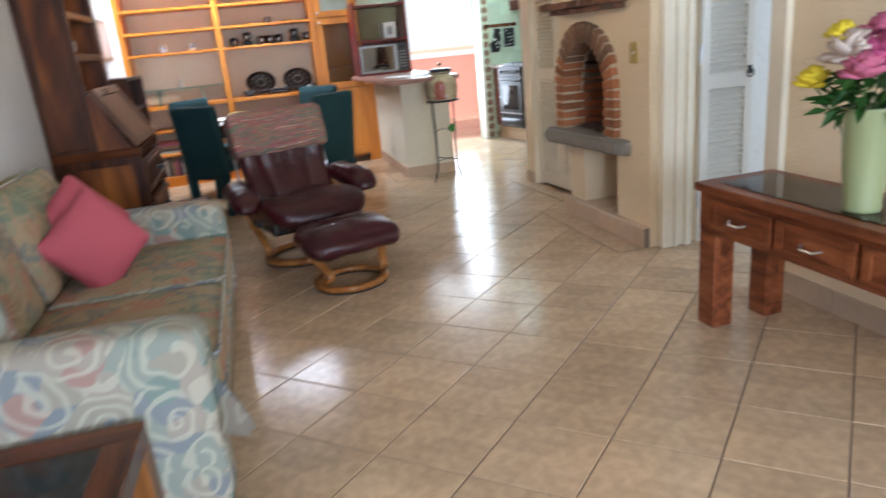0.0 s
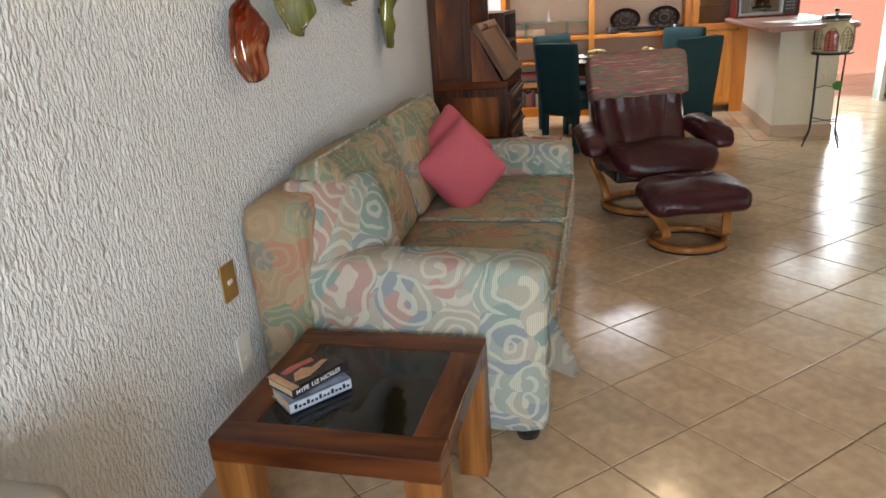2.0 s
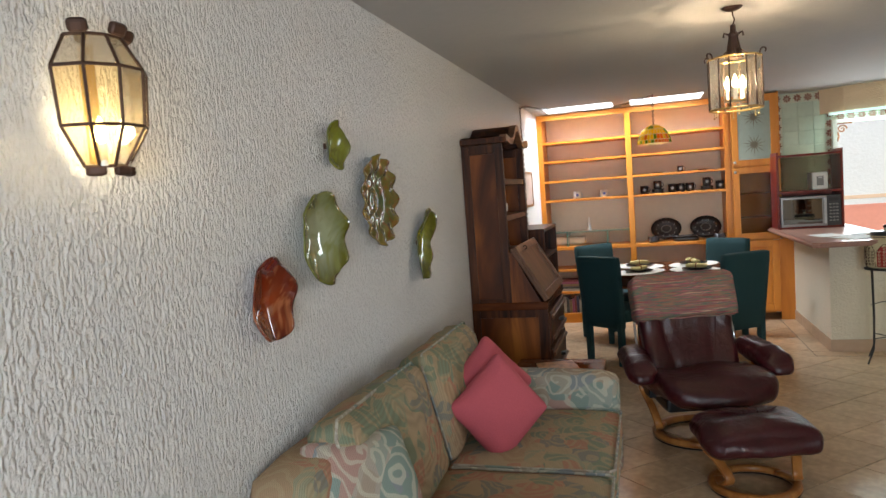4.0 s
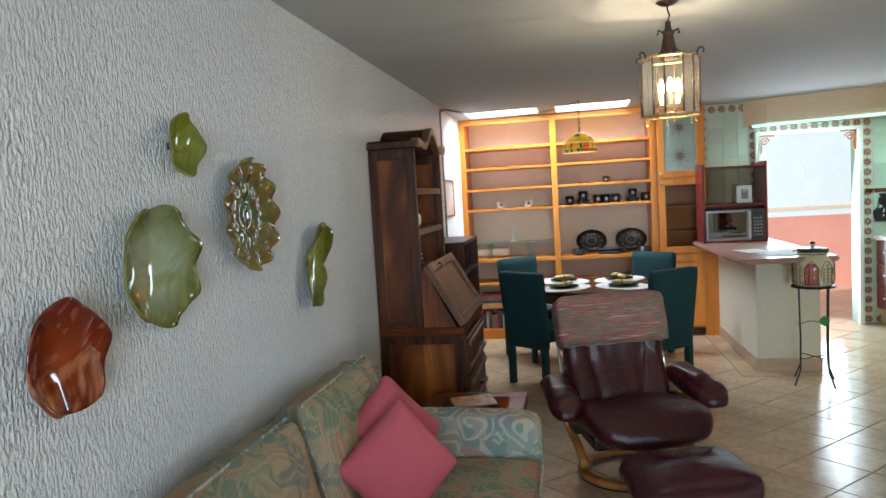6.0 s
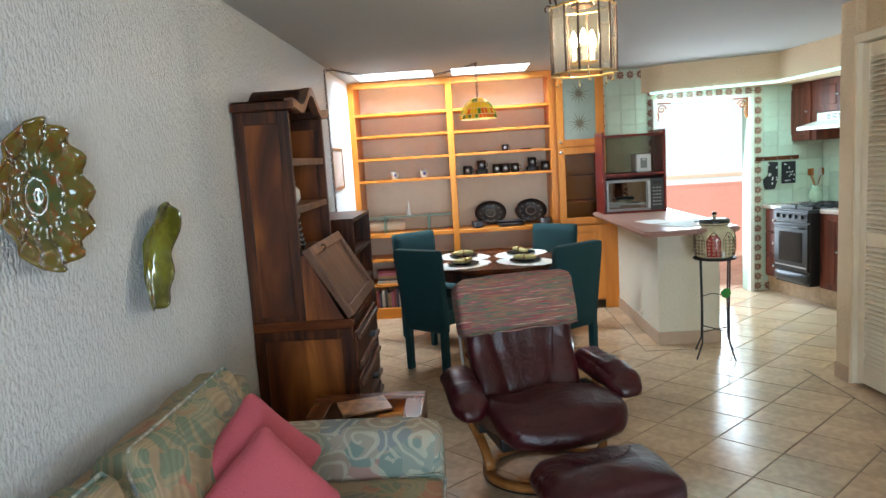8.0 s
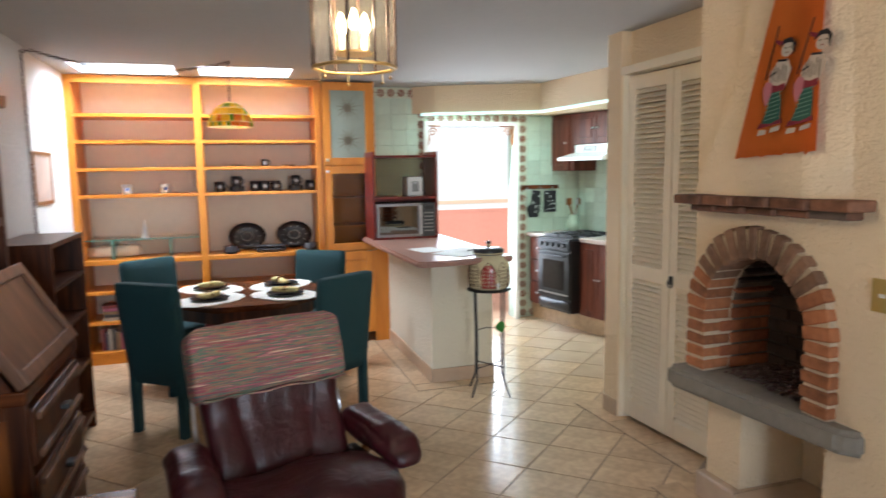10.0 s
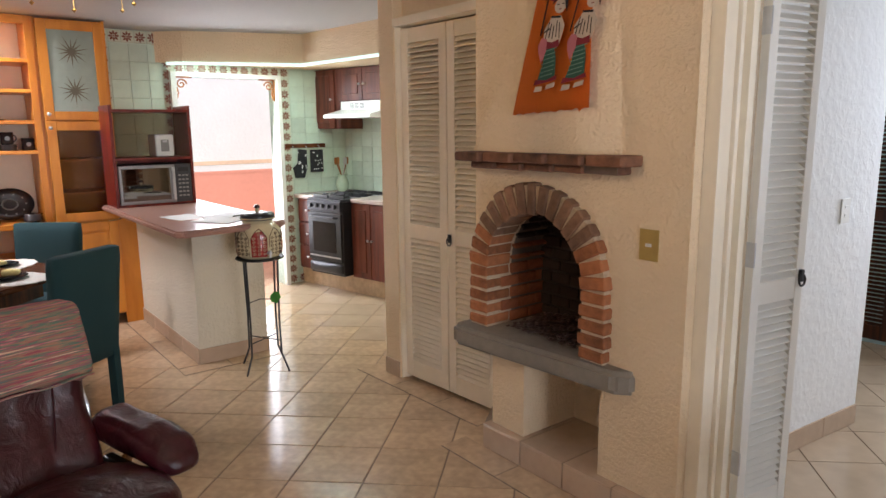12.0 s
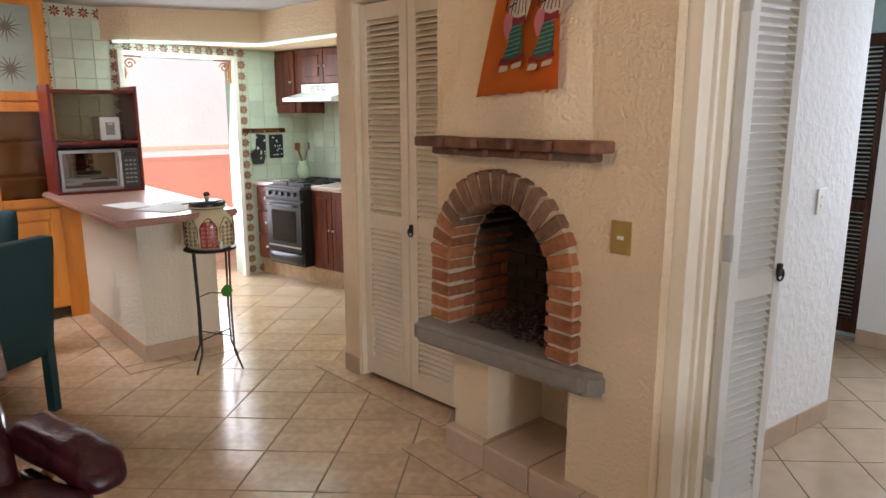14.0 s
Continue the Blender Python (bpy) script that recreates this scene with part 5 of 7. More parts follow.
bookcase(pose(0.005, 6.75, 0), 0.75, 0.30, 1.21, "dark wooden open bookcase against the wall beside the desk")
pic = thing("framed_picture", pose(-0.03, 7.9, 1.36), "small framed pastel picture on the white wall", "picture")
part("frame", boxes((0, 0.015, 0, 0.46, 0, 0.02), (0, 0.015, 0, 0.46, 0.33, 0.35), (0, 0.015, 0, 0.02, 0.02, 0.33), (0, 0.015, 0.44, 0.46, 0.02, 0.33)), BENT, pic)
part("print", boxes((0, 0.008, 0.02, 0.44, 0.02, 0.33)), mat("pastel_print", (0.62, 0.48, 0.40), 0.7, vary=0.25, scale=6), pic)


# wavy wall dishes
def dish(m, w, h, waves, amp, depth, material, label, seed, rings=0, irregular=0.0):
    root = thing("wall_dish", m, label, "wall dish")
    bm = bmesh.new()
    R, N = 14, 72
    rows = []
    r_ = random.Random(seed)
    ph = r_.uniform(0, 6)
    for j in range(R + 1):
        t = j / R
        row = []
        for i in range(N):
            a = 2 * math.pi * i / N
            wv = math.sin(a * waves + ph) + irregular * (0.55 * math.sin(a * 2 + 1.3 * ph) + 0.55 * math.sin(a * (waves + 3) + 2.1 * ph) + 0.3 * math.sin(a * (2 * waves + 1) + 0.7 * ph))
            rr = t * (1 + (0.022 if rings else 0.04) * wv * t)
            out = depth * t ** 2 + amp * wv * t ** 3 + (0.004 * math.sin(t * rings * math.pi * 2) if rings else 0)
            row.append(bm.verts.new((0.012 + out, rr * w / 2 * math.cos(a), rr * h / 2 * math.sin(a))))
        rows.append(row)
    for a, b in zip(rows, rows[1:]):
        for i in range(N):
            j = (i + 1) % N
            if a is rows[0]:
                continue
            bm.faces.new((a[i], a[j], b[j], b[i]))
    c = bm.verts.new((0.012, 0, 0))
    for i in range(N):
        bm.faces.new((c, rows[1][i], rows[1][(i + 1) % N]))
    bmesh.ops.delete(bm, geom=[v for v in rows[0]], context="VERTS")
    bmesh.ops.recalc_face_normals(bm, faces=bm.faces[:])
    bmesh.ops.solidify(bm, geom=bm.faces[:], thickness=0.005)
    part("bowl", bm, material, root, smooth=True)
    part("hanger", boxes((0.0, 0.012, -0.02, 0.02, -0.01, 0.01)), IRON, root)
    return root


def glaze(name, w, h, centre, rim, streak, rough=0.05, scale=9.0, start=0.25):
    """Art glass: one colour at the heart, another at the rim, smoky streaks between."""
    m = bpy.data.materials.new(name)
    m.use_nodes = True
    n, l = m.node_tree.nodes, m.node_tree.links
    b = n["Principled BSDF"]
    b.inputs["Roughness"].default_value, b.inputs["Coat Weight"].default_value = rough, 0.6
    tc, ln, ad, r1, r2, nz, mp = n.new("ShaderNodeTexCoord"), n.new("ShaderNodeVectorMath"), n.new("ShaderNodeMath"), n.new("ShaderNodeValToRGB"), n.new("ShaderNodeValToRGB"), n.new("ShaderNodeTexNoise"), n.new("ShaderNodeMapping")
    mp.inputs["Scale"].default_value = (0, 2 / w, 2 / h)
    l.new(tc.outputs["Object"], mp.inputs["Vector"])
    ln.operation = "LENGTH"
    l.new(mp.outputs[0], ln.inputs[0])
    nz.inputs["Scale"].default_value, nz.inputs["Detail"].default_value, nz.inputs["Distortion"].default_value = scale, 3, 1.8
    l.new(tc.outputs["Object"], nz.inputs["Vector"])
    ad.operation, ad.inputs[1].default_value, ad.inputs[2].default_value = "MULTIPLY_ADD", 0.9, -0.45
    l.new(nz.outputs["Fac"], ad.inputs[0])
    sm = n.new("ShaderNodeMath")
    l.new(ln.outputs["Value"], sm.inputs[0])
    l.new(ad.outputs[0], sm.inputs[1])
    e = r1.color_ramp.elements
    e[0].position, e[0].color, e[1].position, e[1].color = start, (*centre, 1), 0.95, (*rim, 1)
    l.new(sm.outputs[0], r1.inputs[0])
    e = r2.color_ramp.elements
    e[0].position, e[0].color, e[1].position, e[1].color = 0.5, (0, 0, 0, 1), 0.66, (0.8, 0.8, 0.8, 1)
    nz2 = n.new("ShaderNodeTexNoise")
    nz2.inputs["Scale"].default_value, nz2.inputs["Distortion"].default_value = scale * 1.3, 2.5
    l.new(tc.outputs["Object"], nz2.inputs["Vector"])
    l.new(nz2.outputs["Fac"], r2.inputs[0])
    mx = n.new("ShaderNodeMix")
    mx.data_type = "RGBA"
    mx.inputs["B"].default_value = (*streak, 1)
    l.new(r2.outputs["Color"], mx.inputs["Factor"])
    l.new(r1.outputs["Color"], mx.inputs["A"])
    l.new(mx.outputs["Result"], b.inputs["Base Color"])
    return m


REDGLAZE = glaze("red_glass_glaze", 0.225, 0.25, (0.30, 0.045, 0.008), (0.10, 0.008, 0.002), (0.42, 0.15, 0.06), scale=6, start=0.0)
PALEGLAZE = glaze("pale_green_glaze", 0.325, 0.32, (0.33, 0.38, 0.24), (0.11, 0.115, 0.010), (0.22, 0.24, 0.07), scale=5, start=0.45)
GREENGLAZE = glaze("green_glass_glaze", 0.2, 0.3, (0.24, 0.26, 0.02), (0.08, 0.08, 0.008), (0.13, 0.14, 0.012), scale=11, start=0.2)
AMBERGLAZE = glaze("amber_iridescent_glaze", 0.385, 0.375, (0.045, 0.085, 0.03), (0.15, 0.11, 0.015), (0.19, 0.05, 0.012), 0.05, scale=15, start=0.1)
dish(pose(0, 3.095, 1.265, 8), 0.235, 0.25, 5, 0.007, 0.030, REDGLAZE, "wavy glossy red-brown glass dish on the plaster wall", 1, irregular=0.35)
dish(pose(0, 3.44, 1.42), 0.325, 0.32, 7, 0.008, 0.038, PALEGLAZE, "large wavy pale green glass dish on the plaster wall", 2, irregular=0.5)
dish(pose(0, 3.60, 1.74), 0.165, 0.175, 4, 0.008, 0.035, GREENGLAZE, "small crumpled olive green glass dish on the plaster wall", 3, irregular=0.4)
dish(pose(0, 3.97, 1.533), 0.365, 0.375, 12, 0.012, 0.035, AMBERGLAZE, "scalloped iridescent amber glass dish on the plaster wall", 4, rings=3)
dish(pose(0, 4.515, 1.305, -33), 0.21, 0.39, 4, 0.010, 0.04, GREENGLAZE, "folded olive green glass dish on the plaster wall", 5, irregular=1)


# wall lantern
def sconce(m):
    root = thing("wall_lantern", m, "lit glass wall lantern with dark iron ribs", "wall lamp")
    prof = [(0.055, 0.02), (0.11, 0.11), (0.12, 0.24), (0.075, 0.315)]
    angs = [radians(a) for a in (-90, -54, -18, 18, 54, 90)]
    P = [[(0.02 + r_ * 0.95 * math.cos(a), r_ * math.sin(a), zz) for a in angs] for r_, zz in prof]
    for i in range(6):
        part("rib", tube([P[k][i] for k in range(4)], 0.004, 6), IRON, root)
    for k in range(4):
        part("band", tube(P[k], 0.004, 6), IRON, root)
    for k in range(3):
        for i in range(5):
            b = bmesh.new()
            b.faces.new([b.verts.new(q) for q in (P[k][i], P[k][i + 1], P[k + 1][i + 1], P[k + 1][i])])
            bmesh.ops.solidify(b, geom=b.faces[:], thickness=0.0015)
            part("pane", b, GLASSY, root, "amber glass pane").visible_shadow = False
    part("back_plate", boxes((0, 0.008, -0.02, 0.02, 0.03, 0.31)), BRASS, root)
    for a in (-60, 0, 60):
        x, y = 0.02 + 0.075 * math.cos(radians(a)), 0.08 * math.sin(radians(a))
        b = soft(bmesh.new(), -0.012, 0.012, -0.022, 0.022, 0, 0.032, 0.01, cuts=3)
        bmesh.ops.transform(b, matrix=pose(x, y, 0.315, 0, 25, a), verts=b.verts[:])
        part("crown_leaf", b, IRON, root)
        b = soft(bmesh.new(), -0.01, 0.01, -0.022, 0.022, -0.018, 0.006, 0.008, cuts=3)
        bmesh.ops.transform(b, matrix=pose(0.02 + 0.055 * math.cos(radians(a)), 0.06 * math.sin(radians(a)), 0.015, 0, 0, a), verts=b.verts[:])
        part("bottom_leaf", b, IRON, root)
    for y in (-0.035, 0.035):
        part("candle", lathe([(0, 0.02), (0.010, 0.02), (0.010, 0.07), (0, 0.07)], 10, m=Matrix.Translation((0.055, y, 0))), WHITEC, root)
        part("bulb", lathe([(0, 0.07), (0.012, 0.078), (0.015, 0.095), (0.006, 0.125), (0, 0.135)], 12, m=Matrix.Translation((0.055, y, 0))), BULB, root, "glowing candle bulb", smooth=True).visible_shadow = False
    return root


sconce(pose(0.0, 2.525, 1.625) @ Matrix.Scale(0.88, 4))


# console with vase
con = thing("console_table", pose(2.87, 1.95, 0), "reddish carved wooden console table with drawers against the wall", "console table")
part("top", boxes((-0.02, 0.37, -0.02, 1.60, 0.585, 0.62), bevel=0.006), REDDISH, con)
part("glass_inlay", boxes((0.04, 0.31, 0.06, 1.52, 0.62, 0.624)), GLASSD, con, "dark glass inlay")
part("apron", boxes((0.0, 0.03, 0.0, 1.58, 0.42, 0.585), (0.32, 0.35, 0.0, 1.58, 0.42, 0.585), (0.03, 0.32, 0.0, 0.03, 0.42, 0.585), (0.03, 0.32, 1.55, 1.58, 0.42, 0.585)), REDDISH, con)
for x in (0.0, 0.26):
    for y in (0.0, 1.48):
        part("leg", boxes((x, x + 0.095, y, y + 0.10, 0, 0.42), bevel=0.004), REDDISH, con)
for k in range(4):
    y0 = 0.08 + k * 0.36
    d_ = part("drawer", boxes((-0.014, 0.0, y0, y0 + 0.33, 0.445, 0.565), bevel=0.004), REDDISH, con)
    part("drawer_frame", boxes((-0.022, -0.014, y0, y0 + 0.33, 0.545, 0.565), (-0.022, -0.014, y0, y0 + 0.33, 0.445, 0.465), (-0.022, -0.014, y0, y0 + 0.03, 0.465, 0.545), (-0.022, -0.014, y0 + 0.30, y0 + 0.33, 0.465, 0.545)), REDDISH, d_)
    part("drawer_pull", tube([(-0.024, y0 + 0.12, 0.505), (-0.045, y0 + 0.14, 0.498), (-0.045, y0 + 0.19, 0.498), (-0.024, y0 + 0.21, 0.505)], 0.005, 6), STEEL, d_, "steel bow pull")
vase = thing("flower_vase", pose(2.99, 2.87, 0.624), "tall lime green ribbed vase on the console table", "vase")
part("body", lathe([(0, 0), (0.052, 0), (0.058, 0.01), (0.055, 0.03), (0.066, 0.14), (0.080, 0.325), (0.085, 0.335), (0.075, 0.33), (0.06, 0.14), (0.05, 0.03), (0, 0.03)], 28), VASEG, vase, smooth=True)
bou = thing("flower_bouquet", pose(2.99, 2.87, 0.95), "artificial bouquet of yellow, pink and cream flowers in the vase", "flowers")
fr = random.Random(8)
for k, (dx, dy, dz, r_, col) in enumerate([(-0.11, 0.12, 0.09, 0.05, (0.75, 0.55, 0.02)), (-0.03, 0.10, 0.28, 0.045, (0.75, 0.58, 0.03)), (-0.04, 0.05, 0.19, 0.075, (0.62, 0.50, 0.42)), (0.0, -0.04, 0.17, 0.08, (0.40, 0.06, 0.16)), (0.05, 0.03, 0.27, 0.06, (0.45, 0.10, 0.18)), (-0.08, -0.04, 0.13, 0.06, (0.5, 0.12, 0.2)), (0.06, -0.1, 0.2, 0.06, (0.66, 0.55, 0.45))]):
    dz, r_ = dz * 0.72 + 0.01, r_ * 1.2
    b = bmesh.new()
    for q in range(34):
        th, ph = fr.uniform(0, 6.28), fr.uniform(0.0, 1.5)
        d = Vector((math.cos(th) * math.sin(ph), math.sin(th) * math.sin(ph), math.cos(ph)))
        mtx = Matrix.Translation(Vector((dx, dy, dz)) + d * r_ * 0.55) @ d.to_track_quat("Z", "Y").to_matrix().to_4x4() @ Matrix.Diagonal((r_ * 0.45, r_ * 0.16, r_ * 0.6, 1))
        bmesh.ops.create_icosphere(b, subdivisions=1, radius=1, matrix=mtx)
    part("flower_head", b, mat("petals", col, 0.8, vary=0.2), bou, smooth=True)
    part("stem", tube([(dx * 0.1, dy * 0.1, -0.25), (dx * 0.6, dy * 0.6, 0.0), (dx, dy, dz)], 0.003, 5), LEAF, bou)
for q in range(120):
    a, rr = fr.uniform(0, 6.28), fr.uniform(0.02, 0.13)
    b = bmesh.new()
    vs = [b.verts.new(v) for v in ((0, 0, 0), (0.03, 0.017, 0.004), (0.075, 0, -0.006), (0.03, -0.017, 0.004))]
    b.faces.new(vs)
    bmesh.ops.solidify(b, geom=b.faces[:], thickness=0.0015)
    lf = part("leaf", b, LEAF, bou)
    lf.matrix_basis = pose(rr * math.cos(a), rr * math.sin(a), fr.uniform(-0.01, 0.11), fr.uniform(-50, 50), fr.uniform(-50, 50), math.degrees(a))

# cream seat near the west wall
cr = thing("cream_armchair", pose(0.02, 1.17, 0), "cream leather armchair with its back to the side table", "armchair")
part("backrest", soft(bmesh.new(), 0.0, 0.27, 0.60, 0.72, 0.10, 0.69, 0.05, cuts=8), CREAMV, cr, smooth=True)
part("seat", soft(bmesh.new(), 0.0, 0.27, 0.0, 0.60, 0.10, 0.38, 0.05, cuts=6), CREAMV, cr, smooth=True)
for x in (0.02, 0.22):
    for y in (0.02, 0.62):
        part("leg", boxes((x, x + 0.03, y, y + 0.03, 0, 0.11)), BLACKP, cr)
part("side_knob", lathe([(0, 0), (0.02, 0), (0.02, 0.02), (0, 0.02)], 12, m=pose(0.27, 0.68, 0.48, 0, 90, 0)), BLACKP, cr, "black side knob")


# ceiling lantern
def lantern(m):
    root = thing("ceiling_lantern", m, "lit brass and etched glass lantern hanging from the ceiling", "ceiling lamp")
    z0, z1, R = 0.0, 0.245, 0.122
    angs = [radians(a) for a in (12, 48, 72, 108, 132, 168, 192, 228, 252, 288, 312, 348)]
    C = [(R * math.cos(a) * (1.0 if i % 2 else 1.0), R * math.sin(a)) for i, a in enumerate(angs)]
    for zz in (z0, z1):
        part("ring", tube([(x, y, zz) for x, y in C], 0.005, 6, closed=True), BRASS, root)
    for i, (x, y) in enumerate(C):
        part("post", tube([(x, y, z0), (x, y, z1)], 0.004, 6), IRON, root)
        x2, y2 = C[(i + 1) % 12]
        b = bmesh.new()
        b.faces.new([b.verts.new(q) for q in ((x, y, z0), (x2, y2, z0), (x2, y2, z1), (x, y, z1))])
        bmesh.ops.solidify(b, geom=b.faces[:], thickness=0.0015)
        part("pane", b, GLASSL, root, "etched glass pane").visible_shadow = False
        if i % 2 == 1:
            continue
        mx, my = (x + x2) / 2, (y + y2) / 2
        k = 1.02
        part("etching", tube([(mx * k, my * k, 0.05), (mx * k, my * k, 0.19)], 0.0018, 4), GLASSC, root)
    for i in range(0, 12, 2):
        a = (angs[i] + angs[i + 1]) / 2
        sp = [((R + 0.0 + 0.014 * (1 - math.cos(q))) * math.cos(a), (R + 0.014 * (1 - math.cos(q))) * math.sin(a), z1 + 0.002 + 0.018 * math.sin(q) + 0.004 * q) for q in [j * 0.5 for j in range(9)]]
        part("scroll", tube(sp, 0.004, 5), IRON, root)
        part("drop", tube([(R * 0.9 * math.cos(a), R * 0.9 * math.sin(a), -0.005), (R * 0.9 * math.cos(a), R * 0.9 * math.sin(a), -0.028)], 0.0015, 4), BRASS, root)
        part("drop_bead", lathe([(0, -0.04), (0.006, -0.034), (0, -0.028)], 8, m=Matrix.Translation((R * 0.9 * math.cos(a), R * 0.9 * math.sin(a), 0))), BRASS, root)
        part("arm", tube([(0.02 * math.cos(a), 0.02 * math.sin(a), z1 + 0.05), (R * 0.5 * math.cos(a), R * 0.5 * math.sin(a), z1 + 0.015), (R * math.cos(a), R * math.sin(a), z1)], 0.003, 5), IRON, root)
    part("neck", lathe([(0.045, z1 + 0.0), (0.035, z1 + 0.03), (0.022, z1 + 0.10), (0.026, z1 + 0.115), (0.014, z1 + 0.13), (0.012, z1 + 0.16), (0, z1 + 0.165)], 6), IRON, root)
    for k in range(4):
        part("neck_curl", tube([(0.02 * math.cos(k * 1.57), 0.02 * math.sin(k * 1.57), z1 + 0.115), (0.042 * math.cos(k * 1.57), 0.042 * math.sin(k * 1.57), z1 + 0.125), (0.045 * math.cos(k * 1.57), 0.045 * math.sin(k * 1.57), z1 + 0.105)], 0.005, 5), IRON, root)
    part("hook", tube([(0, 0, z1 + 0.16), (0.008, 0, z1 + 0.185), (0, 0, z1 + 0.21), (0, 0, z1 + 0.243)], 0.0035, 6), IRON, root)
    part("canopy", lathe([(0.0, z1 + 0.222), (0.03, z1 + 0.230), (0.05, z1 + 0.244), (0, z1 + 0.244)], 20), IRON, root)
    for k in range(3):
        a = k * 2.09 + 0.4
        x, y = 0.04 * math.cos(a), 0.04 * math.sin(a)
        part("candle", lathe([(0, 0.045), (0.010, 0.045), (0.010, 0.10), (0, 0.10)], 10, m=Matrix.Translation((x, y, 0))), WHITEC, root)
        part("bulb", lathe([(0, 0.10), (0.012, 0.108), (0.015, 0.125), (0.006, 0.155), (0, 0.165)], 12, m=Matrix.Translation((x, y, 0))), BULB, root, "glowing candle bulb", smooth=True).visible_shadow = False
    part("candle_tray", lathe([(0, 0.038), (0.055, 0.038), (0.055, 0.045), (0, 0.045)], 16), BRASS, root)
    return root


lantern(pose(1.54, 5.0, 1.85))


def chain(points, link=0.030, r=0.0032):
    """Oval links along a line."""
    bm = bmesh.new()
    P = [Vector(p) for p in points]
    pos, seg, along = [], 0, 0.0
    total = sum((b - a).length for a, b in zip(P, P[1:]))
    k = int(total / (link * 0.78))
    step = total / k
    acc, i = 0.0, 0
    for j in range(k):
        d = j * step + step / 2
        while i < len(P) - 2 and acc + (P[i + 1] - P[i]).length < d:
            acc += (P[i + 1] - P[i]).length
            i += 1
        t = P[i + 1] - P[i]
        c = P[i] + t.normalized() * (d - acc)
        q = t.to_track_quat("Z", "Y").to_matrix().to_4x4() @ Matrix.Rotation(math.pi / 2 * (j % 2), 4, "Z")
        loop = [(Matrix.Translation(c) @ q) @ Vector((0.0085 * math.cos(a), 0, link / 2 * math.sin(a))) for a in [2 * math.pi * n__ / 8 for n__ in range(8)]]
        tube(loop, r, 4, bm, closed=True)
    return bm


# stained glass pendant
pend = thing("stained_glass_pendant", pose(1.20, 8.08, 1.875), "domed yellow stained glass pendant lamp over the table", "pendant lamp")
prof = [(0.155, 0.0), (0.152, 0.03), (0.135, 0.075), (0.10, 0.12), (0.05, 0.152), (0.02, 0.16)]
GL = [translucent("yellow_glass", (0.98, 0.74, 0.015), 0.8), translucent("green_glass", (0.20, 0.42, 0.03), 0.8), translucent("orange_glass", (0.88, 0.24, 0.015), 0.8)]
part("shade", lathe([(r_ - 0.002, zz) for r_, zz in prof], 32), translucent("pale_inner_glass", (1.0, 0.93, 0.62), 0.85), pend, "pale inner glass dome", smooth=True)
pr = random.Random(3)
for ri in range(len(prof) - 1):
    (ra, za), (rb, zb) = prof[ri], prof[ri + 1]
    k = max(8, int(2 * math.pi * ra / 0.030))
    for i in range(k):
        a0, a1 = 2 * math.pi * (i + 0.06) / k, 2 * math.pi * (i + 0.94) / k
        b = bmesh.new()
        za_, zb_ = za + 0.002, zb - 0.002
        b.faces.new([b.verts.new((r_ * math.cos(a), r_ * math.sin(a), zz)) for r_, a, zz in ((ra + 0.001, a0, za_), (ra + 0.001, a1, za_), (rb + 0.001, a1, zb_), (rb + 0.001, a0, zb_))])
        bmesh.ops.solidify(b, geom=b.faces[:], thickness=0.002)
        part("glass_piece", b, pr.choice([GL[0], GL[0], GL[0], GL[0], GL[1], GL[2]] if ri else [GL[0], GL[1], GL[1], GL[2]]), pend)
part("cap", lathe([(0.022, 0.158), (0.02, 0.175), (0.006, 0.185), (0.004, 0.21), (0, 0.21)], 12), IRON, pend)
for q in pend.children:
    if not q.name.startswith("cap"):
        q.data.transform(Matrix.Diagonal((1, 1, 1.12, 1)))
part("hanging_chain", chain([(0, 0, 0.205), (0, 0, 0.465)]), IRON, pend)
pts = [(0.004, 7.72, 2.30)]
for i in range(1, 21):
    t = i / 20
    pts.append((0.004 + 1.196 * t, 7.72 + 0.36 * t, 2.33 - 0.10 * 4 * t * (1 - t) * 1.0))
ch = solo("swag_chain", chain([(0.006, 7.73, 1.15), (0.006, 7.73, 1.7), (0.006, 7.72, 2.30)] + pts[1:]), IRON, "dark chain looped along the ceiling and down the wall", "chain")
solo("ceiling_hook", tube([(1.20, 8.08, 2.34), (1.20, 8.08, 2.335), (1.212, 8.08, 2.325), (1.20, 8.08, 2.318)], 0.003, 6), IRON, "small iron hook in the ceiling", "hook")

# ---- dining ----
tb = thing("dining_table", pose(1.25, 7.72, 0, 0, 0, 22.5), "dark wooden octagonal dining table with turned legs", "dining table")
part("tabletop", prism(ellipse_pts(0, 0, 0.54, 0.54, 8), 0.70, 0.735, bevel=0.008), DARKH, tb)
part("apron", prism(ellipse_pts(0, 0, 0.46, 0.46, 8), 0.61, 0.70), DARK, tb)
for k in range(4):
    a = radians(22.5 + 90 * k)
    part("leg", lathe([(0, 0), (0.028, 0), (0.038, 0.03), (0.022, 0.06), (0.038, 0.10), (0.042, 0.16), (0.026, 0.20), (0.036, 0.24), (0.04, 0.40), (0.03, 0.48), (0.042, 0.50), (0.042, 0.61), (0, 0.61)], 18, m=Matrix.Translation((0.33 * math.cos(a), 0.33 * math.sin(a), 0))), REDW, tb, "turned reddish leg", smooth=True)


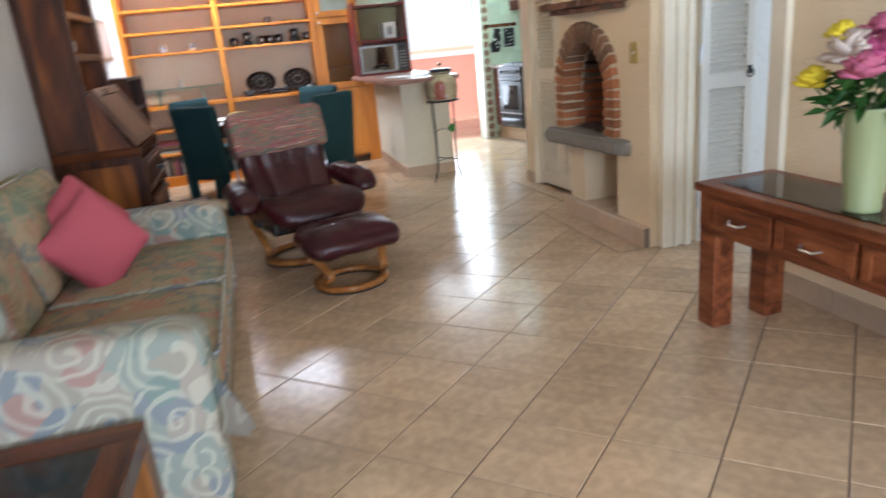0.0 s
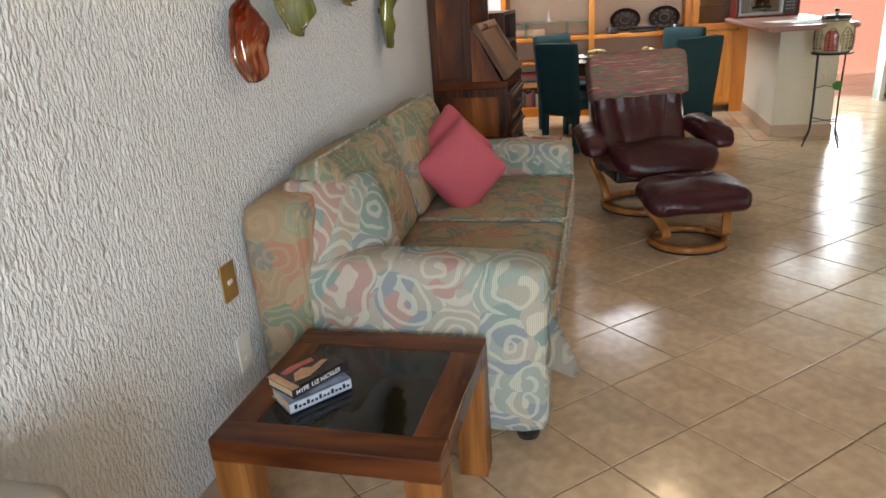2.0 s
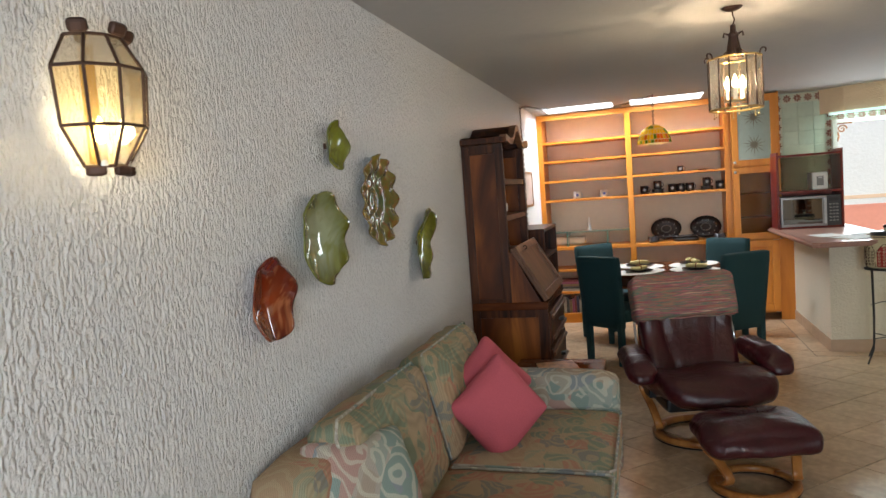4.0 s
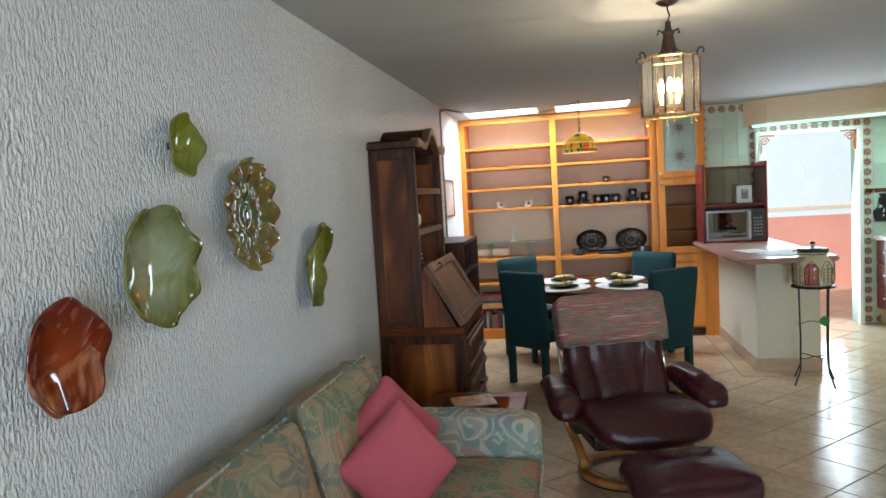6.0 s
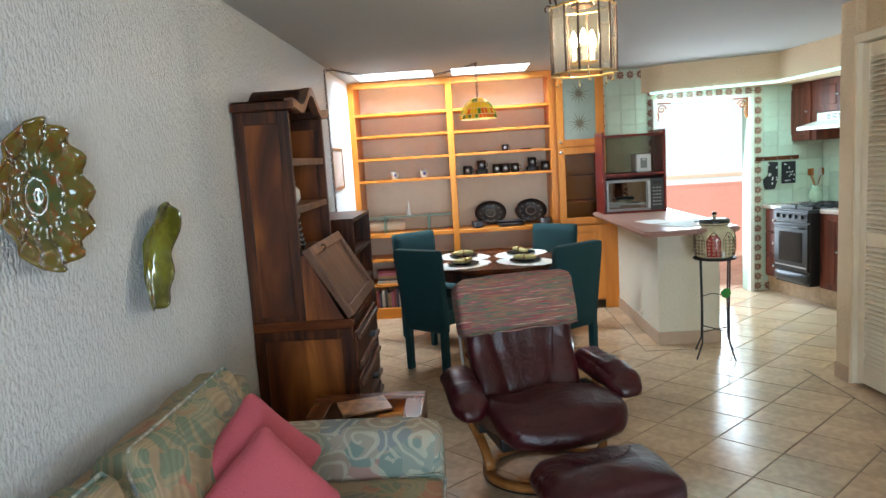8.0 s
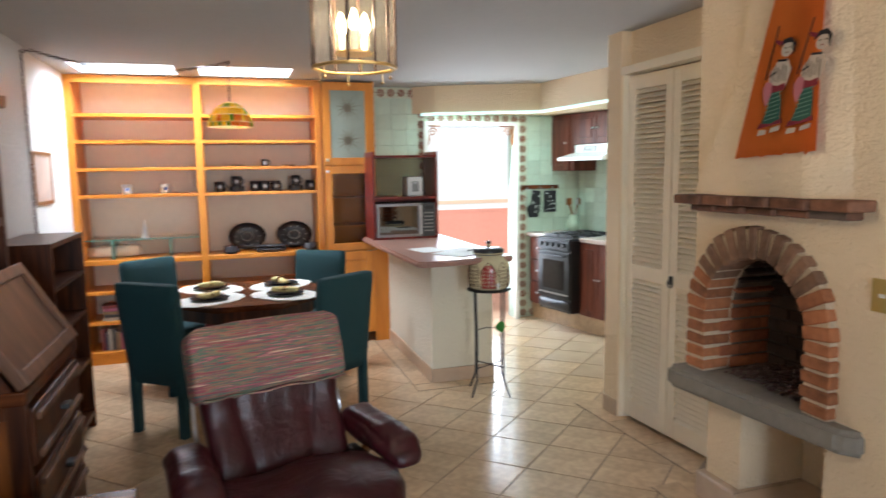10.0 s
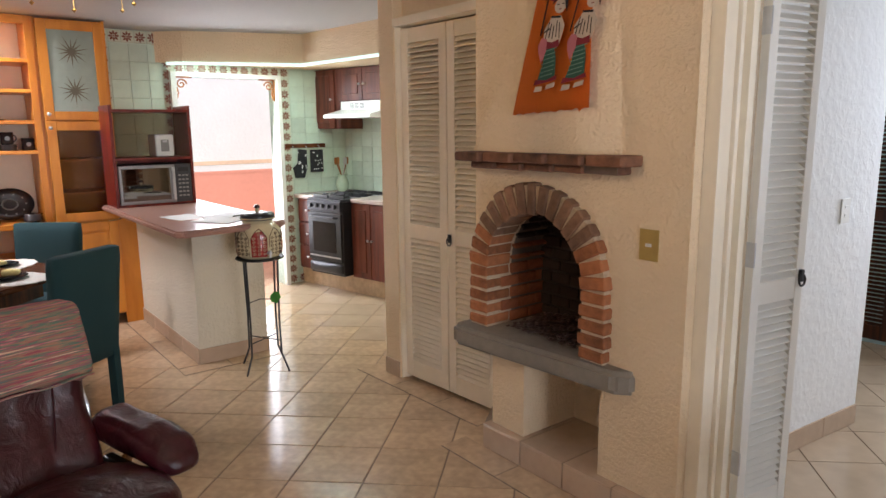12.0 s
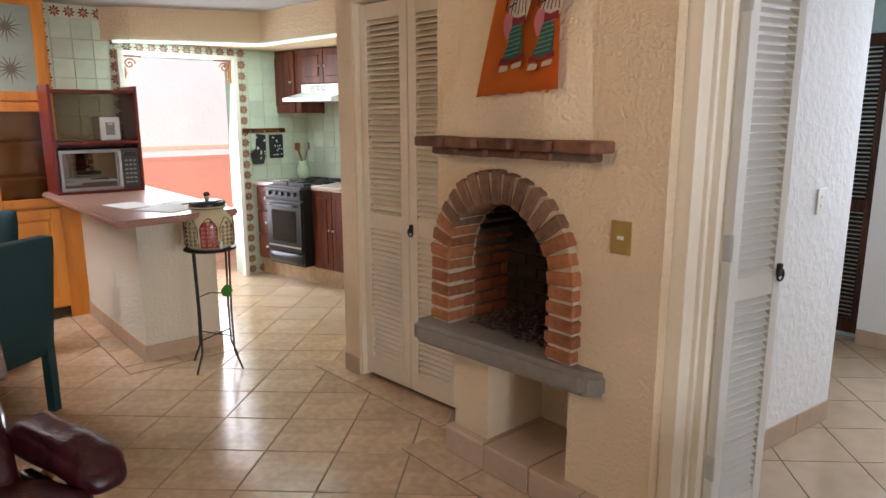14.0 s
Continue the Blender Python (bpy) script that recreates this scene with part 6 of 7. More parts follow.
def dining_chair():
    root = thing("dining_chair", I, "dark teal fabric dining chair pulled up to the table", "dining chair", "chairs round the dining table")
    part("seat", soft(bmesh.new(), -0.20, 0.20, 0.0, 0.43, 0.36, 0.47, 0.025, (0, 0, 0.01), 6), TEAL, root, smooth=True)
    b = soft(bmesh.new(), -0.205, 0.205, -0.035, 0.035, 0.0, 0.62, 0.025, (0, 0.006, 0), 8)
    for v in b.verts:
        v.co.x *= 1 + 0.10 * (v.co.z / 0.62)
    c = part("backrest", b, TEAL, root, smooth=True)
    c.matrix_basis = pose(0, 0.0, 0.31, 6, 0, 0)
    for x in (-0.175, 0.175):
        part("leg", soft(bmesh.new(), x - 0.024, x + 0.024, -0.04, 0.012, 0, 0.40, 0.006, cuts=2), TEAL, root)
        part("leg", soft(bmesh.new(), x - 0.022, x + 0.022, 0.375, 0.42, 0, 0.40, 0.006, cuts=2), TEAL, root)
    return root


dc = dining_chair()
dc.matrix_world = pose(0.72, 7.19, 0, 0, 0, -38)
for x, y, a in ((1.78, 7.07, 36), (0.60, 8.32, -140), (1.80, 8.34, 142)):
    copy_thing(dc, pose(x, y, 0, 0, 0, a))
for k, (dx, dy, a) in enumerate(((-0.24, -0.20, 45), (0.24, -0.20, 135), (-0.24, 0.22, -45), (0.24, 0.22, -135))):
    m = pose(1.25 + dx, 7.72 + dy, 0.735, 0, 0, a)
    b = bmesh.new()
    N = 40
    pts = [(0.25 * math.cos(q) * (1 + 0.03 * math.sin(q * 14)), 0.185 * math.sin(q) * (1 + 0.03 * math.sin(q * 14))) for q in [2 * math.pi * i / N for i in range(N)]]
    solo("placemat", prism(pts, 0, 0.004, b), LINEN, "white crocheted oval placemat on the dining table", "placemat", "placemats on the table", m)
    pl = thing("place_setting_plate", m @ pose(0, 0, 0.004), "dark stoneware dinner plate with a smaller plate on top", "plate", "plates on the table")
    part("dinner_plate", lathe([(0, 0), (0.07, 0), (0.12, 0.012), (0.122, 0.016), (0.07, 0.006), (0, 0.006)], 32), POT, pl, smooth=True)
    part("side_plate", lathe([(0, 0.007), (0.05, 0.007), (0.09, 0.018), (0.092, 0.022), (0.05, 0.013), (0, 0.013)], 28), POT, pl, smooth=True)
    nk = thing("napkin", m @ pose(0, 0, 0.022, 0, 0, 25 * k), "rolled pale yellow napkin in a ring on a plate", "napkin", "napkins on the plates")
    b = soft(bmesh.new(), -0.09, 0.09, -0.026, 0.026, 0.0, 0.028, 0.012, (0, 0, 0.006), 8, 0.012, k)
    part("cloth", b, NAPKIN, nk, smooth=True)
    part("napkin_ring", tube([(0, 0.034 * math.cos(q), 0.018 + 0.022 * math.sin(q)) for q in [2 * math.pi * i / 16 for i in range(16)]], 0.005, 6, closed=True), BENT, nk, "brown ring")

# wall shelving
SY0, SY1 = 8.94, 9.34
sh = thing("wall_shelving", pose(-0.03, SY0, 0), "large orange wood shelving unit with pinkish back panels", "shelving unit")
W_ = 1.975
part("upright", boxes((0, 0.055, 0, 0.40, 0, 2.335)), OAK, sh)
part("upright", boxes((0.945, 1.005, 0, 0.40, 0, 2.335)), OAK, sh)
part("upright", boxes((W_ - 0.045, W_, 0, 0.40, 0, 2.335)), OAK, sh)
part("top_rail", boxes((0.055, 0.945, 0, 0.03, 2.275, 2.335), (1.005, W_ - 0.045, 0, 0.03, 2.275, 2.335)), OAKH, sh)
part("back_panel", boxes((0.055, 0.945, 0.385, 0.40, 0, 2.335)), BACKP, sh)
part("back_panel", boxes((1.005, W_ - 0.045, 0.385, 0.40, 0, 2.335)), BACKP, sh)
part("plinth", boxes((0.055, 0.945, 0.01, 0.385, 0, 0.10), (1.005, W_ - 0.045, 0.01, 0.385, 0, 0.10)), OAKH, sh)
for x0, x1 in ((0.055, 0.945), (1.005, W_ - 0.045)):
    for zz, tt in ((2.03, 0.02), (1.82, 0.02), (1.60, 0.02), (1.385, 0.02), (0.855, 0.032), (0.60, 0.02), (0.35, 0.02), (0.10, 0.02)):
        part("shelf", boxes((x0, x1, 0.003, 0.385, zz - tt, zz + 0.006), bevel=0.002, seg=1), OAKH, sh)
# cabinet column
cb = thing("tall_cabinet", pose(1.948, SY0, 0), "orange wood cabinet with an etched glass door above a clear one", "cabinet")
CW = 0.575
part("side", boxes((0, 0.02, 0.02, 0.40, 0, 2.335)), OAK, cb)
part("side", boxes((CW - 0.02, CW, -0.0, 0.40, 0, 0.84)), OAK, cb)
part("side", boxes((0.455, 0.475, -0.0, 0.40, 0.86, 2.335)), OAK, cb)
part("back", boxes((0.02, 0.455, 0.39, 0.40, 0.0, 2.335)), OAK, cb)
part("counter_end", boxes((0.475, CW, 0.0, 0.40, 0.84, 0.86)), OAKH, cb)
part("side_strip", boxes((0.44, CW - 0.02, 0.0, 0.02, 0.0, 0.84)), OAK, cb)
for zz in (0.08, 0.835, 1.05, 1.30, 1.585, 2.31):
    part("shelf", boxes((0.02, 0.455, 0.022, 0.39, zz, zz + 0.018)), OAKH, cb)


def framed_door(parent, x0, x1, z0, z1, f, panel, name="door"):
    d_ = part(name, boxes((x0, x0 + f, -0.02, 0.0, z0, z1), (x1 - f, x1, -0.02, 0.0, z0, z1), (x0 + f, x1 - f, -0.02, 0.0, z0, z0 + f), (x0 + f, x1 - f, -0.02, 0.0, z1 - f, z1), bevel=0.003), OAK, parent)
    part("door_panel", boxes((x0 + f, x1 - f, -0.012, -0.006, z0 + f, z1 - f)), panel, d_)
    return d_


d1 = framed_door(cb, 0.02, 0.455, 1.605, 2.315, 0.065, GLASSG)
for cz in (1.82, 2.10):
    b = bmesh.new()
    k = 28
    star = [((0.118 if i % 2 else 0.034) * math.cos(2 * math.pi * i / k) * (1 if i % 4 == 1 else 0.78), (0.118 if i % 2 else 0.034) * math.sin(2 * math.pi * i / k) * (1 if i % 4 == 1 else 0.78)) for i in range(k)]
    prism(star, 0, 0.002, b)
    bmesh.ops.transform(b, matrix=Matrix.Translation((0.237, -0.0125, cz)) @ Matrix.Rotation(math.pi / 2, 4, "X"), verts=b.verts[:])
    part("etched_sun", b, SUNMARK, d1, "grey etched sun ornament")
d2 = framed_door(cb, 0.02, 0.455, 0.85, 1.595, 0.065, glass("cabinet_glass", (0.80, 0.76, 0.66), 0.02, 0.3))
d3 = framed_door(cb, 0.02, 0.44, 0.10, 0.835, 0.07, OAK)
part("raised_panel", boxes((0.105, 0.355, -0.018, -0.010, 0.185, 0.75), bevel=0.006), OAK, d3)
for zz in (1.65, 1.55):
    part("knob", lathe([(0, 0), (0.008, 0), (0.008, 0.012), (0.014, 0.018), (0.012, 0.028), (0, 0.03)], 12, m=Matrix.Translation((0.045, -0.02, zz)) @ Matrix.Rotation(math.pi / 2, 4, "X")), STEEL, cb, "small steel knob", smooth=True)

# things on the shelving


def mug(m, label, material, mark=None, group="mugs on the shelves", h=0.075, r=0.035):
    root = thing("mug", m, label, "mug", group)
    part("body", lathe([(0, 0), (r * 0.85, 0), (r, 0.01), (r, h), (r - 0.004, h), (r - 0.004, 0.01), (0, 0.01)], 20), material, root, smooth=True)
    part("handle", tube([(r * 0.95 + 0.018 * math.sin(q), 0, h / 2 - 0.022 * math.cos(q)) for q in [math.pi * i / 8 for i in range(9)]], 0.004, 6), material, root)
    if mark:
        part("mark", lathe([(0, 0), (0.016, 0), (0.016, 0.002), (0, 0.002)], 14, m=Matrix.Translation((0, -r + 0.0005, h / 2)) @ Matrix.Rotation(math.pi / 2, 4, "X")), mark, root)
    return root


for x in (0.37, 0.66):
    mug(pose(x - 0.005, 9.06, 1.391, 0, 0, 10), "white mug painted with blue flowers on the shelf", WHITEC, BLUEC, "blue and white mugs", 0.08, 0.04)
for x, st in ((1.09, 0), (1.23, 1), (1.38, 0), (1.465, 0), (1.56, 0), (1.73, 1), (1.86, 0)):
    if st:
        solo("stacked_saucers", lathe([(0, 0), (0.055, 0), (0.07, 0.008), (0.055, 0.012), (0.07, 0.02), (0.055, 0.024), (0.07, 0.032), (0.055, 0.036), (0.07, 0.045), (0, 0.045)], 24), POT, "short stack of dark stoneware saucers under a mug", "saucers", "saucer stacks", pose(x, 9.08, 1.391), smooth=True)
    mug(pose(x, 9.08, 1.391 + (0.045 if st else 0)), "dark stoneware mug with a pale round mark on the shelf", POT, POTD, "dark stoneware mugs", 0.088, 0.043)
solo("saucer", lathe([(0, 0), (0.04, 0), (0.07, 0.01), (0, 0.008)], 24), POT, "flat dark saucer on an upper shelf", "saucer", "upper saucers", pose(1.24, 9.08, 1.606), smooth=True)
solo("saucer", lathe([(0, 0), (0.04, 0), (0.07, 0.01), (0, 0.008)], 24), POT, "flat dark saucer on an upper shelf", "saucer", "upper saucers", pose(1.68, 9.08, 1.606), smooth=True)
mug(pose(1.47, 9.08, 1.606), "small dark stoneware sugar bowl on an upper shelf", POT, POTD, "upper mugs", 0.06, 0.03)
for x in (1.30, 1.71):
    b = lathe([(0, 0), (0.12, 0.0), (0.19, 0.014), (0.195, 0.02), (0.12, 0.008), (0, 0.008)], 36)
    pl = thing("serving_platter", pose(x, 9.21, 0.862 + 0.125, 76, 0, 0), "oval dark stoneware platter with a pale rosette, stood upright", "platter", "stoneware platters")
    bmesh.ops.transform(b, matrix=Matrix.Diagonal((0.82, 0.62, 1, 1)), verts=b.verts[:])
    part("plate_body", b, POT, pl, smooth=True)
    part("rosette", tube([(0.05 * math.cos(q), 0.04 * math.sin(q), 0.010) for q in [2 * math.pi * i / 20 for i in range(20)]], 0.006, 6, closed=True), POTD, pl)
    for q in range(10):
        part("dot", lathe([(0, 0), (0.007, 0), (0.007, 0.003), (0, 0.003)], 8, m=Matrix.Translation((0.105 * math.cos(q * 0.628), 0.078 * math.sin(q * 0.628), 0.008))), POTD, pl)
for x in (1.16, 1.83):
    solo("small_bowls", lathe([(0, 0), (0.04, 0), (0.065, 0.02), (0.055, 0.022), (0.065, 0.042), (0.055, 0.044), (0.065, 0.064), (0, 0.06)], 24), POT, "stack of small dark stoneware bowls on the shelf", "bowls", "stacked bowls", pose(x, 9.02, 0.862), smooth=True)
cas = thing("casserole_dish", pose(1.49, 9.02, 0.862), "low oblong dark stoneware casserole with a lid", "casserole")
part("dish", soft(bmesh.new(), -0.13, 0.13, -0.05, 0.05, 0, 0.045, 0.02, cuts=4), POT, cas, smooth=True)
part("lid", soft(bmesh.new(), -0.135, 0.135, -0.055, 0.055, 0.045, 0.062, 0.008, cuts=4), POT, cas, smooth=True)
gs = thing("glass_shelf", pose(0.03, 8.98, 0.862), "low glass shelf on two green-edged glass supports", "glass shelf")
part("top", boxes((0.0, 0.88, 0, 0.30, 0.155, 0.163)), GLASSC, gs)
part("front_edge", boxes((0.0, 0.88, -0.003, 0.0, 0.155, 0.163)), GLASSE, gs, "green glass edge")
for x in (0.20, 0.64):
    part("support", boxes((x, x + 0.012, 0, 0.30, 0, 0.155)), GLASSE, gs)
solo("cushion_roll", soft(bmesh.new(), -0.20, 0.20, -0.06, 0.06, 0, 0.10, 0.03, cuts=4), BACKP, "pale folded textile bundle under the glass shelf", "textile", "textile bundles", pose(0.22, 9.2, 0.862), smooth=True)
solo("glass_cone", lathe([(0, 0), (0.032, 0), (0.022, 0.02), (0.010, 0.10), (0.003, 0.15), (0, 0.15)], 16), WHITEC, "slender white cone ornament on the glass shelf", "ornament", m=pose(0.475, 9.10, 1.025), smooth=True)
br_ = random.Random(12)
BCOL = [mat("book_cover", c, 0.5, vary=0.2) for c in ((0.25, 0.05, 0.05), (0.05, 0.06, 0.12), (0.5, 0.47, 0.4), (0.08, 0.08, 0.08), (0.3, 0.2, 0.1), (0.4, 0.12, 0.2))]
x = 0.10
for k in range(14):
    w_ = br_.uniform(0.018, 0.035)
    h_ = br_.uniform(0.14, 0.20)
    bk = thing("book", pose(x, 9.0, 0.106), br_.choice(["upright book with a dark spine on the low shelf", "upright book with a worn cover on the low shelf"]), "book", "books on the low shelf")
    part("cover", boxes((0, w_, 0, 0.15, 0, h_)), BCOL[k % 6], bk)
    part("pages", boxes((0.003, w_ - 0.003, 0.004, 0.152, h_ - 0.002, h_ + 0.001)), PAPER, bk)
    x += w_ + 0.003
for k in range(5):
    bk = thing("book", pose(0.12 + 0.01 * (k % 2), 8.99, 0.356 + k * 0.026), "book lying in a pile on the middle low shelf", "book", "piled books")
    part("cover", boxes((0, 0.24, 0, 0.16, 0, 0.004), (0, 0.24, 0, 0.16, 0.019, 0.023), (0, 0.24, 0, 0.004, 0.004, 0.019)), BCOL[(k + 2) % 6], bk)
    part("pages", boxes((0.004, 0.236, 0.004, 0.156, 0.004, 0.019)), PAPER, bk)
for k in range(3):
    bk = thing("book", pose(0.34, 8.99, 0.606 + k * 0.022), "thin book lying on the upper low shelf", "book", "thin books")
    part("cover", boxes((0, 0.2, 0, 0.14, 0, 0.019)), BCOL[(k + 3) % 6], bk)

# ---- counter ----
ct = thing("countertop", pose(0, 0, 0.92), "pinkish polished counter top with a rounded edge on the peninsula", "countertop")
part("slab", prism([(2.30, 7.14), (2.34, 7.10), (2.97, 7.16), (3.005, 7.19), (3.005, 8.93), (2.28, 8.93)], 0, 0.04, bevel=0.012), TOPP, ct)
for k, (x, y, a) in enumerate(((2.55, 7.75, 12), (2.72, 7.55, -8), (2.66, 7.42, 30), (2.85, 7.62, 5))):
    solo("paper_sheet", boxes((-0.105, 0.105, -0.14, 0.14, 0, 0.0012)), PAPER, "loose white printed sheet on the counter", "paper", "papers on the counter", pose(x, y, 0.9605 + 0.0016 * k, 0, 0, a))
solo("pen", tube([(0, 0, 0), (0.14, 0, 0)], 0.004, 8), BLACKP, "black pen lying on the papers", "pen", m=pose(2.78, 7.50, 0.971, 0, 0, 20))
mw = thing("microwave_shelf", pose(2.325, 8.60, 0.96), "dark red wooden box shelf standing on the counter", "shelf")
part("side", boxes((0, 0.02, 0, 0.36, 0, 0.75)), REDW, mw)
part("side", boxes((0.555, 0.575, 0, 0.36, 0, 0.75)), REDW, mw)
part("top", boxes((0.02, 0.555, 0, 0.36, 0.70, 0.72)), REDW, mw)
part("back_panel", boxes((0.02, 0.555, 0.348, 0.354, 0.365, 0.70)), glass("smoked_panel", (0.58, 0.53, 0.48), 0.05, 0.3), mw, "dark smoked back panel")
part("lower_back", boxes((0.02, 0.555, 0.348, 0.354, 0.02, 0.345)), REDW, mw)
part("shelf", boxes((0.02, 0.555, 0, 0.36, 0.345, 0.365)), REDW, mw)
part("bottom", boxes((0.02, 0.555, 0, 0.36, 0.0, 0.02)), REDW, mw)
SILVER = mat("silver_metal", (0.26, 0.25, 0.245), 0.32, metal=0.7, vary=0.05)
mo = thing("microwave_oven", pose(2.35, 8.585, 0.98), "silver microwave oven with a mirrored door in the box shelf", "microwave oven")
part("case", boxes((0, 0.52, 0.015, 0.34, 0, 0.29), bevel=0.005), DSTEEL, mo)
part("door", boxes((0.0, 0.40, 0.0, 0.015, 0, 0.29), bevel=0.004), SILVER, mo)
part("window", boxes((0.02, 0.36, -0.002, 0.0, 0.025, 0.265)), mat("mirror_window", (0.20, 0.185, 0.17), 0.03, metal=1.0, vary=0.02), mo, "mirrored door window")
part("handle", boxes((0.375, 0.395, -0.022, -0.008, 0.02, 0.27), (0.375, 0.395, -0.008, 0.0, 0.02, 0.05), (0.375, 0.395, -0.008, 0.0, 0.24, 0.27), bevel=0.003), STEEL, mo)
part("control_panel", boxes((0.402, 0.52, 0.0, 0.015, 0, 0.29)), mat("dark_panel", (0.035, 0.035, 0.04), 0.3), mo, "dark grey control panel")
part("display", boxes((0.42, 0.50, -0.002, 0.0, 0.235, 0.265)), BLACKP, mo)
for r_ in range(6):
    for c_ in range(3):
        part("button", boxes((0.422 + c_ * 0.028, 0.442 + c_ * 0.028, -0.002, 0.0, 0.042 + r_ * 0.031, 0.054 + r_ * 0.031)), POTD, mo)
to = thing("toaster", pose(2.65, 8.68, 1.325), "small white toaster on the box shelf", "toaster")
part("body", boxes((0, 0.14, 0, 0.20, 0, 0.17), bevel=0.015, seg=3), WHITEC, to)
part("slot_panel", boxes((0.04, 0.10, -0.003, 0.0, 0.04, 0.13)), POTD, to)
part("lever", boxes((0.055, 0.085, -0.015, -0.003, 0.11, 0.125)), STEEL, to)

# jar on a tripod
tr = thing("iron_tripod_stand", pose(2.83, 7.22, 0), "tall black iron stand with a green leaf ornament", "plant stand")
TH, TR = 0.74, 0.150
part("top_ring", ring_bar(TR, TR, 0.012, 0.012, TH - 0.012), BLACK, tr)
part("top_plate", lathe([(0, TH - 0.006), (TR - 0.01, TH - 0.006), (TR - 0.01, TH - 0.002), (0, TH - 0.002)], 28), BLACK, tr)
for k in range(4):
    a = radians(28 + 90 * k)
    c_, s_ = math.cos(a), math.sin(a)
    part("leg", tube([(0.135 * c_, 0.135 * s_, TH - 0.01), (0.125 * c_, 0.125 * s_, 0.35), (0.13 * c_, 0.13 * s_, 0.12), (0.185 * c_, 0.185 * s_, 0.006)], 0.0065, 8), BLACK, tr)
a = [(0.127 * math.cos(radians(28 + 90 * k)), 0.127 * math.sin(radians(28 + 90 * k)), 0.20) for k in range(4)]
part("brace", tube([a[0], a[2]], 0.004, 6), BLACK, tr)
part("brace", tube([(a[1][0], a[1][1], 0.205), (a[3][0], a[3][1], 0.205)], 0.004, 6), BLACK, tr)
part("vine", tube([(-0.125, -0.05, 0.46), (-0.07, -0.13, 0.50), (0.0, -0.14, 0.49), (0.06, -0.12, 0.50)], 0.003, 6), BLACK, tr)
b = prism([(0, 0), (0.03, 0.035), (0.02, 0.07), (-0.01, 0.075), (-0.04, 0.05), (-0.035, 0.015)], 0, 0.006)
lf = part("leaf_ornament", b, mat("green_enamel", (0.05, 0.22, 0.04), 0.15, vary=0.3), tr, "green enamel leaf")
lf.matrix_basis = pose(0.03, -0.15, 0.46, 80, 0, 0)
jar = thing("ceramic_drink_jar", pose(2.83, 7.22, TH), "painted ceramic water jar with a lid and tap on the stand", "jar")
JARM = mat("cream_glaze", (0.62, 0.54, 0.34), 0.12, vary=0.15)
part("body", lathe([(0, 0), (0.115, 0), (0.136, 0.02), (0.142, 0.06), (0.142, 0.14), (0.134, 0.18), (0.105, 0.213), (0.092, 0.222), (0.092, 0.235), (0, 0.235)], 36), JARM, jar, smooth=True)
JR, JD = mat("red_glaze_pattern", (0.34, 0.04, 0.035), 0.15), mat("brown_glaze_line", (0.05, 0.02, 0.015), 0.15)


def on_jar(a, zz, out=0.0015):
    ks = [(0.0, 0.130), (0.02, 0.136), (0.06, 0.142), (0.14, 0.142), (0.18, 0.134), (0.213, 0.105)]
    r_ = 0.135
    for (z0, r0), (z1, r1) in zip(ks, ks[1:]):
        if z0 <= zz <= z1:
            r_ = r0 + (r1 - r0) * (zz - z0) / (z1 - z0)
    return ((r_ + out) * math.cos(a), (r_ + out) * math.sin(a), zz)


JC = mat("cream_scroll_glaze", (0.62, 0.50, 0.34), 0.12)
for k in range(8):
    a0 = radians(-90 - 22 + 45 * k)
    wide = 0.34

    def tip(u_):
        return 0.135 + 0.055 * (1 - abs(u_) ** 1.6)

    b = bmesh.new()
    cols_ = [[b.verts.new(on_jar(a0 + wide * u_, 0.018 + (tip(u_) - 0.018) * v_, 0.001)) for v_ in [q / 8 for q in range(9)]] for u_ in [q / 5 - 1 for q in range(11)]]
    for c1, c2 in zip(cols_, cols_[1:]):
        for q in range(8):
            b.faces.new((c1[q], c2[q], c2[q + 1], c1[q + 1]))
    if k % 2 == 0:
        part("painted_panel", b, JR, jar, "red painted panel", smooth=True)
    else:
        b.free()
    part("painted_arch", tube([on_jar(a0 + wide * u_, zz) for u_, zz in [(-1, 0.018)] + [(u_, tip(u_)) for u_ in [q / 6 - 1 for q in range(13)]] + [(1, 0.018)]], 0.0022, 4), JD, jar)
    for j in range(6):
        for i_ in (-1, 0, 1):
            cx, cz = a0 + i_ * 0.22, 0.035 + j * 0.024
            if cz > tip((cx - a0) / wide) - 0.015:
                continue
            part("painted_scroll", tube([on_jar(cx + 0.075 * (1 - q / 9) * math.cos(q), cz + 0.011 * (1 - q / 9) * math.sin(q), 0.0025) for q in [0.8 * i for i in range(9)]], 0.0022, 4), JC if k % 2 == 0 else JD, jar)
part("lid", lathe([(0, 0.235), (0.098, 0.235), (0.104, 0.240), (0.104, 0.268), (0.095, 0.276), (0.05, 0.282), (0, 0.283)], 30), BLACKP, jar, "dark brown lid", smooth=True)
part("lid_rim", ring_bar(0.106, 0.106, 0.006, 0.006, 0.244), JARM, jar, "cream line round the lid")
part("lid_knob", lathe([(0, 0.282), (0.014, 0.283), (0.012, 0.300), (0.010, 0.306), (0, 0.307)], 14), JARM, jar, "cream knob stem", smooth=True)
part("knob_cap", lathe([(0, 0.304), (0.016, 0.306), (0.020, 0.314), (0.012, 0.326), (0, 0.329)], 14), JD, jar, "dark knob cap", smooth=True)
part("tap", boxes((-0.010, 0.010, -0.175, -0.14, 0.035, 0.05), (-0.007, 0.007, -0.172, -0.160, 0.015, 0.06), bevel=0.003), WHITEC, jar, "white tap")

# ---- kitchen ----


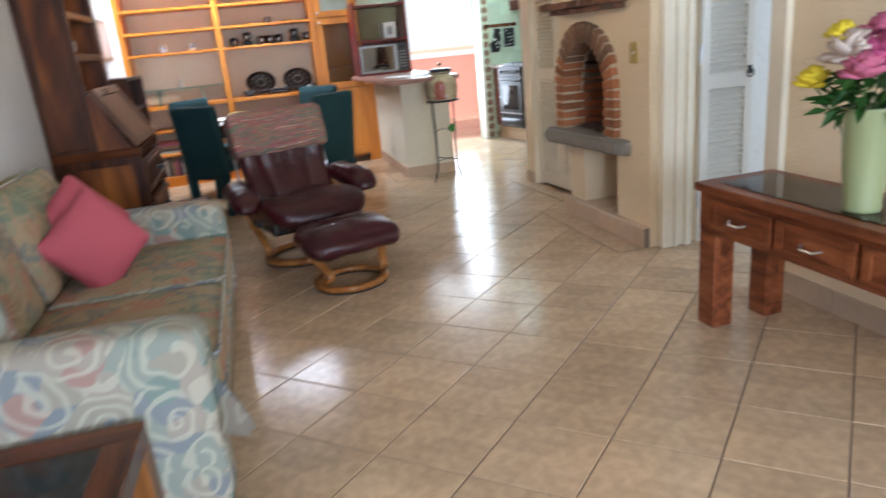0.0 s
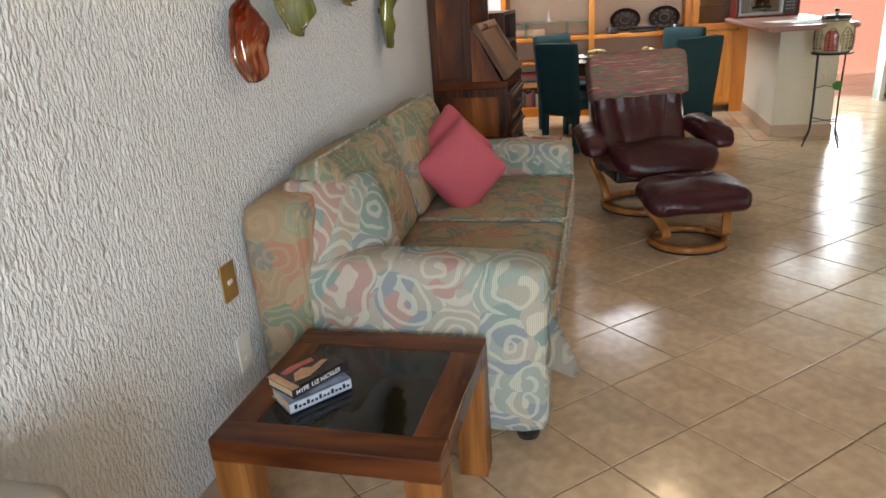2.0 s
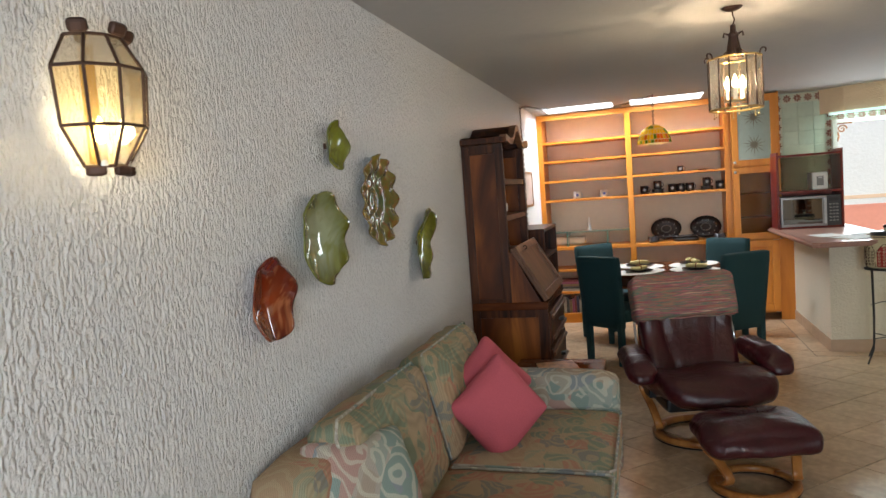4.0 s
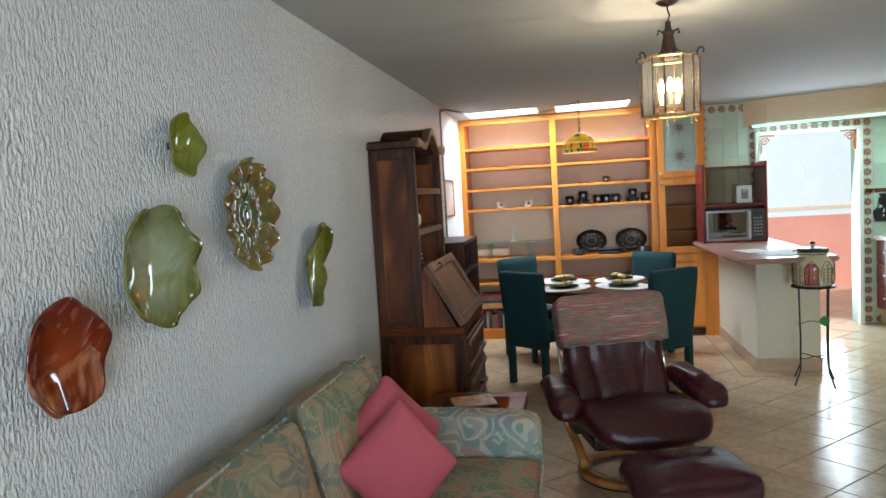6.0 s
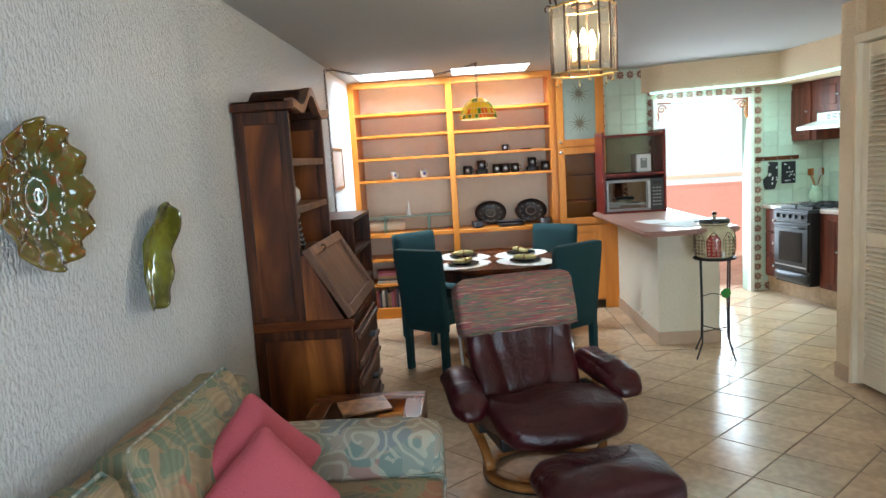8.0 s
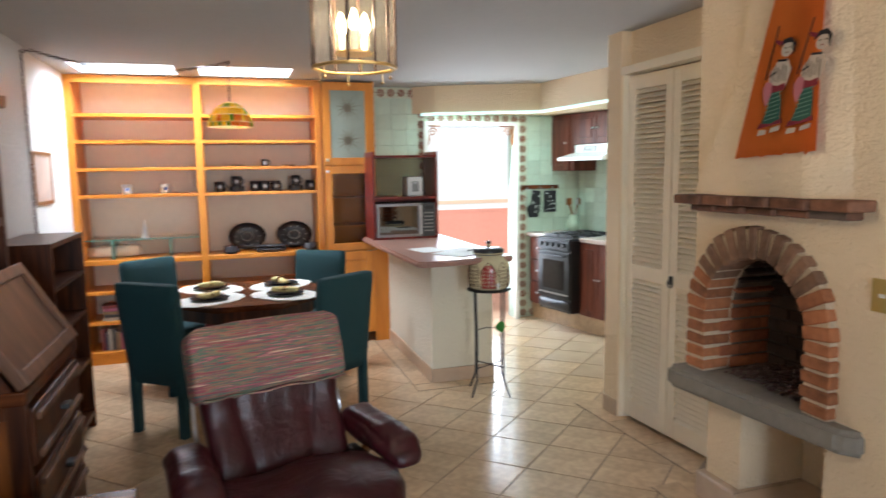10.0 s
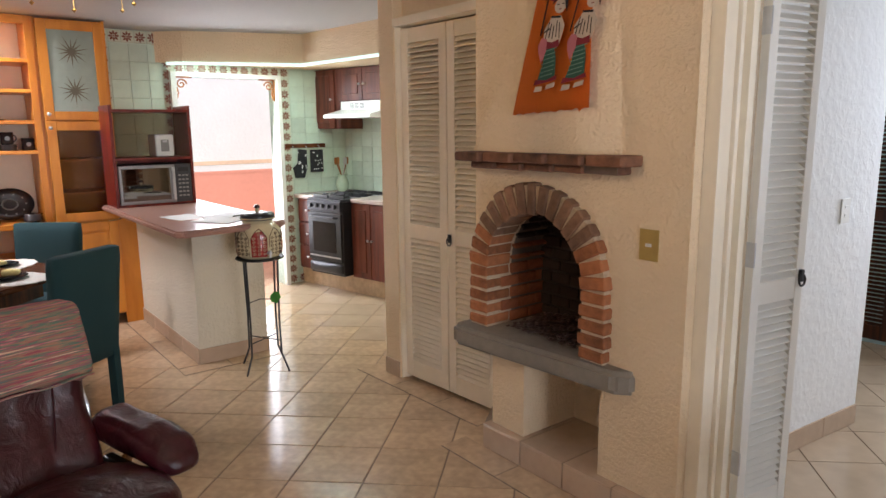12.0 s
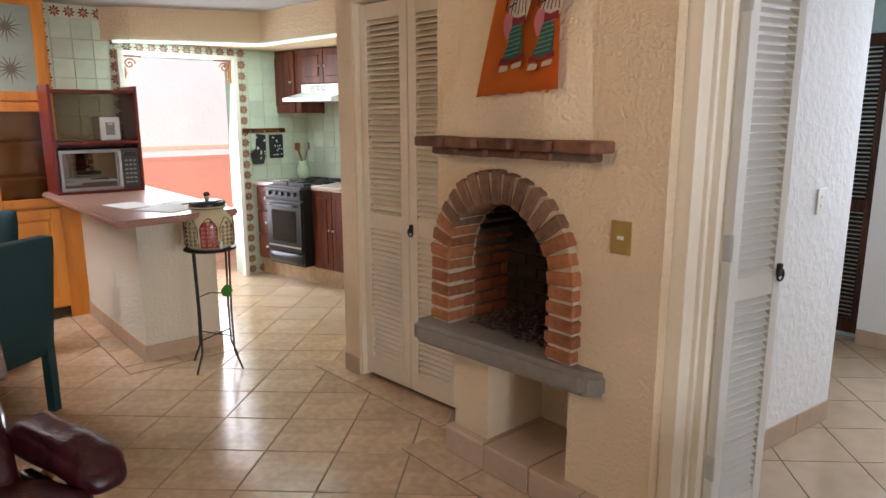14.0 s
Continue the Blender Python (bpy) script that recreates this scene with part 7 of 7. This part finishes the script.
def kthing(name, x, y, z, label, cat, group=""):
    return thing(name, KIT @ pose(x, y, z), label, cat, group)


def panel_door(parent, x, y0, y1, z0, z1, material, knob=None):
    d_ = part("door", boxes((x - 0.02, x, y0 + 0.003, y1 - 0.003, z0 + 0.003, z1 - 0.003), bevel=0.004), material, parent)
    part("raised_panel", boxes((x - 0.028, x - 0.02, y0 + 0.055, y1 - 0.055, z0 + 0.06, z1 - 0.06), bevel=0.006), material, d_)
    if knob:
        part("knob", lathe([(0, 0), (0.006, 0), (0.006, 0.01), (0.013, 0.018), (0, 0.028)], 10, m=Matrix.Translation((x - 0.02, knob[0], knob[1])) @ Matrix.Rotation(-math.pi / 2, 4, "Y")), STEEL, d_, "steel knob")
    return d_


dw = kthing("drawer_unit", 0, -0.335, 0.17, "reddish wooden kitchen drawer unit beside the stove", "kitchen unit")
part("carcass", boxes((0, 0.58, 0, 0.29, 0, 0.69)), KWOOD, dw)
for k in range(3):
    d_ = part("drawer", boxes((-0.02, 0, 0.006, 0.284, 0.01 + k * 0.228, 0.225 + k * 0.228), bevel=0.006), KWOOD, dw)
    part("knob", lathe([(0, 0), (0.006, 0), (0.006, 0.01), (0.013, 0.018), (0, 0.028)], 10, m=Matrix.Translation((-0.02, 0.145, 0.12 + k * 0.228)) @ Matrix.Rotation(-math.pi / 2, 4, "Y")), STEEL, d_, "steel knob")
for k in range(3):
    cu = kthing("kitchen_cupboard", 0, -1.30 - k * 0.50, 0.17, "reddish wooden kitchen base cupboard with two doors", "kitchen unit", "base cupboards")
    part("carcass", boxes((0, 0.58, 0, 0.49, 0, 0.69)), KWOOD, cu)
    panel_door(cu, 0, 0.245, 0.49, 0, 0.69, KWOOD, (0.27, 0.36))
    panel_door(cu, 0, 0, 0.245, 0, 0.69, KWOOD, (0.22, 0.36))
KTOP = mat("kitchen_worktop", (0.50, 0.40, 0.36), 0.2, vary=0.06, scale=50)
k1 = solo("kitchen_worktop", boxes((-0.03, 0.598, -0.345, 0.0, 0.86, 0.90), bevel=0.008), KTOP, "pinkish kitchen worktop over the drawer unit", "worktop", m=KIT)
k2 = solo("kitchen_worktop", boxes((-0.03, 0.598, -2.30, -0.812, 0.86, 0.90), bevel=0.008), KTOP, "pinkish kitchen worktop with a sink", "worktop", m=KIT)
sk_ = kthing("sink", 0.1, -1.75, 0.90, "steel kitchen sink set in the worktop", "sink")
part("rim", boxes((0, 0.40, 0, 0.5, 0.001, 0.008), bevel=0.003), STEEL, sk_)
part("bowl", boxes((0.05, 0.35, 0.05, 0.45, 0.008, 0.010)), BLACKP, sk_)
kb = structure("kitchen_plinth", boxes((0.06, 0.58, -2.30, 0.02, 0, 0.17)), TILE, "beige tiled plinth under the kitchen units")
kb.matrix_world = KIT
stv = kthing("stove", -0.14, -0.808, 0.185, "black and steel gas stove with an oven and four burners", "stove")
part("body", boxes((0.02, 0.70, 0, 0.56, 0.0, 0.76), bevel=0.006), BLACKP, stv)
b = soft(bmesh.new(), -0.01, 0.03, 0.004, 0.556, 0.02, 0.13, 0.02, (0.02, 0, 0), 4)
part("lower_drawer", b, DSTEEL, stv, "curved grey drawer front", smooth=True)
part("oven_door", boxes((-0.005, 0.02, 0.004, 0.556, 0.145, 0.64), bevel=0.006), BLACKP, stv)
part("oven_window", boxes((-0.009, -0.005, 0.09, 0.47, 0.24, 0.55)), DARKGL, stv, "dark oven window")
part("oven_band", boxes((-0.008, -0.004, 0.02, 0.54, 0.185, 0.20)), STEEL, stv, "silver band under the oven window")
part("oven_handle", tube([(-0.004, 0.05, 0.60), (-0.035, 0.08, 0.605), (-0.035, 0.48, 0.605), (-0.004, 0.51, 0.60)], 0.010, 8), DSTEEL, stv)
part("control_panel", boxes((-0.01, 0.03, 0.0, 0.56, 0.66, 0.765), bevel=0.008), DSTEEL, stv)
for k in range(5):
    part("knob", lathe([(0, 0), (0.022, 0), (0.020, 0.022), (0, 0.024)], 16, m=Matrix.Translation((-0.01, 0.08 + 0.10 * k, 0.715)) @ Matrix.Rotation(-math.pi / 2, 4, "Y")), BLACKP, stv, "black knob")
part("hob", boxes((0.0, 0.70, 0, 0.56, 0.765, 0.785), bevel=0.004), DSTEEL, stv)
for x in (0.17, 0.46):
    for y in (0.15, 0.42):
        part("burner", lathe([(0, 0.785), (0.05, 0.785), (0.05, 0.797), (0.03, 0.805), (0, 0.805)], 18, m=Matrix.Translation((x, y, 0))), BLACKP, stv)
        part("pan_support", boxes((x - 0.11, x + 0.11, y - 0.004, y + 0.004, 0.812, 0.822), (x - 0.004, x + 0.004, y - 0.11, y + 0.11, 0.812, 0.822), (x - 0.11, x - 0.10, y - 0.12, y + 0.12, 0.785, 0.82), (x + 0.10, x + 0.11, y - 0.12, y + 0.12, 0.785, 0.82)), BLACKP, stv)
for c_ in stv.children:
    c_.data.transform(Matrix.Diagonal((1, 0.82, 0.90, 1)))
up = kthing("wall_cupboard", 0.30, -0.36, 1.52, "dark reddish wall cupboard with a panelled door", "kitchen unit")
part("carcass", boxes((0, 0.298, 0, 0.38, 0, 0.565)), KWOOD, up)
panel_door(up, 0, 0.06, 0.38, 0, 0.565, KWOOD, (0.10, 0.28))
up = kthing("wall_cupboard", 0.30, -1.02, 1.78, "dark reddish wall cupboard with two small doors over the hood", "kitchen unit")
part("carcass", boxes((0, 0.298, 0, 0.655, 0, 0.305)), KWOOD, up)
panel_door(up, 0, 0.33, 0.655, 0, 0.305, KWOOD, (0.36, 0.15))
panel_door(up, 0, 0.0, 0.33, 0, 0.305, KWOOD, (0.30, 0.15))
up = kthing("wall_cupboard", 0.30, -1.45, 1.52, "dark reddish wall cupboard beside the hood", "kitchen unit")
part("carcass", boxes((0, 0.298, 0, 0.425, 0, 0.565)), KWOOD, up)
panel_door(up, 0, 0.0, 0.425, 0, 0.565, KWOOD)
hd = kthing("cooker_hood", 0.0, -1.0, 1.62, "white cooker hood sloping out over the stove", "cooker hood")
b = bmesh.new()
P = [(0.10, 0.0), (0.10, 0.03), (0.32, 0.08), (0.32, 0.155), (0.598, 0.155), (0.598, 0.0)]
lo_ = [b.verts.new((x, 0.0, z)) for x, z in P]
hi_ = [b.verts.new((x, 0.62, z)) for x, z in P]
b.faces.new(lo_)
b.faces.new(hi_[::-1])
for i in range(6):
    b.faces.new((lo_[i], lo_[(i + 1) % 6], hi_[(i + 1) % 6], hi_[i]))
bmesh.ops.recalc_face_normals(b, faces=b.faces[:])
bmesh.ops.translate(b, vec=(-0.03, 0, 0), verts=b.verts[:])
part("canopy", b, WHITEC, hd)
for k in range(3):
    part("vent_grille", boxes(*[(0.284, 0.29, 0.30 + k * 0.07 , 0.35 + k * 0.07, 0.09 + j * 0.013, 0.096 + j * 0.013) for j in range(4)]), BLACKP, hd)
kv = kthing("utensil_vase", 0.42, -0.22, 0.90, "pale green vase holding wooden spoons beside the stove", "vase")
part("body", lathe([(0, 0), (0.045, 0), (0.065, 0.05), (0.062, 0.10), (0.04, 0.145), (0.05, 0.17), (0.044, 0.17), (0.034, 0.145), (0, 0.14)], 22), mat("celadon", (0.45, 0.55, 0.42), 0.15), kv, smooth=True)
for k in range(4):
    a = k * 1.5
    sp_ = thing("cooking_spoon", KIT @ pose(0.42, -0.22, 1.03), "wooden or steel spoon standing in the vase", "spoon", "spoons in the vase")
    dx, dy = 0.06 * math.cos(a), 0.06 * math.sin(a)
    mt = BENT if k < 3 else STEEL
    part("handle", tube([(0, 0, 0), (dx, dy, 0.15)], 0.006, 6), mt, sp_)
    part("bowl", soft(bmesh.new(), dx * 1.1 - 0.022, dx * 1.1 + 0.022, dy * 1.1 - 0.008, dy * 1.1 + 0.008, 0.14, 0.21, 0.02, cuts=4), mt, sp_, smooth=True)
rk = thing("hook_rail", pose(4.03, 9.335, 1.34), "dark wooden hook rail on the tiled kitchen wall", "hook rail")
part("rail", boxes((0, 0.42, 0, 0.018, 0, 0.04), bevel=0.003), DARKH, rk)
for k in range(3):
    part("hook", tube([(0.06 + 0.14 * k, 0.0, 0.02), (0.06 + 0.14 * k, -0.02, 0.01), (0.06 + 0.14 * k, -0.02, -0.01)], 0.003, 5), STEEL, rk)
mt_ = thing("oven_mitt", pose(4.08, 9.325, 1.05), "black oven mitt with small white flowers on the rail", "oven mitt")
part("mitt", prism([(0.02, 0.0), (0.12, 0.0), (0.15, 0.10), (0.15, 0.27), (0.06, 0.28), (0.05, 0.14), (0.0, 0.10)], 0, 0.02, bevel=0.005), COTTON, mt_)
mt_.children[0].matrix_basis = pose(0, 0, 0, 90, 0, 0)
for k in range(14):
    part("flower_print", lathe([(0, 0), (0.008, 0), (0.008, 0.001), (0, 0.001)], 6, m=pose(fr.uniform(0.055, 0.14), -0.021, fr.uniform(0.02, 0.26), 90)), PAPER, mt_)
ph_ = thing("pot_holder", pose(4.27, 9.325, 1.10), "black square pot holder with small white flowers on the rail", "pot holder")
part("pad", boxes((0, 0.14, -0.012, 0, 0, 0.22), bevel=0.005), COTTON, ph_)
for k in range(14):
    part("flower_print", lathe([(0, 0), (0.007, 0), (0.007, 0.001), (0, 0.001)], 6, m=pose(fr.uniform(0.015, 0.125), -0.0125, fr.uniform(0.02, 0.20), 90)), PAPER, ph_)
tw = thing("kitchen_towel", pose(3.60, 6.76, 0.0), "orange towel hanging at the kitchen wall edge", "towel")
part("cloth", soft(bmesh.new(), 0.02, 0.10, 0.0, 0.02, 1.0, 1.45, 0.008, cuts=5, crumple=0.01), TOWEL, tw, smooth=True)
part("peg", boxes((0.04, 0.06, -0.04, 0.02, 1.43, 1.46)), STEEL, tw)

# ---- pieces: wall tiles ----
north = bpy.data.objects["wall_north"]
TP = 0.148


def glazed(seed):
    """A hand-made tile: pillowed, with slightly uneven edges."""
    r = random.Random(seed)
    b = bmesh.new()
    box(b, -TP / 2 + 0.0008, TP / 2 - 0.0008, -0.004, 0.004, -TP / 2 + 0.0008, TP / 2 - 0.0008, bevel=0.003, seg=1)
    for v in b.verts:
        v.co.x += r.uniform(-0.0007, 0.0007)
        v.co.z += r.uniform(-0.0007, 0.0007)
    return b


tme = mesh_of("wall_tile", glazed(1), MINT)
ftme_b = bmesh.new()
box(ftme_b, -0.048, 0.048, -0.004, 0.004, -0.048, 0.048, bevel=0.003, seg=1)
ftme = mesh_of("flower_tile", ftme_b, FLOWT)
fb = bmesh.new()
for k in range(8):
    a = 2 * math.pi * k / 8
    mt = Matrix.Translation((0.026 * math.cos(a), -0.0045, 0.026 * math.sin(a))) @ Matrix.Rotation(-a, 4, "Y") @ Matrix.Diagonal((0.019, 0.0012, 0.0085, 1))
    bmesh.ops.create_icosphere(fb, subdivisions=1, radius=1, matrix=mt)
bmesh.ops.create_icosphere(fb, subdivisions=1, radius=1, matrix=Matrix.Translation((0, -0.0045, 0)) @ Matrix.Diagonal((0.008, 0.0015, 0.008, 1)))
fme = mesh_of("flower", fb, FLOW)


def wtile(me, x, y, z, flower=False):
    ob = new("flower_tile" if flower else "wall_tile", me)
    ob.parent, ob.location = north, (x, y, z)
    if flower:
        f_ = new("flower", fme)
        f_.parent = ob
    return ob


Yw = 9.348
LX, RX = 2.475, 2.975
for i in range(3):
    for j in range(9):
        wtile(tme, LX + 0.051 + TP * (i + 0.5), Yw - 0.004, 2.232 - TP * (j + 0.5))
for z in [0.99 + 0.1 * k for k in range(14)]:
    wtile(ftme, LX, Yw - 0.004, z, True)
for z in [0.99 + 0.1 * k for k in range(14)]:
    wtile(ftme, RX, Yw - 0.004, z, True)
for k in range(4):
    wtile(ftme, LX + 0.1 * (k + 1), Yw - 0.004, 2.285, True)
for k in range(10):
    wtile(ftme, 3.075 + 0.0975 * k, Yw + 0.004, 2.05, True)
for k in range(21):
    wtile(ftme, 4.045, Yw + 0.004, 0.05 + 0.1 * k, True)
for i in range(4):
    for j in range(13):
        wtile(tme, 4.098 + TP * (i + 0.5), Yw + 0.004, 0.15 + TP * (j + 0.5))
for k in range(2):
    wtile(ftme, 4.15 + 0.1 * k, Yw + 0.004, 0.05, True)
ke = bpy.data.objects["wall_kitchen_east"]
for i in range(14):
    for j in range(5):
        ob = new("wall_tile", tme)
        ob.parent, ob.location, ob.rotation_euler = ke, (0.596, -0.04 - TP * (i + 0.5), 0.90 + TP * (j + 0.5)), (0, 0, math.pi / 2)

# ---- pieces: baseboards ----
bb_ = bmesh.new()
box(bb_, 0, 0.325, -0.010, 0, 0, 0.105, bevel=0.003, seg=1)
BASE = mat("baseboard_tile", (0.52, 0.38, 0.27), 0.25, vary=0.12, rand=0.3)
bbme = mesh_of("baseboard_tile", bb_, BASE)


def baseboard(name, p, q):
    p, q = Vector((*p, 0)), Vector((*q, 0))
    d = q - p
    ang = math.atan2(d.y, d.x)
    root = tagged(new(name), "beige tile baseboard along the wall", kind="structure")
    root.matrix_world = Matrix.Translation(p) @ Matrix.Rotation(ang, 4, "Z")
    k = max(1, round(d.length / 0.33))
    for i in range(k):
        ob = new("baseboard_tile", bbme)
        ob.parent, ob.location, ob.scale = root, (i * d.length / k, 0, 0), (d.length / k / 0.33, 1, 1)


# a run's tiles stand on its right-hand side
baseboard("baseboard_west_wall", (0.0, -1.3), (0.0, 5.4))
baseboard("baseboard_dining_wall", (-0.03, 7.82), (-0.03, 8.93))
baseboard("baseboard_peninsula_side", (2.52, 8.93), (2.52, 7.55))
baseboard("baseboard_peninsula_front", (2.51, 7.56), (3.0, 7.56))
baseboard("baseboard_peninsula_back", (2.99, 7.55), (2.99, 8.93))
baseboard("baseboard_closet_post", (3.405, 6.67), (3.405, 6.52))
baseboard("baseboard_hall", (3.95, 4.598), (4.875, 4.51))
baseboard("baseboard_near_wall", (3.40, 3.66), (3.40, -1.3))
baseboard("baseboard_hall_end", (6.22, 4.83), (6.22, -1.3))
for k in range(4):
    y1 = 5.52 - k * 0.255
    ob = new("step_tile", mesh_of("step_tile", boxes((3.205, 3.215, y1 - 0.25, y1, 0.0, 0.114), bevel=0.003, seg=1), BASE))
    ob.parent = hearth
    ob = new("step_tile", mesh_of("step_tile", boxes((3.205, 3.60, y1 - 0.25, y1, 0.114, 0.122), bevel=0.003, seg=1), BASE))
    ob.parent = hearth

# ---- pieces: floor tiles ----
X0, Y0, HX, HY, G = 1.357, 3.566, 0.2426, 0.2251, 0.0042
ft = prism([(HX - G, 0), (0, HY - G), (-HX + G, 0), (0, -HY + G)], -0.006, 0.0)
bmesh.ops.bevel(ft, geom=[e for e in ft.edges if all(v.co.z > -0.001 for v in e.verts)], offset=0.002, segments=1, affect="EDGES")
tile_me = mesh_of("floor_tile", ft, TILE)
lay = random.Random(21)
near, rest = [], []
for i in range(-8, 30):
    for j in range(-26, 42):
        if (i + j) % 2 == 0:
            continue
        x, y = X0 + HX * i, Y0 + HY * j
        if not (-0.15 < x < 7.9 and -1.3 < y < 12.4):
            continue
        if x < 3.55 and 1.4 < y < 9.3:
            near.append((x, y))
        else:
            rest.append((x, y))
near.sort(key=lambda p: (p[0] - 1.8) ** 2 * 2 + (p[1] - 5.0) ** 2)
for x, y in near[:300]:
    ob = new("floor_tile", tile_me)
    ob.parent, ob.location = floor, (x, y, 0)
    ob.rotation_euler = (lay.gauss(0, 0.0016), lay.gauss(0, 0.0016), math.pi if lay.random() < 0.5 else 0)
bm = bmesh.new()
for x, y in near[300:] + rest:
    prism([(x + HX - G, y), (x, y + HY - G), (x - HX + G, y), (x, y - HY + G)], -0.006, 0.0, bm)
tagged(new("floor_tiles_beyond", mesh_of("floor_tiles_beyond", bm, mat("far_floor_tile", (0.50, 0.37, 0.25), 0.18, vary=0.16, scale=9, coarse=2.5, island=0.25))), kind="stuff").parent = floor

# border tiles laid square along the closet, the hearth and the peninsula
BED = mat("border_joint", (0.16, 0.115, 0.075), 0.8)


def border(p, q, w):
    p, q = Vector((*p, 0)), Vector((*q, 0))
    d = q - p
    m = Matrix.Translation(p) @ Matrix.Rotation(math.atan2(d.y, d.x), 4, "Z")
    bed = new("border_bed", mesh_of("border_bed", boxes((0, d.length, 0, w, -0.003, 0.0015)), BED))
    bed.parent, bed.matrix_basis = floor, m
    k = max(1, round(d.length / 0.33))
    tile = mesh_of("border_tile", boxes((0.003, d.length / k - 0.003, 0.003, w - 0.005, 0.0, 0.0035), bevel=0.001, seg=1), TILE)
    for i in range(k):
        ob = new("border_tile", tile)
        ob.parent = floor
        ob.matrix_basis = m @ Matrix.Translation((i * d.length / k, 0, 0))


border((3.49, 5.71), (3.44, 6.83), 0.165)
border((3.205, 4.51), (3.205, 5.65), 0.155)
border((2.51, 7.56), (2.51, 8.93), 0.14)
border((3.0, 7.555), (2.37, 7.555), 0.14)
